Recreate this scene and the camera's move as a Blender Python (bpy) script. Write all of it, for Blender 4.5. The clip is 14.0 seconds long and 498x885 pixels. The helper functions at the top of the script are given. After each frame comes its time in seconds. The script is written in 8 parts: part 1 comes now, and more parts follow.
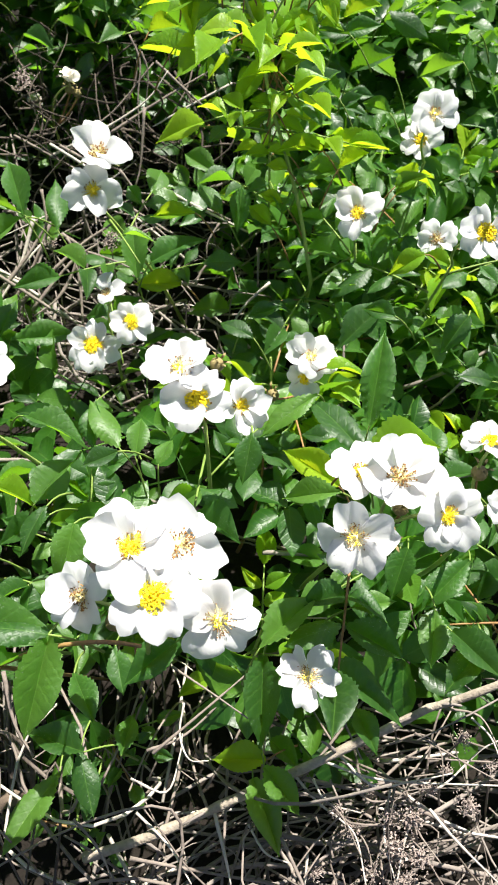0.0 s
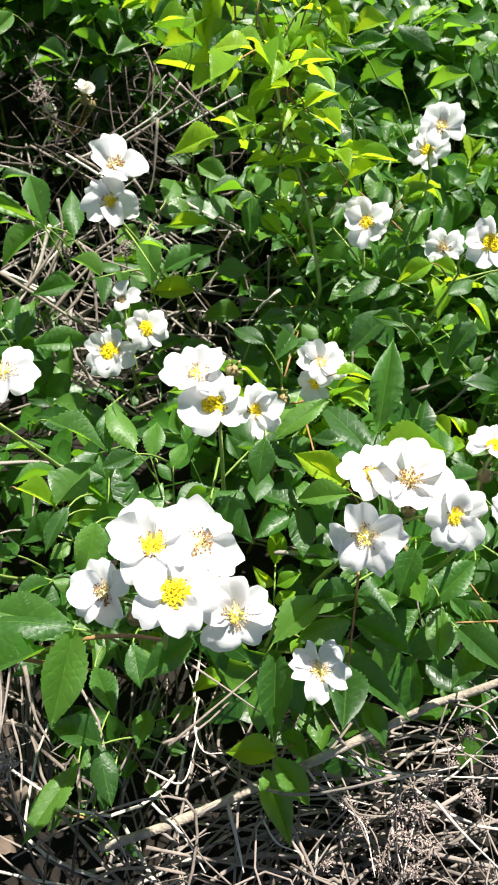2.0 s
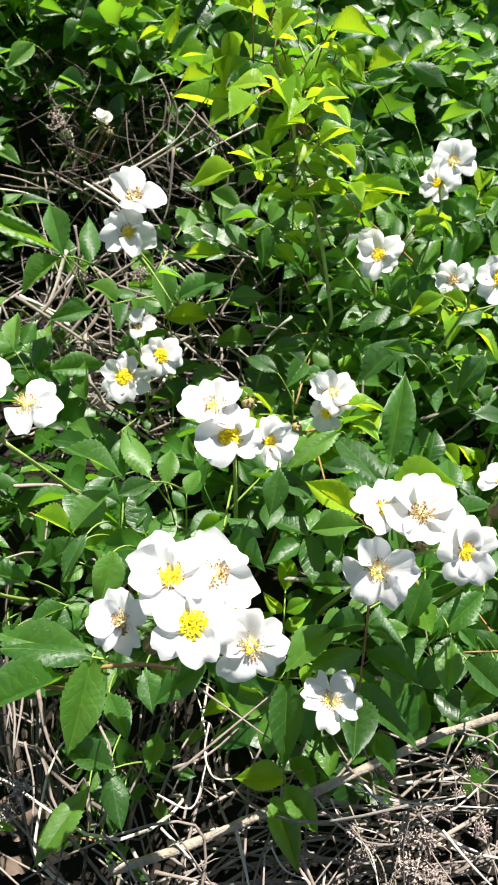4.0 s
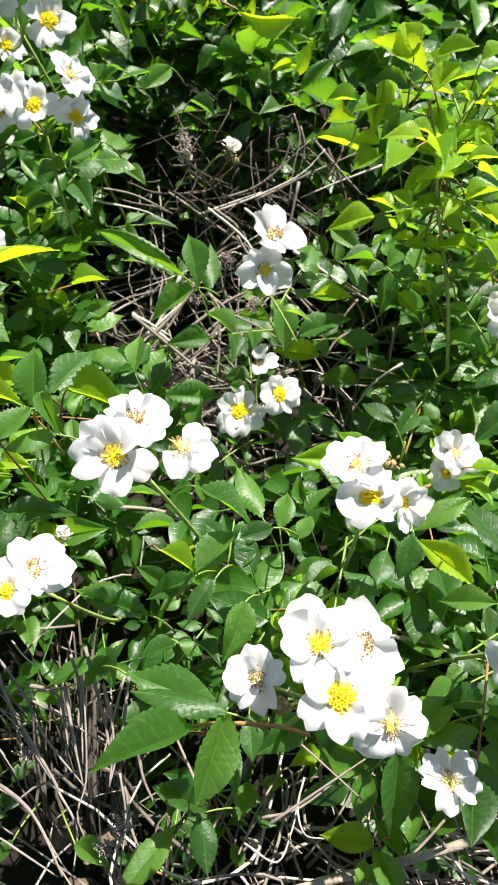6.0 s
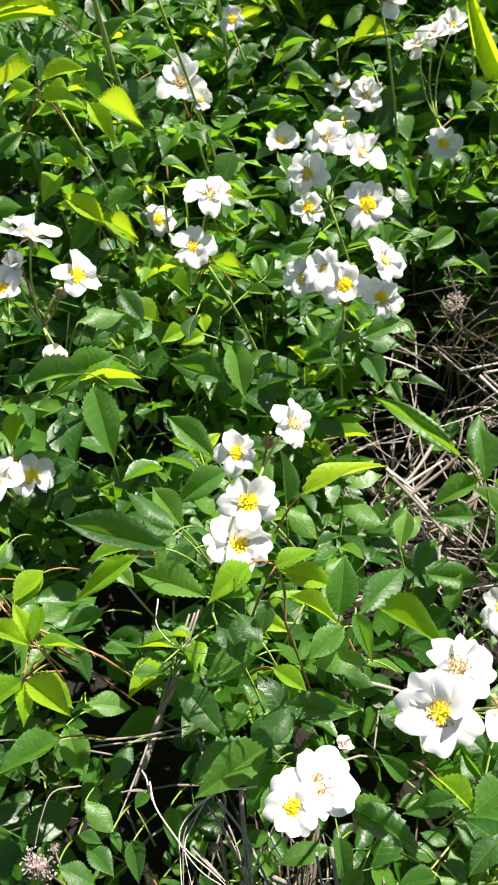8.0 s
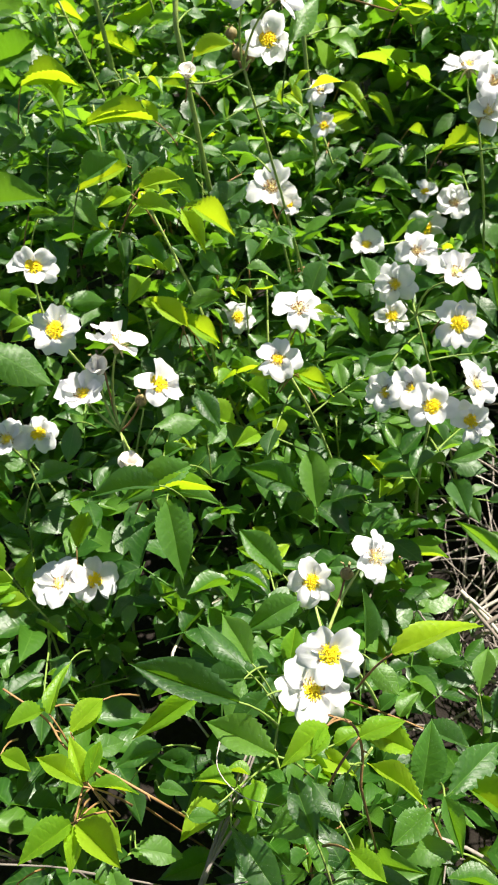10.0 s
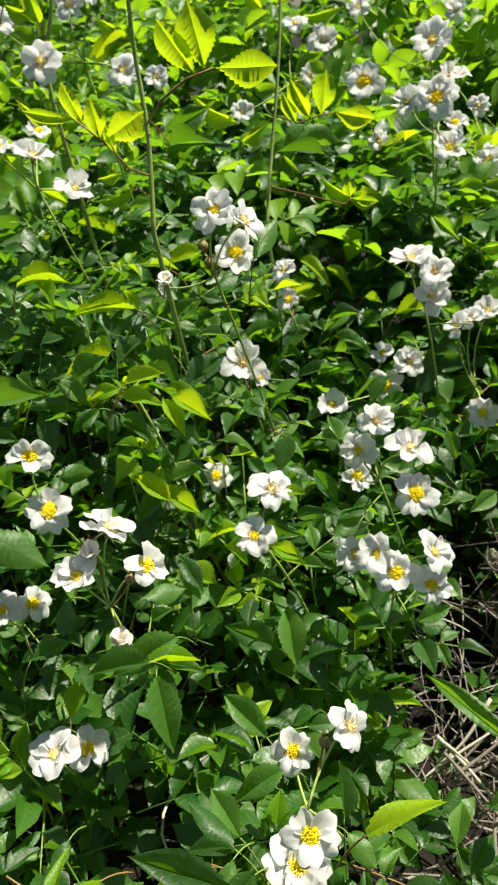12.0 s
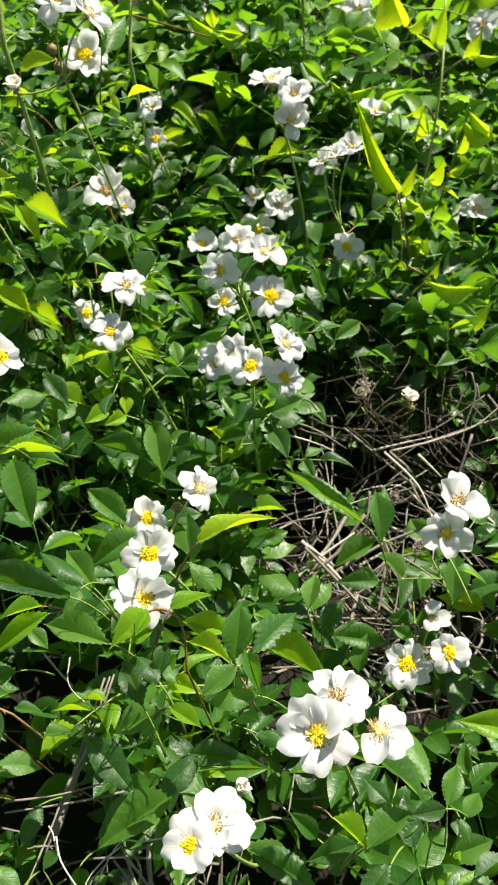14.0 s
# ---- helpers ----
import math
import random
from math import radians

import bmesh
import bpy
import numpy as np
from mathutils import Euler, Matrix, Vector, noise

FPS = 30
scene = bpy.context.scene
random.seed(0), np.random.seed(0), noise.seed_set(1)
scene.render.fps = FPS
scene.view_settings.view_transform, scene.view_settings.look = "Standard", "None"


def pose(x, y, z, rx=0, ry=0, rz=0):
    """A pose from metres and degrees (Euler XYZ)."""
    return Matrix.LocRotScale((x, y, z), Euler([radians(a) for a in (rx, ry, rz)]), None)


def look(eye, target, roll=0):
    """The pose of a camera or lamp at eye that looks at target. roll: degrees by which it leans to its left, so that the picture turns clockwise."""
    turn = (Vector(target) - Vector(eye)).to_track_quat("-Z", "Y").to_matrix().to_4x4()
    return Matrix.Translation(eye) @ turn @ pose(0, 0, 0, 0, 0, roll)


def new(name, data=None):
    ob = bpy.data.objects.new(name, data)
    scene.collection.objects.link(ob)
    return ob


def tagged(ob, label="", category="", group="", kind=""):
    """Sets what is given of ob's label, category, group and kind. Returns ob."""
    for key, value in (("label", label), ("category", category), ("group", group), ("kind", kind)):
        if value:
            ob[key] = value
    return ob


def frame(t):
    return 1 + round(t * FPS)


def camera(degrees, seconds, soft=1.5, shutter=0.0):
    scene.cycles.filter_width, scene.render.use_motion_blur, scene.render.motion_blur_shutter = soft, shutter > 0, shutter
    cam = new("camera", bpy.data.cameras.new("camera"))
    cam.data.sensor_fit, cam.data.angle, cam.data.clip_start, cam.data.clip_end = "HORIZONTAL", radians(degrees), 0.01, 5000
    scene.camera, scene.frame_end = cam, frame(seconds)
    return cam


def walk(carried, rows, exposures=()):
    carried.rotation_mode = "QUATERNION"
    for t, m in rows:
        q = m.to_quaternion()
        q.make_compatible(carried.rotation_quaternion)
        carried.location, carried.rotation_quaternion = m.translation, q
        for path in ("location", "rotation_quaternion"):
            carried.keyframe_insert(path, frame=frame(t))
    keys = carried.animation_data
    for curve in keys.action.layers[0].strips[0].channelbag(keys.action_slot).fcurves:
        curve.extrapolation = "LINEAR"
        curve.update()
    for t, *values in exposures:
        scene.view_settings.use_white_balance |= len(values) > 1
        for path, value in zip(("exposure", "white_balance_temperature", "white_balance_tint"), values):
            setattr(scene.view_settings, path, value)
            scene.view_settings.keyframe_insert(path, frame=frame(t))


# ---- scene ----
cam = camera(35.8, 14.0, soft=1.6)
cam.data.dof.use_dof, cam.data.dof.focus_distance, cam.data.dof.aperture_fstop = True, 0.47, 34.0
PATH = [
    (0, (0.006, 0.056, 0.759), (-0.023, 1.366, -0.752), -2.2),
    (0.5, (0.012, 0.057, 0.758), (-0.013, 1.37, -0.751), -2.0),
    (1, (0.007, 0.056, 0.762), (-0.029, 1.37, -0.745), -2.4),
    (1.5, (0.003, 0.051, 0.767), (-0.04, 1.366, -0.739), -2.5),
    (2, (0.001, 0.043, 0.775), (-0.043, 1.358, -0.731), -2.6),
    (2.5, (-0.002, 0.038, 0.779), (-0.044, 1.362, -0.72), -2.3),
    (3, (-0.003, 0.038, 0.781), (-0.048, 1.366, -0.713), -2.4),
    (3.2, (-0.004, 0.041, 0.784), (-0.053, 1.373, -0.707), -2.3),
    (5.3, (-0.014, 0.047, 0.799), (-0.067, 1.404, -0.669), -1.6),
    (5.5, (-0.031, 0.053, 0.802), (-0.088, 1.412, -0.664), -0.4),
    (6, (-0.076, 0.063, 0.807), (-0.232, 1.423, -0.651), 1.1),
    (6.5, (-0.109, 0.069, 0.817), (-0.378, 1.419, -0.634), 1.9),
    (7, (-0.153, 0.075, 0.833), (-0.564, 1.41, -0.598), 0.9),
    (7.5, (-0.178, 0.083, 0.852), (-0.698, 1.424, -0.537), -1.4),
    (8, (-0.189, 0.104, 0.875), (-0.783, 1.487, -0.442), -2.1),
    (8.5, (-0.211, 0.117, 0.893), (-0.891, 1.518, -0.363), -2.8),
    (8.7, (-0.232, 0.119, 0.89), (-0.927, 1.521, -0.355), -1.7),
    (10.8, (-0.231, 0.15, 0.907), (-1.0, 1.586, -0.252), -1.4),
    (11, (-0.225, 0.146, 0.928), (-0.98, 1.597, -0.222), -1.8),
    (11.5, (-0.214, 0.139, 0.968), (-0.979, 1.666, -0.074), -2.1),
    (12, (-0.218, 0.123, 0.991), (-0.982, 1.705, 0.034), -2.1),
    (12.5, (-0.233, 0.099, 1.0), (-0.999, 1.688, 0.056), -1.7),
    (13, (-0.188, 0.084, 0.962), (-0.907, 1.698, 0.025), -0.9),
    (13.5, (-0.157, 0.064, 0.924), (-0.793, 1.668, -0.086), -0.1),
    (14, (-0.134, 0.06, 0.882), (-0.656, 1.64, -0.227), 0.1),
]
walk(cam, [(t, look(eye, target, roll)) for t, eye, target, roll in PATH], [(0, 1.18, 6350, 10), (3, 1.2, 6350, 10), (6, 1.2, 6400, 12), (8.5, 1.29, 6550, 14), (11, 0.98, 6750, 6), (12, 0.7, 6900, 4), (13, 0.74, 6900, 4), (14, 0.92, 6750, 6)])

# ---- light ----
SUN_ELEVATION, SUN_AZIMUTH = 69.0, -42.0  # degrees up, and degrees to the left of straight ahead (+y)


def daylight():
    world = bpy.data.worlds.new("sky")
    scene.world = world
    world.use_nodes = True
    nodes, links = world.node_tree.nodes, world.node_tree.links
    sky = nodes.new("ShaderNodeTexSky")
    sky.sky_type = "NISHITA"
    sky.sun_disc = False
    sky.sun_elevation = radians(SUN_ELEVATION)
    sky.sun_rotation = radians(-SUN_AZIMUTH)
    links.new(sky.outputs[0], nodes["Background"].inputs[0])
    nodes["Background"].inputs[1].default_value = 0.046
    sun = bpy.data.lights.new("sun", "SUN")
    sun.energy, sun.angle, sun.color = 5.9, radians(0.55), (1.0, 0.95, 0.85)
    lamp = new("sun", sun)
    e, a = radians(SUN_ELEVATION), radians(SUN_AZIMUTH)
    way = Vector((-math.sin(a) * math.cos(e), math.cos(a) * math.cos(e), math.sin(e)))
    lamp.matrix_basis = look(way * 20, (0, 0, 0))


daylight()
scene.view_settings.exposure = 1.2


# ---- materials ----
def graph(name):
    m = bpy.data.materials.new(name)
    m.use_nodes = True
    m.node_tree.nodes.remove(m.node_tree.nodes["Principled BSDF"])
    return m, m.node_tree.nodes, m.node_tree.links, m.node_tree.nodes["Material Output"]


def ramp(nodes, stops):
    r = nodes.new("ShaderNodeValToRGB")
    while len(r.color_ramp.elements) < len(stops):
        r.color_ramp.elements.new(0.5)
    for el, (p, c) in zip(r.color_ramp.elements, stops):
        el.position, el.color = p, (*c, 1)
    return r


def math_node(nodes, links, op, a, b=None):
    n = nodes.new("ShaderNodeMath")
    n.operation = op
    for i, v in enumerate((a, b)):
        if v is None:
            continue
        if isinstance(v, (int, float)):
            n.inputs[i].default_value = v
        else:
            links.new(v, n.inputs[i])
    return n.outputs[0]


def mix_rgb(nodes, links, fac, a, b, kind="MIX"):
    n = nodes.new("ShaderNodeMixRGB")
    n.blend_type = kind
    for i, v in enumerate((fac, a, b)):
        if isinstance(v, (int, float)):
            n.inputs[i].default_value = v
        elif isinstance(v, tuple):
            n.inputs[i].default_value = (*v, 1)
        else:
            links.new(v, n.inputs[i])
    return n.outputs[0]


def foliage(name, dark, mid, light, through_colour, share, rough=0.42, island=False, specks=True, glow=1.0, gloss=0.55):
    """A leaf: veined, slightly glossy, letting light through."""
    m, nodes, links, out = graph(name)
    if island:
        rnd = nodes.new("ShaderNodeNewGeometry").outputs["Random Per Island"]
    else:
        rnd = nodes.new("ShaderNodeObjectInfo").outputs["Random"]
    uv = nodes.new("ShaderNodeUVMap")
    sep = nodes.new("ShaderNodeSeparateXYZ")
    links.new(uv.outputs[0], sep.inputs[0])
    u = math_node(nodes, links, "ABSOLUTE", math_node(nodes, links, "SUBTRACT", sep.outputs[0], 0.5))
    v = sep.outputs[1]
    # side veins run outwards and forwards from the midrib
    phase = math_node(nodes, links, "MULTIPLY", math_node(nodes, links, "SUBTRACT", v, math_node(nodes, links, "MULTIPLY", u, 0.55)), 44.0)
    wave = math_node(nodes, links, "SINE", phase)
    vein = math_node(nodes, links, "POWER", math_node(nodes, links, "MULTIPLY", math_node(nodes, links, "ADD", wave, 1.0), 0.5), 9.0)
    rib = math_node(nodes, links, "LESS_THAN", u, 0.018)
    lines = math_node(nodes, links, "MAXIMUM", math_node(nodes, links, "MULTIPLY", vein, 0.35), rib)
    tone = ramp(nodes, [(0.0, dark), (0.55, mid), (1.0, light)])
    links.new(rnd, tone.inputs[0])
    patch = nodes.new("ShaderNodeTexNoise")
    patch.inputs["Scale"].default_value = 120.0
    patch.inputs["Detail"].default_value = 5.0
    geo = nodes.new("ShaderNodeNewGeometry")
    links.new(geo.outputs["Position"], patch.inputs["Vector"])
    mottled = mix_rgb(nodes, links, math_node(nodes, links, "MULTIPLY", patch.outputs[0], 0.3), tone.outputs[0], tuple(0.62 * c for c in mid))
    veined = mix_rgb(nodes, links, math_node(nodes, links, "MULTIPLY", lines, 0.3), mottled, tuple(min(1, 1.7 * c + 0.02) for c in light))
    if specks:
        dots = nodes.new("ShaderNodeTexVoronoi")
        dots.inputs["Scale"].default_value = 520.0
        links.new(geo.outputs["Position"], dots.inputs["Vector"])
        gate = nodes.new("ShaderNodeTexNoise")
        gate.inputs["Scale"].default_value = 45.0
        links.new(geo.outputs["Position"], gate.inputs["Vector"])
        spot = math_node(nodes, links, "MULTIPLY", math_node(nodes, links, "LESS_THAN", dots.outputs["Distance"], 0.2), math_node(nodes, links, "GREATER_THAN", gate.outputs[0], 0.58))
        veined = mix_rgb(nodes, links, math_node(nodes, links, "MULTIPLY", spot, 0.3), veined, (0.50, 0.55, 0.45))
    bump = nodes.new("ShaderNodeBump")
    bump.inputs["Strength"].default_value = 0.7
    bump.inputs["Distance"].default_value = 0.0011
    height = math_node(nodes, links, "SUBTRACT", math_node(nodes, links, "MULTIPLY", patch.outputs[0], 1.3), math_node(nodes, links, "MULTIPLY", lines, 0.4))
    links.new(height, bump.inputs["Height"])
    shiny = nodes.new("ShaderNodeBsdfPrincipled")
    links.new(veined, shiny.inputs["Base Color"])
    links.new(math_node(nodes, links, "ADD", math_node(nodes, links, "MULTIPLY", patch.outputs[0], 0.25), rough - 0.17), shiny.inputs["Roughness"])
    shiny.inputs["Specular IOR Level"].default_value = gloss
    links.new(bump.outputs[0], shiny.inputs["Normal"])
    clear = nodes.new("ShaderNodeBsdfTranslucent")
    tint = mix_rgb(nodes, links, math_node(nodes, links, "MULTIPLY", lines, 0.13), through_colour, tuple(0.5 * c for c in through_colour))
    tint = mix_rgb(nodes, links, 0.45, tint, mix_rgb(nodes, links, 1.0, tone.outputs[0], (5.7 * glow, 4.2 * glow, 2.6 * glow), "MULTIPLY"))
    links.new(tint, clear.inputs["Color"])
    mixer = nodes.new("ShaderNodeMixShader")
    mixer.inputs[0].default_value = share
    links.new(shiny.outputs[0], mixer.inputs[1])
    links.new(clear.outputs[0], mixer.inputs[2])
    links.new(mixer.outputs[0], out.inputs[0])
    return m


def petal_stuff(name, base, share):
    """Thin white petal tissue with faint long veins."""
    m, nodes, links, out = graph(name)
    uv = nodes.new("ShaderNodeUVMap")
    mapping = nodes.new("ShaderNodeMapping")
    mapping.inputs["Scale"].default_value = (26.0, 2.0, 1.0)
    links.new(uv.outputs[0], mapping.inputs[0])
    grain = nodes.new("ShaderNodeTexNoise")
    grain.inputs["Scale"].default_value = 1.0
    grain.inputs["Detail"].default_value = 3.0
    links.new(mapping.outputs[0], grain.inputs["Vector"])
    rnd = nodes.new("ShaderNodeObjectInfo").outputs["Random"]
    warm = ramp(nodes, [(0.0, base), (0.8, tuple(0.985 * c for c in base)), (1.0, (base[0], base[1] * 0.955, base[2] * 0.93))])
    links.new(rnd, warm.inputs[0])
    colour = mix_rgb(nodes, links, math_node(nodes, links, "MULTIPLY", grain.outputs[0], 0.16), warm.outputs[0], tuple(0.86 * c for c in base))
    bump = nodes.new("ShaderNodeBump")
    bump.inputs["Strength"].default_value = 0.3
    bump.inputs["Distance"].default_value = 0.0006
    links.new(grain.outputs[0], bump.inputs["Height"])
    matt = nodes.new("ShaderNodeBsdfPrincipled")
    links.new(colour, matt.inputs["Base Color"])
    matt.inputs["Roughness"].default_value = 0.6
    matt.inputs["Specular IOR Level"].default_value = 0.3
    links.new(bump.outputs[0], matt.inputs["Normal"])
    clear = nodes.new("ShaderNodeBsdfTranslucent")
    links.new(colour, clear.inputs["Color"])
    mixer = nodes.new("ShaderNodeMixShader")
    mixer.inputs[0].default_value = share
    links.new(matt.outputs[0], mixer.inputs[1])
    links.new(clear.outputs[0], mixer.inputs[2])
    links.new(mixer.outputs[0], out.inputs[0])
    return m


def fibre(name, a, b, rough=0.75, scale=90.0, bump_depth=0.001):
    """Stems, twigs, straw and soil: two tones broken up by noise at two scales."""
    m, nodes, links, out = graph(name)
    geo = nodes.new("ShaderNodeNewGeometry")
    fine = nodes.new("ShaderNodeTexNoise")
    fine.inputs["Scale"].default_value = scale * 6
    fine.inputs["Detail"].default_value = 3.0
    coarse = nodes.new("ShaderNodeTexNoise")
    coarse.inputs["Scale"].default_value = scale
    coarse.inputs["Detail"].default_value = 3.0
    for n in (fine, coarse):
        links.new(geo.outputs["Position"], n.inputs["Vector"])
    island = geo.outputs["Random Per Island"]
    share = math_node(nodes, links, "ADD", math_node(nodes, links, "MULTIPLY", coarse.outputs[0], 0.7), math_node(nodes, links, "MULTIPLY", island, 0.5))
    share = math_node(nodes, links, "ADD", share, math_node(nodes, links, "MULTIPLY", fine.outputs[0], 0.35))
    tone = ramp(nodes, [(0.35, a), (1.0, b)])
    links.new(share, tone.inputs[0])
    bump = nodes.new("ShaderNodeBump")
    bump.inputs["Strength"].default_value = 0.7
    bump.inputs["Distance"].default_value = bump_depth
    links.new(fine.outputs[0], bump.inputs["Height"])
    body = nodes.new("ShaderNodeBsdfPrincipled")
    links.new(tone.outputs[0], body.inputs["Base Color"])
    body.inputs["Roughness"].default_value = rough
    body.inputs["Specular IOR Level"].default_value = 0.25
    links.new(bump.outputs[0], body.inputs["Normal"])
    links.new(body.outputs[0], out.inputs[0])
    return m


LEAF = foliage("rose_leaf", (0.011, 0.050, 0.006), (0.031, 0.110, 0.010), (0.090, 0.200, 0.022), (0.26, 0.55, 0.012), 0.44, rough=0.58, gloss=0.85)
YOUNG = foliage("young_leaf", (0.10, 0.26, 0.014), (0.17, 0.36, 0.018), (0.30, 0.46, 0.022), (0.54, 0.66, 0.010), 0.58, rough=0.48, specks=False, glow=0.5)
# darker copy of LEAF; its colour carries the shade between the joined leaves
SHADED_MASS = foliage("leaf_mass", (0.008, 0.040, 0.004), (0.024, 0.094, 0.008), (0.080, 0.185, 0.018), (0.24, 0.52, 0.012), 0.38, rough=0.46, island=True, specks=False)
# lighter copy for young leaves; the glow of light from behind is in its colour
BRIGHT_MASS = foliage("sunlit_leaf_mass", (0.05, 0.155, 0.010), (0.09, 0.23, 0.012), (0.16, 0.31, 0.018), (0.32, 0.54, 0.016), 0.52, rough=0.5, island=True, specks=False, glow=0.65)
PETAL = petal_stuff("white_petal", (0.80, 0.798, 0.808), 0.50)
CREAM = petal_stuff("cream_petal", (0.84, 0.80, 0.72), 0.30)
FILAMENT = fibre("pale_filament", (0.75, 0.62, 0.22), (0.85, 0.78, 0.45), 0.6, 200)
ANTHER = fibre("yellow_anther", (0.93, 0.66, 0.006), (0.97, 0.80, 0.02), 0.6, 200)
GOLD = fibre("golden_filament", (0.9, 0.70, 0.02), (0.95, 0.80, 0.08), 0.6, 200)
RIPE = fibre("brown_anther", (0.10, 0.05, 0.02), (0.34, 0.18, 0.06), 0.8, 200)
STEM = fibre("green_stem", (0.16, 0.25, 0.05), (0.33, 0.42, 0.11), 0.5, 60)
STALK = fibre("leaf_stalk", (0.09, 0.16, 0.03), (0.20, 0.28, 0.06), 0.5, 60)
RED_STEM = fibre("reddish_stem", (0.15, 0.08, 0.035), (0.29, 0.17, 0.07), 0.5, 60)
SEPAL = fibre("sepal", (0.12, 0.16, 0.05), (0.25, 0.24, 0.10), 0.6, 120)
HIP = fibre("rose_hip", (0.09, 0.09, 0.03), (0.27, 0.21, 0.09), 0.6, 90)
TWIG = fibre("dead_twig", (0.052, 0.042, 0.037), (0.275, 0.236, 0.210), 0.85, 50)
# dark old stems, taken darker again for the shade of the leaves overhead
THATCH = fibre("old_shaded_thatch", (0.018, 0.014, 0.011), (0.115, 0.092, 0.076), 0.9, 60)
STRAW = fibre("dry_straw", (0.045, 0.034, 0.028), (0.26, 0.215, 0.185), 0.85, 50)
PALE = fibre("bleached_stalk", (0.22, 0.185, 0.155), (0.54, 0.49, 0.43), 0.8, 50)
HEADS = fibre("dry_seed_heads", (0.13, 0.10, 0.088), (0.38, 0.31, 0.275), 0.95, 80)
DEAD_LEAF = fibre("dead_leaf", (0.05, 0.034, 0.025), (0.15, 0.112, 0.084), 0.9, 40)
BARK = fibre("fissured_bark", (0.02, 0.016, 0.012), (0.46, 0.39, 0.31), 0.9, 55, bump_depth=0.002)
# darker than real humus, so that gaps between leaves stay black with shade
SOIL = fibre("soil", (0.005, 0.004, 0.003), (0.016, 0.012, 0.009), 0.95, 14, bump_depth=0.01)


# ---- building blocks ----
PLACE = {}


def put(ob, m, parent=None):
    """Stand ob at the world pose m, as a part of parent where one is given."""
    if parent is not None:
        ob.parent = parent
        ob.matrix_parent_inverse = PLACE[parent].inverted()
    ob.matrix_basis = m
    PLACE[ob] = m
    return ob


def mesh(name, verts, faces, mats, uvs=None, smooth=True, index=None):
    me = bpy.data.meshes.new(name)
    me.from_pydata(verts, [], faces)
    for m in mats:
        me.materials.append(m)
    if uvs is not None:
        layer = me.uv_layers.new(name="UVMap")
        flat = np.array(uvs, float)[np.array([l.vertex_index for l in me.loops])]
        layer.data.foreach_set("uv", flat.ravel())
    if smooth:
        me.polygons.foreach_set("use_smooth", [True] * len(me.polygons))
    if index is not None:
        me.polygons.foreach_set("material_index", index)
    me.update()
    return me


def blade(rng, rings=16, across=2, fold=0.2, arch=0.2, twist=0.0, teeth=0.035, ripple=0.03, broad=0.9, point=0.88, creased=False):
    """A leaflet one long and one wide: verts, faces, uvs. Base at the origin, tip along +y, upper face +z. creased: its two
    halves meet in a sharp midrib."""
    verts, faces, uvs = [], [], []
    shift, bulge = rng.uniform(0, 6), rng.uniform(0.03, 0.09)
    halves = [[-k / across for k in range(across, -1, -1)], [k / across for k in range(across + 1)]]
    if not creased:
        halves = [halves[0] + halves[1][1:]]
    for columns in halves:
        first, n = len(verts), len(columns)
        for i in range(rings + 1):
            v = i / rings
            half = 0.5 * max(0.0, math.sin(math.pi * v ** broad)) ** point * (1 - 0.12 * v)
            if i in (0, rings):
                half = 0.004
            elif teeth:
                half += teeth * (0.5 if i % 2 else -0.5) * (0.4 + 0.6 * math.sin(math.pi * v))
            turn = twist * v
            for s in columns:
                x = s * half
                z = fold * abs(s) * half - arch * v * v + ripple * math.sin(9 * v + shift + 2.0 * s) * abs(s)
                if creased:
                    z += bulge * math.sin(math.pi * abs(s)) * math.sin(math.pi * v) + 0.003 * math.sin(40 * (v - 0.3 * abs(s))) * math.sin(math.pi * abs(s))
                verts.append((x * math.cos(turn) - z * math.sin(turn) * 0.5, v - 0.03 * abs(s) * (i % 2), z + x * math.sin(turn)))
                uvs.append((0.5 + s * half, v))
        for i in range(rings):
            for j in range(n - 1):
                a = first + i * n + j
                faces.append((a, a + 1, a + n + 1, a + n))
    return verts, faces, uvs


def tube(points, r0, r1, sides=6, wobble=0.0, rng=None):
    """A tapered stem through the points: verts, faces."""
    pts = [Vector(p) for p in points]
    verts, faces = [], []
    side = None
    for i, p in enumerate(pts):
        ahead = (pts[min(i + 1, len(pts) - 1)] - pts[max(i - 1, 0)]).normalized()
        if side is None:
            side = ahead.orthogonal().normalized()
        side = (side - ahead * side.dot(ahead)).normalized()
        other = ahead.cross(side)
        r = r0 + (r1 - r0) * i / (len(pts) - 1)
        if wobble:
            r *= 1 + rng.uniform(-wobble, wobble)
        for k in range(sides):
            a = 2 * math.pi * k / sides
            verts.append(tuple(p + side * (r * math.cos(a)) + other * (r * math.sin(a))))
    for i in range(len(pts) - 1):
        for k in range(sides):
            a, b = i * sides + k, i * sides + (k + 1) % sides
            faces.append((a, b, b + sides, a + sides))
    faces.append(tuple(range(sides))[::-1])
    faces.append(tuple((len(pts) - 1) * sides + k for k in range(sides)))
    return verts, faces


def bend(a, b, sag=(0, 0, 0), steps=8):
    """Points on a bowed line from a to b; sag pulls its middle aside."""
    a, b, s = Vector(a), Vector(b), Vector(sag)
    return [a.lerp(b, i / steps) + s * (4 * (i / steps) * (1 - i / steps)) for i in range(steps + 1)]


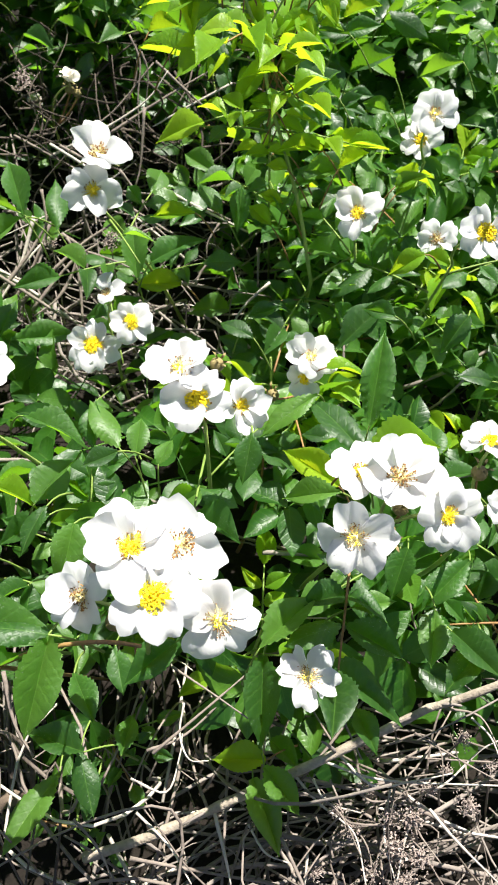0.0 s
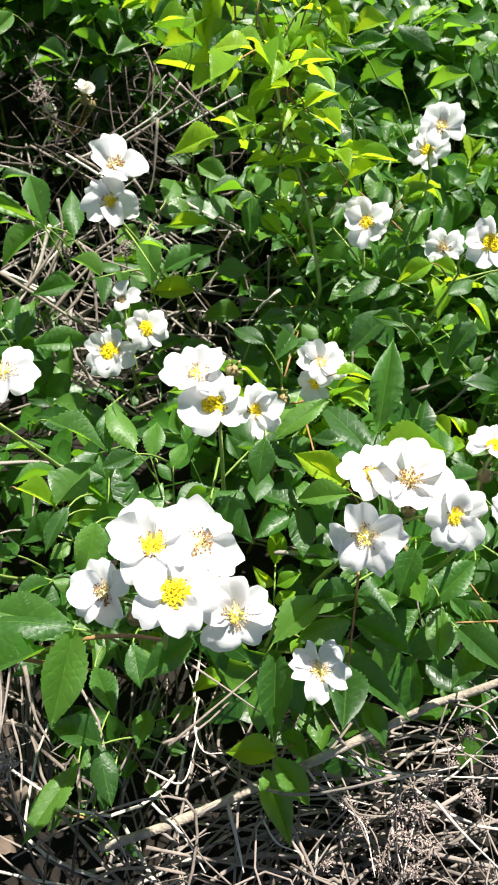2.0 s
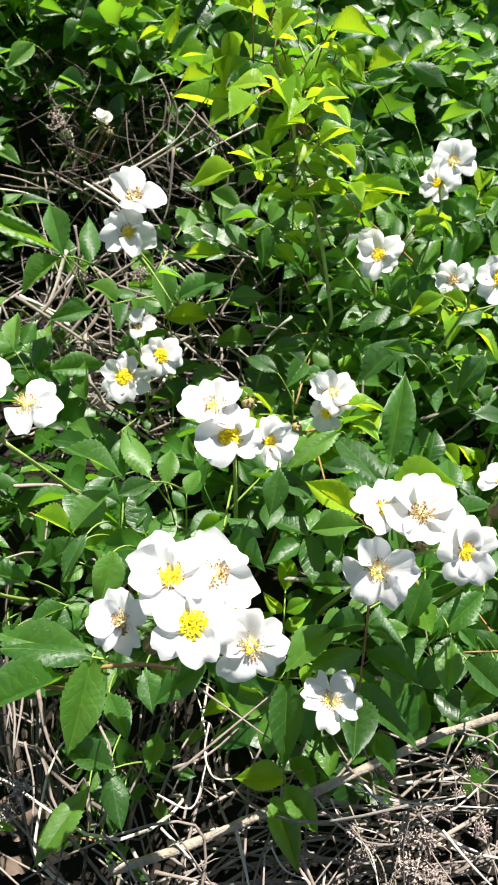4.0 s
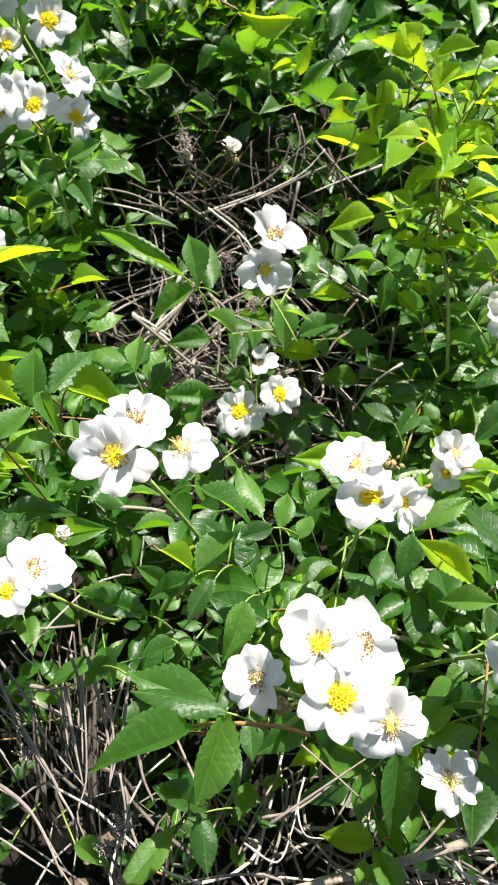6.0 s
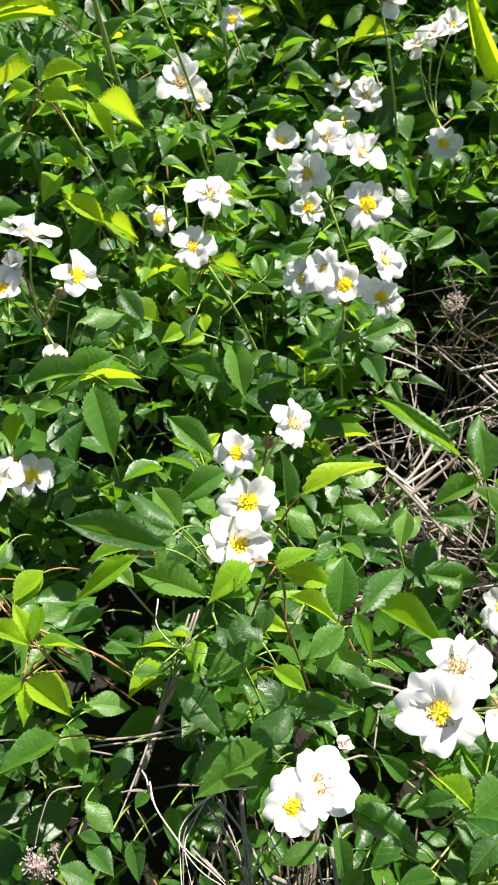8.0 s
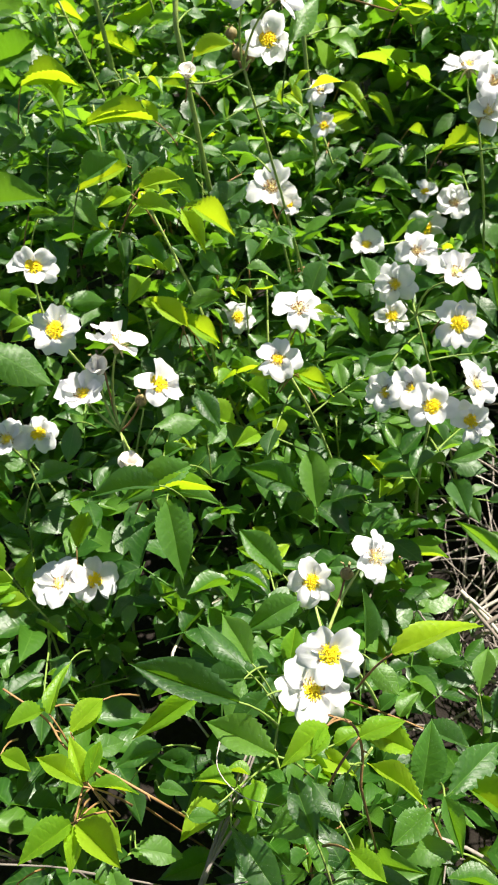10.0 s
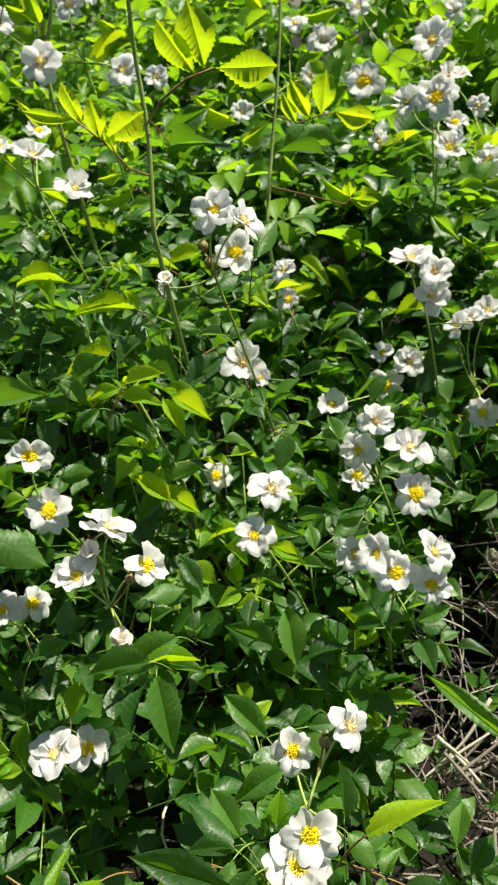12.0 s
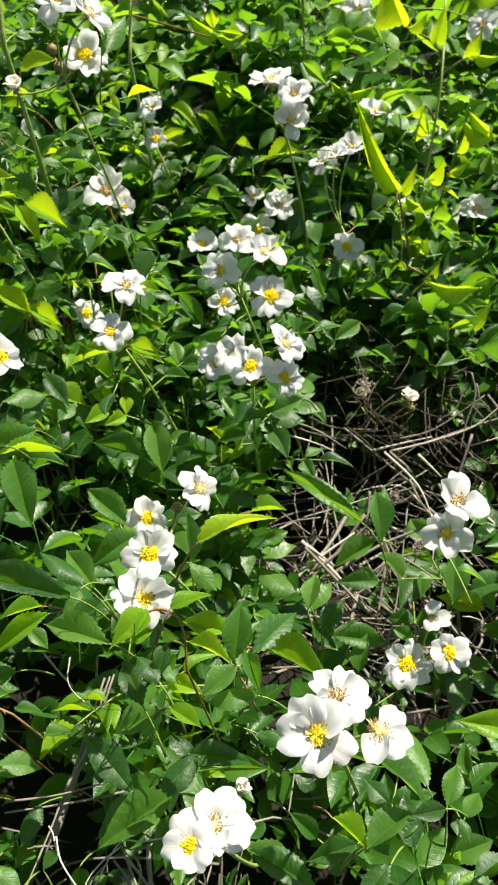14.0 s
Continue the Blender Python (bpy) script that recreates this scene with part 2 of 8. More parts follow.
def merge(pieces):
    """One verts, faces (and uvs) out of several."""
    verts, faces, uvs = [], [], []
    for piece in pieces:
        base = len(verts)
        verts.extend(piece[0])
        faces.extend(tuple(i + base for i in f) for f in piece[1])
        if len(piece) > 2:
            uvs.extend(piece[2])
    return verts, faces, uvs or None


def axes(base, tip, up):
    """The pose of a leaflet that runs from base to tip with its upper face towards up."""
    base, tip = Vector(base), Vector(tip)
    y = (tip - base).normalized()
    x = y.cross(Vector(up))
    x = x.normalized() if x.length > 1e-5 else y.orthogonal().normalized()
    return Matrix((x, y, x.cross(y))).transposed().to_4x4(), (tip - base).length


_rng = random.Random(5)
BLADES = []
for fold, arch, twist in ((0.3, 0.08, 0.0), (0.5, 0.18, 0.2), (0.15, 0.30, -0.3), (0.65, 0.10, 0.15), (0.4, 0.34, 0.4), (-0.15, 0.22, -0.2), (0.45, -0.08, 0.1), (0.8, 0.16, -0.2)):
    BLADES.append(blade(_rng, 26, 2, fold, arch, twist, 0.034, broad=_rng.uniform(0.80, 1.08), point=_rng.uniform(0.92, 1.15), creased=True))
BLADES.append(blade(_rng, 26, 2, 0.10, 0.10, 0.05, 0.03, broad=1.35, point=0.95, creased=True))
LEAFLETS = {m.name: [mesh("leaflet", *b[:2], [m], b[2]) for b in BLADES] for m in (LEAF, YOUNG)}
PLAIN_BLADES = [blade(_rng, 8, 1, fold, arch, twist, teeth=0.03) for fold, arch, twist in ((0.15, 0.1, 0.0), (0.4, 0.2, 0.2), (0.1, 0.3, -0.2), (0.6, 0.1, 0.1))]


def leaflet(parent, base, tip, width, up, young=False, shape=None):
    """One leaflet as a part."""
    turn, long = axes(base, tip, up)
    shapes = LEAFLETS[(YOUNG if young else LEAF).name]
    pick = shapes[(_rng.choice((1, 3, 4, 7)) if young else _rng.randrange(8)) if shape is None else shape]
    m = Matrix.Translation(Vector(base)) @ turn @ Matrix.Diagonal((width, long, long, 1))
    return put(new("leaflet", pick), m, parent)


def petal_mesh(name, rng, notch, cup, ruffle, broad, mat):
    """A rounded petal on a narrow claw, broadest towards its notched end; one long, hinged at the origin along +y."""
    verts, faces, uvs = [], [], []
    rows, cols = 10, 14
    a, b, skew = rng.uniform(0, 6), rng.uniform(0, 6), rng.uniform(-0.10, 0.10)
    curl = rng.uniform(-0.25, 0.45)
    roll, fold = rng.uniform(-0.26, 0.18), rng.uniform(-0.10, 0.20)
    for i in range(rows + 1):
        v = i / rows
        for j in range(cols + 1):
            s = 2 * j / cols - 1
            arc = s * 1.85
            ease = v ** 0.85
            x = (1 - ease) * 0.06 * s + ease * 0.51 * broad * math.sin(arc)
            y = v * (0.54 + 0.47 * math.cos(arc)) - notch * math.exp(-(s / 0.17) ** 2) * v ** 6
            y += 0.019 * v ** 2 * (math.sin(6 * s + b) + 0.8 * math.sin(13 * s + a))
            z = cup * (0.55 * v * v + 0.7 * s * s * v) - (0.6 * cup + curl * 0.35) * v ** 4
            z += ruffle * v * v * (math.sin(3.6 * s + a) + 0.6 * math.sin(9 * s + b) * v + 0.7 * math.sin(5 * v + a) * s)
            z += 0.016 * v * math.sin(15 * s + b) * (1 - 0.3 * v)
            z += roll * (0.5 + 0.5 * math.sin(1.4 * s + b)) * v ** 7 + fold * abs(s - 0.2 * skew) * v * v
            verts.append((x + skew * v * v, y, z))
            uvs.append((j / cols, v))
    n = cols + 1
    for i in range(rows):
        for j in range(cols):
            k = i * n + j
            faces.append((k, k + 1, k + n + 1, k + n))
    return mesh(name, verts, faces, [mat], uvs)


PETALS = [petal_mesh("petal", _rng, _rng.uniform(0.06, 0.22), _rng.uniform(0.08, 0.55), _rng.uniform(0.03, 0.085), _rng.uniform(0.74, 0.98), PETAL) for _ in range(24)]
CREAM_PETALS = [petal_mesh("petal", _rng, 0.05, _rng.uniform(0.3, 0.6), 0.06, 1.0, CREAM) for _ in range(4)]


def stamen_mesh(rng, count, reach, height, tips, thread, bead):
    """A brush of filaments with an anther on each, round a domed centre; one unit is the flower's radius. tips: the share of ripe ones, at the rim."""
    verts, faces, index = [], [], []

    def add(v, f, slot):
        base = len(verts)
        verts.extend(v)
        faces.extend(tuple(i + base for i in q) for q in f)
        index.extend([slot] * len(f))
    dome_v, dome_f = tube([(0, 0, -0.02), (0, 0, 0.05), (0, 0, 0.09), (0, 0, 0.11)], 0.12, 0.05, 8)
    add(dome_v, dome_f, 0)
    for k in range(count):
        a = rng.uniform(0, 2 * math.pi)
        r = reach * math.sqrt(rng.uniform(0.0, 1)) * rng.uniform(0.85, 1.1)
        lift = height * (1.05 - 0.7 * (r / reach) ** 2) * rng.uniform(0.75, 1.2) + 0.04
        foot = Vector((0.06 * math.cos(a), 0.06 * math.sin(a), 0.06))
        head = Vector((r * math.cos(a + rng.uniform(-0.3, 0.3)), r * math.sin(a), lift))
        v, f = tube([foot, head], 0.0075, 0.006, 3)
        add(v, f, 0)
        e = bead * rng.uniform(0.7, 1.3)
        t = Vector((rng.uniform(-1, 1), rng.uniform(-1, 1), rng.uniform(-0.4, 1))).normalized()
        p, q = t.orthogonal().normalized(), t.cross(t.orthogonal()).normalized()
        octa = [head + t * e * 1.4, head - t * e * 1.4, head + p * e, head - p * e, head + q * e, head - q * e]
        ripe = r > reach * (1 - tips) if tips < 1 else True
        add([tuple(o) for o in octa], [(0, 2, 4), (0, 4, 3), (0, 3, 5), (0, 5, 2), (1, 4, 2), (1, 3, 4), (1, 5, 3), (1, 2, 5)], 2 if ripe else 1)
    return mesh("flower_centre", verts, faces, [thread, ANTHER, RIPE], index=index, smooth=False)


STAMENS = {
    "fresh": [stamen_mesh(_rng, 230, 0.37, 0.18, 0.0, GOLD, 0.028) for _ in range(2)],
    "mixed": [stamen_mesh(_rng, 130, 0.36, 0.15, 0.30, GOLD, 0.021) for _ in range(2)],
    "open": [stamen_mesh(_rng, 95, 0.42, 0.16, 0.55, FILAMENT, 0.020) for _ in range(2)],
    "old": [stamen_mesh(_rng, 95, 0.38, 0.18, 1.0, FILAMENT, 0.024) for _ in range(2)],
}


def calyx_mesh():
    """The hip under a flower with five narrow sepals; one unit is the flower's radius."""
    pieces = [tube([(0, 0, -0.34), (0, 0, -0.30), (0, 0, -0.2), (0, 0, -0.08), (0, 0, 0.0)], 0.10, 0.13, 8)]
    for k in range(5):
        a = 2 * math.pi * (k + 0.5) / 5
        d, s = Vector((math.cos(a), math.sin(a), 0)), Vector((-math.sin(a), math.cos(a), 0))
        p = [d * 0.1 - s * 0.07, d * 0.1 + s * 0.07, d * 0.36 + s * 0.05 - Vector((0, 0, 0.06)), d * 0.36 - s * 0.05 - Vector((0, 0, 0.06)), d * 0.62 - Vector((0, 0, 0.2))]
        pieces.append(([tuple(o) for o in p], [(0, 1, 2, 3), (3, 2, 4)]))
    v, f, _ = merge(pieces)
    return mesh("flower", v, f, [SEPAL])


CALYX = calyx_mesh()


def flower(parent, x, y, z, across, facing, kind="fresh", lift=18, missing=(), turn=None, label=""):
    """A five-petalled rose flower whose middle is at (x, y, z). facing: degrees (azimuth from -y towards +x, and up). lift: how far
    the petals rise from flat."""
    rng = random.Random(round(x * 7919) + round(y * 104729) + round(z * 1299709))
    az, up = radians(facing[0]), radians(facing[1])
    n = Vector((math.sin(az) * math.cos(up), -math.cos(az) * math.cos(up), math.sin(up)))
    q = n.to_track_quat("Z", "Y").to_matrix().to_4x4()
    r = across / 2
    spin = rng.uniform(0, 72) if turn is None else turn
    m = Matrix.Translation((x, y, z)) @ q @ pose(0, 0, 0, 0, 0, spin)
    head = put(new("flower", CALYX), m @ Matrix.Scale(r, 4), parent)
    if label:
        head["label"] = label
    for k in range(5):
        if k in missing:
            continue
        shape = rng.choice(CREAM_PETALS if kind == "bud" else PETALS)
        size = r * rng.uniform(0.94, 1.10)
        up = (65 if kind == "bud" else lift) + rng.uniform(-16, 18)
        pm = m @ pose(0, 0, 0, 0, 0, 72 * k + rng.uniform(-8, 8)) @ pose(0, 0.05 * r, 0.012 * r * (k % 3), up, rng.uniform(-22, 22), 0)
        put(new("petal", shape), pm @ Matrix.Diagonal((size * rng.uniform(0.96, 1.12), size, size, 1)), head)
    if kind != "bud":
        put(new("flower_centre", rng.choice(STAMENS[kind])), m @ Matrix.Translation((0, 0, 0.02 * r)) @ Matrix.Scale(r, 4), head)
    return head


def stem(parent, points, r0=0.0022, r1=0.0012, red=False, name="stem"):
    v, f = tube(points, r0, r1, 7)
    return put(new(name, mesh(name, v, f, [RED_STEM if red else STALK if name == "leaf_stalk" else STEM])), Matrix.Identity(4), parent)


def cane(x, y, z=0.0, label="rose cane with white five-petalled flowers and serrated green leaves"):
    """The Empty at the foot of a rose cane, which parents its parts."""
    return put(tagged(new("rose_cane"), label, "rose bush", "wild rose canes"), Matrix.Translation((x, y, z)))


def leaf(parent, points, blades, young=False, red=False, thick=0.0009):
    """A compound leaf: its stalk through points, and leaflets (base, tip, width, up, ...) on it."""
    stalk = stem(parent, points, thick * 1.3, thick * 0.8, red, "leaf_stalk")
    for base, tip, width, up, *rest in blades:
        leaflet(stalk, base, tip, width, up, young, *rest)
    return stalk


def compound(parent, rng, foot, way, long, up, pairs=2, young=False):
    """A whole compound leaf from foot along way: pairs of leaflets and one at the end."""
    foot, way, up = Vector(foot), Vector(way).normalized(), Vector(up)
    side = way.cross(up).normalized()
    up = side.cross(way).normalized()
    droop = up * (-0.18 * long)
    pts = [foot + way * (long * s) + droop * s * s for s in (0, 0.25, 0.5, 0.75, 1.0)]
    blades = []
    size = long * rng.uniform(0.46, 0.58)
    for k in range(pairs):
        s = 0.42 + 0.5 * k / pairs
        p = foot + way * (long * s) + droop * s * s
        for h in (-1, 1):
            d = (side * h + way * rng.uniform(0.35, 0.8) + up * rng.uniform(-0.25, 0.35)).normalized()
            l = size * rng.uniform(0.75, 1.0) * (0.8 + 0.2 * k)
            n = (up + side * h * rng.uniform(-0.5, 0.3) + Vector((rng.uniform(-0.35, 0.35), rng.uniform(-0.35, 0.35), 0))).normalized()
            blades.append((p + d * 0.002, p + d * l, l * rng.uniform(0.5, 0.64), n))
    d = (way + droop.normalized() * rng.uniform(-0.1, 0.4)).normalized()
    l = size * rng.uniform(1.0, 1.2)
    blades.append((pts[-1], pts[-1] + d * l, l * rng.uniform(0.52, 0.62), (up + side * rng.uniform(-0.3, 0.3)).normalized()))
    return leaf(parent, pts, blades, young, rng.random() < 0.12)


# ---- ground ----
def rise(y):
    """The bank climbs gently behind the bush."""
    return 0.0 if y < 1.0 else min(0.5, 0.16 * (y - 1.0))


def ground():
    n, verts, faces = 90, [], []
    def reach(s):
        return 3.2 * s + 400 * s ** 9
    for i in range(n + 1):
        for j in range(n + 1):
            x, y = reach(2 * i / n - 1) - 0.2, reach(2 * j / n - 1) + 0.8
            near = max(0.0, 1 - math.hypot(x, y) / 12)
            z = rise(y) + near * (0.025 * noise.noise((x * 5, y * 5, 0)) + 0.012 * noise.noise((x * 19, y * 19, 3)))
            verts.append((x, y, z - 0.01))
    for i in range(n):
        for j in range(n):
            a = i * (n + 1) + j
            faces.append((a, a + n + 1, a + n + 2, a + 1))
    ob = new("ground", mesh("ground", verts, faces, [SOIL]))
    tagged(ob, "soil under the brambles, coloured near black for its shade", "ground", kind="structure")


ground()


# ---- the canopy ----
CANOPY = [
    (-0.45, 0.27, 0.16), (-0.20, 0.27, 0.14), (0.05, 0.27, 0.27), (0.22, 0.30, 0.27), (-0.10, 0.40, 0.30), (0.06, 0.50, 0.27),
    (-0.25, 0.62, 0.27), (-0.05, 0.75, 0.22), (0.12, 0.75, 0.31), (-0.48, 0.75, 0.36), (-0.65, 0.55, 0.34), (-0.45, 1.0, 0.41),
    (-0.20, 1.0, 0.24), (0.15, 1.1, 0.36), (-0.65, 1.0, 0.53), (-0.50, 1.3, 0.57), (-0.90, 1.0, 0.70), (-0.70, 1.5, 0.74),
    (-1.0, 1.5, 0.8), (0.0, 1.6, 0.6), (-0.5, 2.2, 0.9), (-1.2, 2.5, 1.05), (0.5, 2.2, 0.8), (-1.0, 0.5, 0.45),
    (-0.60, 0.90, 0.56), (-0.42, 1.10, 0.42), (-0.46, 1.38, 0.62), (-0.48, 1.22, 0.42), (-0.55, 1.06, 0.43), (-0.52, 1.46, 0.76), (-0.88, 0.93, 0.74), (-0.75, 1.6, 0.84),
    (-0.49, 0.73, 0.42), (-0.62, 0.62, 0.41), (-0.73, 0.68, 0.45), (-0.35, 0.75, 0.41), (-0.36, 0.53, 0.35), (-0.37, 1.25, 0.37), (-0.2, 1.3, 0.40), (-1.4, 3.4, 1.45), (0.3, 3.4, 1.3), (-3.0, 3.0, 1.4),
]


def canopy(x, y):
    """The height of the leaves' upper surface."""
    total = weight = 0.0
    for a, b, h in CANOPY:
        w = 1 / (0.004 + (x - a) ** 2 + (y - b) ** 2) ** 1.5
        total, weight = total + w * h, weight + w
    return total / weight


PATCHES = [
    (0.0, 0.15, 0.10), (0.12, 0.18, 0.10), (-0.12, 0.16, 0.08), (0.08, 0.22, 0.06), (-0.06, 0.27, 0.04), (-0.26, 0.27, 0.075), (-0.24, 0.34, 0.05),
    (-0.33, 0.33, 0.04), (-0.20, 0.25, 0.05), (-0.46, 0.40, 0.04), (-0.50, 0.35, 0.03), (-0.04, 0.80, 0.06), (-0.08, 0.74, 0.05),
    (-0.20, 1.08, 0.06), (-0.10, 0.90, 0.05), (-0.15, 0.78, 0.05), (-0.30, 0.97, 0.06), (-0.25, 0.85, 0.07), (-0.18, 0.95, 0.06), (-0.11, 1.02, 0.06), (-0.33, 1.10, 0.06), (-0.24, 1.08, 0.07), (-0.22, 0.80, 0.05), (-0.30, 0.90, 0.06), (-0.28, 0.82, 0.05), (-0.15, 1.01, 0.06), (-0.10, 0.88, 0.05), (-0.03, 0.77, 0.05), (0.0, 0.81, 0.04), (-0.10, 1.16, 0.05), (-0.28, 1.08, 0.06),
]


def litter(x, y):
    """How far the leaves give way to dead grass: 0 to 1."""
    worst = 0.0
    for a, b, r in PATCHES:
        worst = max(worst, 1.3 - math.hypot(x - a, y - b) / r)
    return max(0.0, min(1.0, worst))


def bare_near(x, y, r):
    """The most of dead grass within r."""
    return max(litter(x + r * a, y + r * b) for a, b in ((0, 0), (1, 0), (-1, 0), (0, 1), (0, -1), (0.7, 0.7), (-0.7, 0.7), (0.7, -0.7), (-0.7, -0.7)))


# ---- flowering canes ----
def spray(c, hub, sx, sy):
    """The main stem of a cane, from its foot to the hub of its flowers."""
    foot = PLACE[c].translation
    c["hub"] = list(hub)
    line = bend(foot - Vector((0, 0, 0.02)), hub, (sx, sy, 0.0), 10)
    stem(c, line, 0.0026, 0.0014)
    rng = random.Random(round(hub[0] * 9973) + round(hub[1] * 7919))
    a = rng.uniform(0, 6.3)
    far = hub[1] > 0.62
    for k in range(5 if far else 2):
        s = (0.94 - 0.11 * k) if far else 0.80 - 0.2 * k
        if bare_near(hub[0], hub[1], 0.03) > 0.4 and k < 2:
            continue
        a += 2.4
        way = Vector((math.cos(a), math.sin(a), rng.uniform(0.1, 0.6)))
        compound(c, rng, foot.lerp(Vector(hub), s), way, rng.uniform(0.06, 0.095), (0, -0.3, 1), 2, far and rng.random() < 0.15)


BLOOMS = []
OPEN_SIDE = Vector((-0.15, 0.0, 0.95))
SUNWARD = Vector((-math.sin(radians(SUN_AZIMUTH)) * math.cos(radians(SUN_ELEVATION)), math.cos(radians(SUN_AZIMUTH)) * math.cos(radians(SUN_ELEVATION)), math.sin(radians(SUN_ELEVATION))))


SUNNY = []
OUTER = []
TABLES = {}


def table(spots):
    """The spots as an array, and the way from each to the open side."""
    key = id(spots), len(spots)
    if key not in TABLES:
        rows = np.array([tuple(v) for v in spots])
        side = np.array(OPEN_SIDE) - rows
        TABLES[key] = rows, side / np.linalg.norm(side, axis=1)[:, None]
    return TABLES[key]


def over_bloom(p, r=0.045):
    """Whether a leaf at p would grow over a flower, which opens clear of the leaves to the sun and to the open side of the bush,
    over a young leaf or a dry stalk that stands in the sun, or over one of the outermost leaves."""
    p = np.array(p)
    way = np.array(SUNWARD)
    for spots, reach in ((BLOOMS, r), (SUNNY, 0.65 * r)):
        d = p - table(spots)[0]
        s = d @ way
        if np.any((s > 0.0) & (s < 0.5) & (np.linalg.norm(d - s[:, None] * way, axis=1) < reach)):
            return True
    for spots, reach, far in ((BLOOMS, 0.8 * r, 0.4), (OUTER, 0.65 * r, 0.2)):
        rows, side = table(spots)
        d = p - rows
        s = np.sum(d * side, axis=1)
        if np.any((s > 0.0) & (s < far) & (np.linalg.norm(d - s[:, None] * side, axis=1) < reach)):
            return True
    return False


def bloom(c, x, y, z, across, facing, kind, **more):
    """A flower on its own stalk from the hub."""
    az, up = radians(facing[0]), radians(facing[1])
    n = Vector((math.sin(az) * math.cos(up), -math.cos(az) * math.cos(up), math.sin(up)))
    end = Vector((x, y, z)) - n * across * 0.15
    BLOOMS.append(Vector((x, y, z)))
    hub = Vector(c["hub"])
    stem(c, bend(hub, end, (end - hub).cross(Vector((0.3, 1, 0))) * 0.1, 6), 0.0013, 0.0010, (x * 1000) % 3 < 1 and (end - hub).length < 0.04, "flower_stalk")
    return flower(c, x, y, z, across, facing, kind, **more)


def hip_mesh():
    """A swollen young hip crowned with its dried sepals; one unit tall."""
    rng = random.Random(77)
    rings = [(0.0, 0.10), (0.08, 0.26), (0.25, 0.37), (0.45, 0.38), (0.6, 0.28), (0.7, 0.18)]
    verts = [(r * math.cos(k * math.pi / 5), r * math.sin(k * math.pi / 5), z) for z, r in rings for k in range(10)]
    faces = [(10 * i + k, 10 * i + (k + 1) % 10, 10 * i + 10 + (k + 1) % 10, 10 * i + 10 + k) for i in range(5) for k in range(10)]
    faces.append(tuple(range(50, 60)))
    for k in range(5):
        a, out = (2 * k + 0.5) * math.pi / 5 + rng.uniform(-0.2, 0.2), rng.uniform(0.2, 0.6)
        d, s = Vector((math.cos(a), math.sin(a), 0)), Vector((-math.sin(a), math.cos(a), 0))
        n = len(verts)
        for q, z in ((d * (0.16 + out * 0.6) + s * 0.07, 0.86), (d * (0.16 + out * 0.6) - s * 0.07, 0.86), (d * (0.16 + out), 1.0 - 0.4 * out)):
            verts.append((q.x, q.y, z))
        faces += [(50 + 2 * k, 51 + 2 * k, n, n + 1), (n + 1, n, n + 2)]
    return mesh("rose_hip", verts, faces, [HIP])


HIP_SHAPE = hip_mesh()


def hip(c, x, y, z, tall, lean=(0, 0)):
    """A flower that has dropped its petals, on its stalk from the hub."""
    hub = Vector(c["hub"])
    stem(c, bend(hub, (x, y, z), (0, 0, -0.004), 5), 0.0012, 0.0009, True, "flower_stalk")
    ob = put(new("rose_hip", HIP_SHAPE), pose(x, y, z, lean[0], lean[1], 360 * ((x * 97 + y * 31) % 1)) @ Matrix.Scale(tall, 4), c)
    ob["label"] = "brownish green hip with dried sepals"


def twig_leaf(c, base, tip, width, up, young=False, shape=None):
    """A leaflet with its stalk, which runs back and down to the cane."""
    b, t = Vector(base), Vector(tip)
    inner = Vector(c["hub"]) * 0.35 + PLACE[c].translation * 0.65
    way = (b - t).normalized() * 0.6 + (inner - b).normalized() * 0.8
    end = b + way.normalized() * 0.035 - Vector((0, 0, 0.012))
    OUTER.append(b.lerp(t, 0.5))
    if young:
        SUNNY.append(b.lerp(t, 0.5))
    stem(c, bend(end, b, (0, 0, 0.004), 4), 0.0009, 0.0006, young, "leaf_stalk")
    return leaflet(c, base, tip, width, up, young, shape)


def branch(points, r):
    """A dead branch with short broken side twigs."""
    top = put(tagged(new("dead_branch"), "grey weathered dead branch lying across dry grass", "branch"), Matrix.Translation(points[0]))
    line = []
    for a, b in zip(points, points[1:]):
        line += bend(a, b, (_rng.uniform(-0.002, 0.002), _rng.uniform(-0.002, 0.002), _rng.uniform(-0.002, 0.002)), 7)[:-1]
    v, f = tube(line + [Vector(points[-1])], r, r * 0.62, 10, 0.13, _rng)
    put(new("limb", mesh("limb", v, f, [BARK])), Matrix.Identity(4), top)
    for k in range(4, len(line) - 2, 5):
        out = Vector((_rng.uniform(-1, 1), _rng.uniform(-1, 0.4), _rng.uniform(-0.3, 0.8))).normalized() * _rng.uniform(0.012, 0.03)
        v, f = tube(bend(line[k], line[k] + out, (0, 0, 0.002), 4), r * 0.4, r * 0.2, 5, 0.1, _rng)
        put(new("side_twig", mesh("side_twig", v, f, [TWIG])), Matrix.Identity(4), top)


def smooth_line(points, steps=5):
    """A curve through the points."""
    p = [Vector(q) for q in points]
    p = [p[0] * 2 - p[1]] + p + [p[-1] * 2 - p[-2]]
    line = []
    for i in range(1, len(p) - 2):
        for s in range(steps):
            t = s / steps
            line.append(0.5 * (2 * p[i] + (p[i + 1] - p[i - 1]) * t + (2 * p[i - 1] - 5 * p[i] + 4 * p[i + 1] - p[i + 2]) * t * t + (3 * p[i] - p[i - 1] - 3 * p[i + 1] + p[i + 2]) * t ** 3))
    return line + [p[-2]]


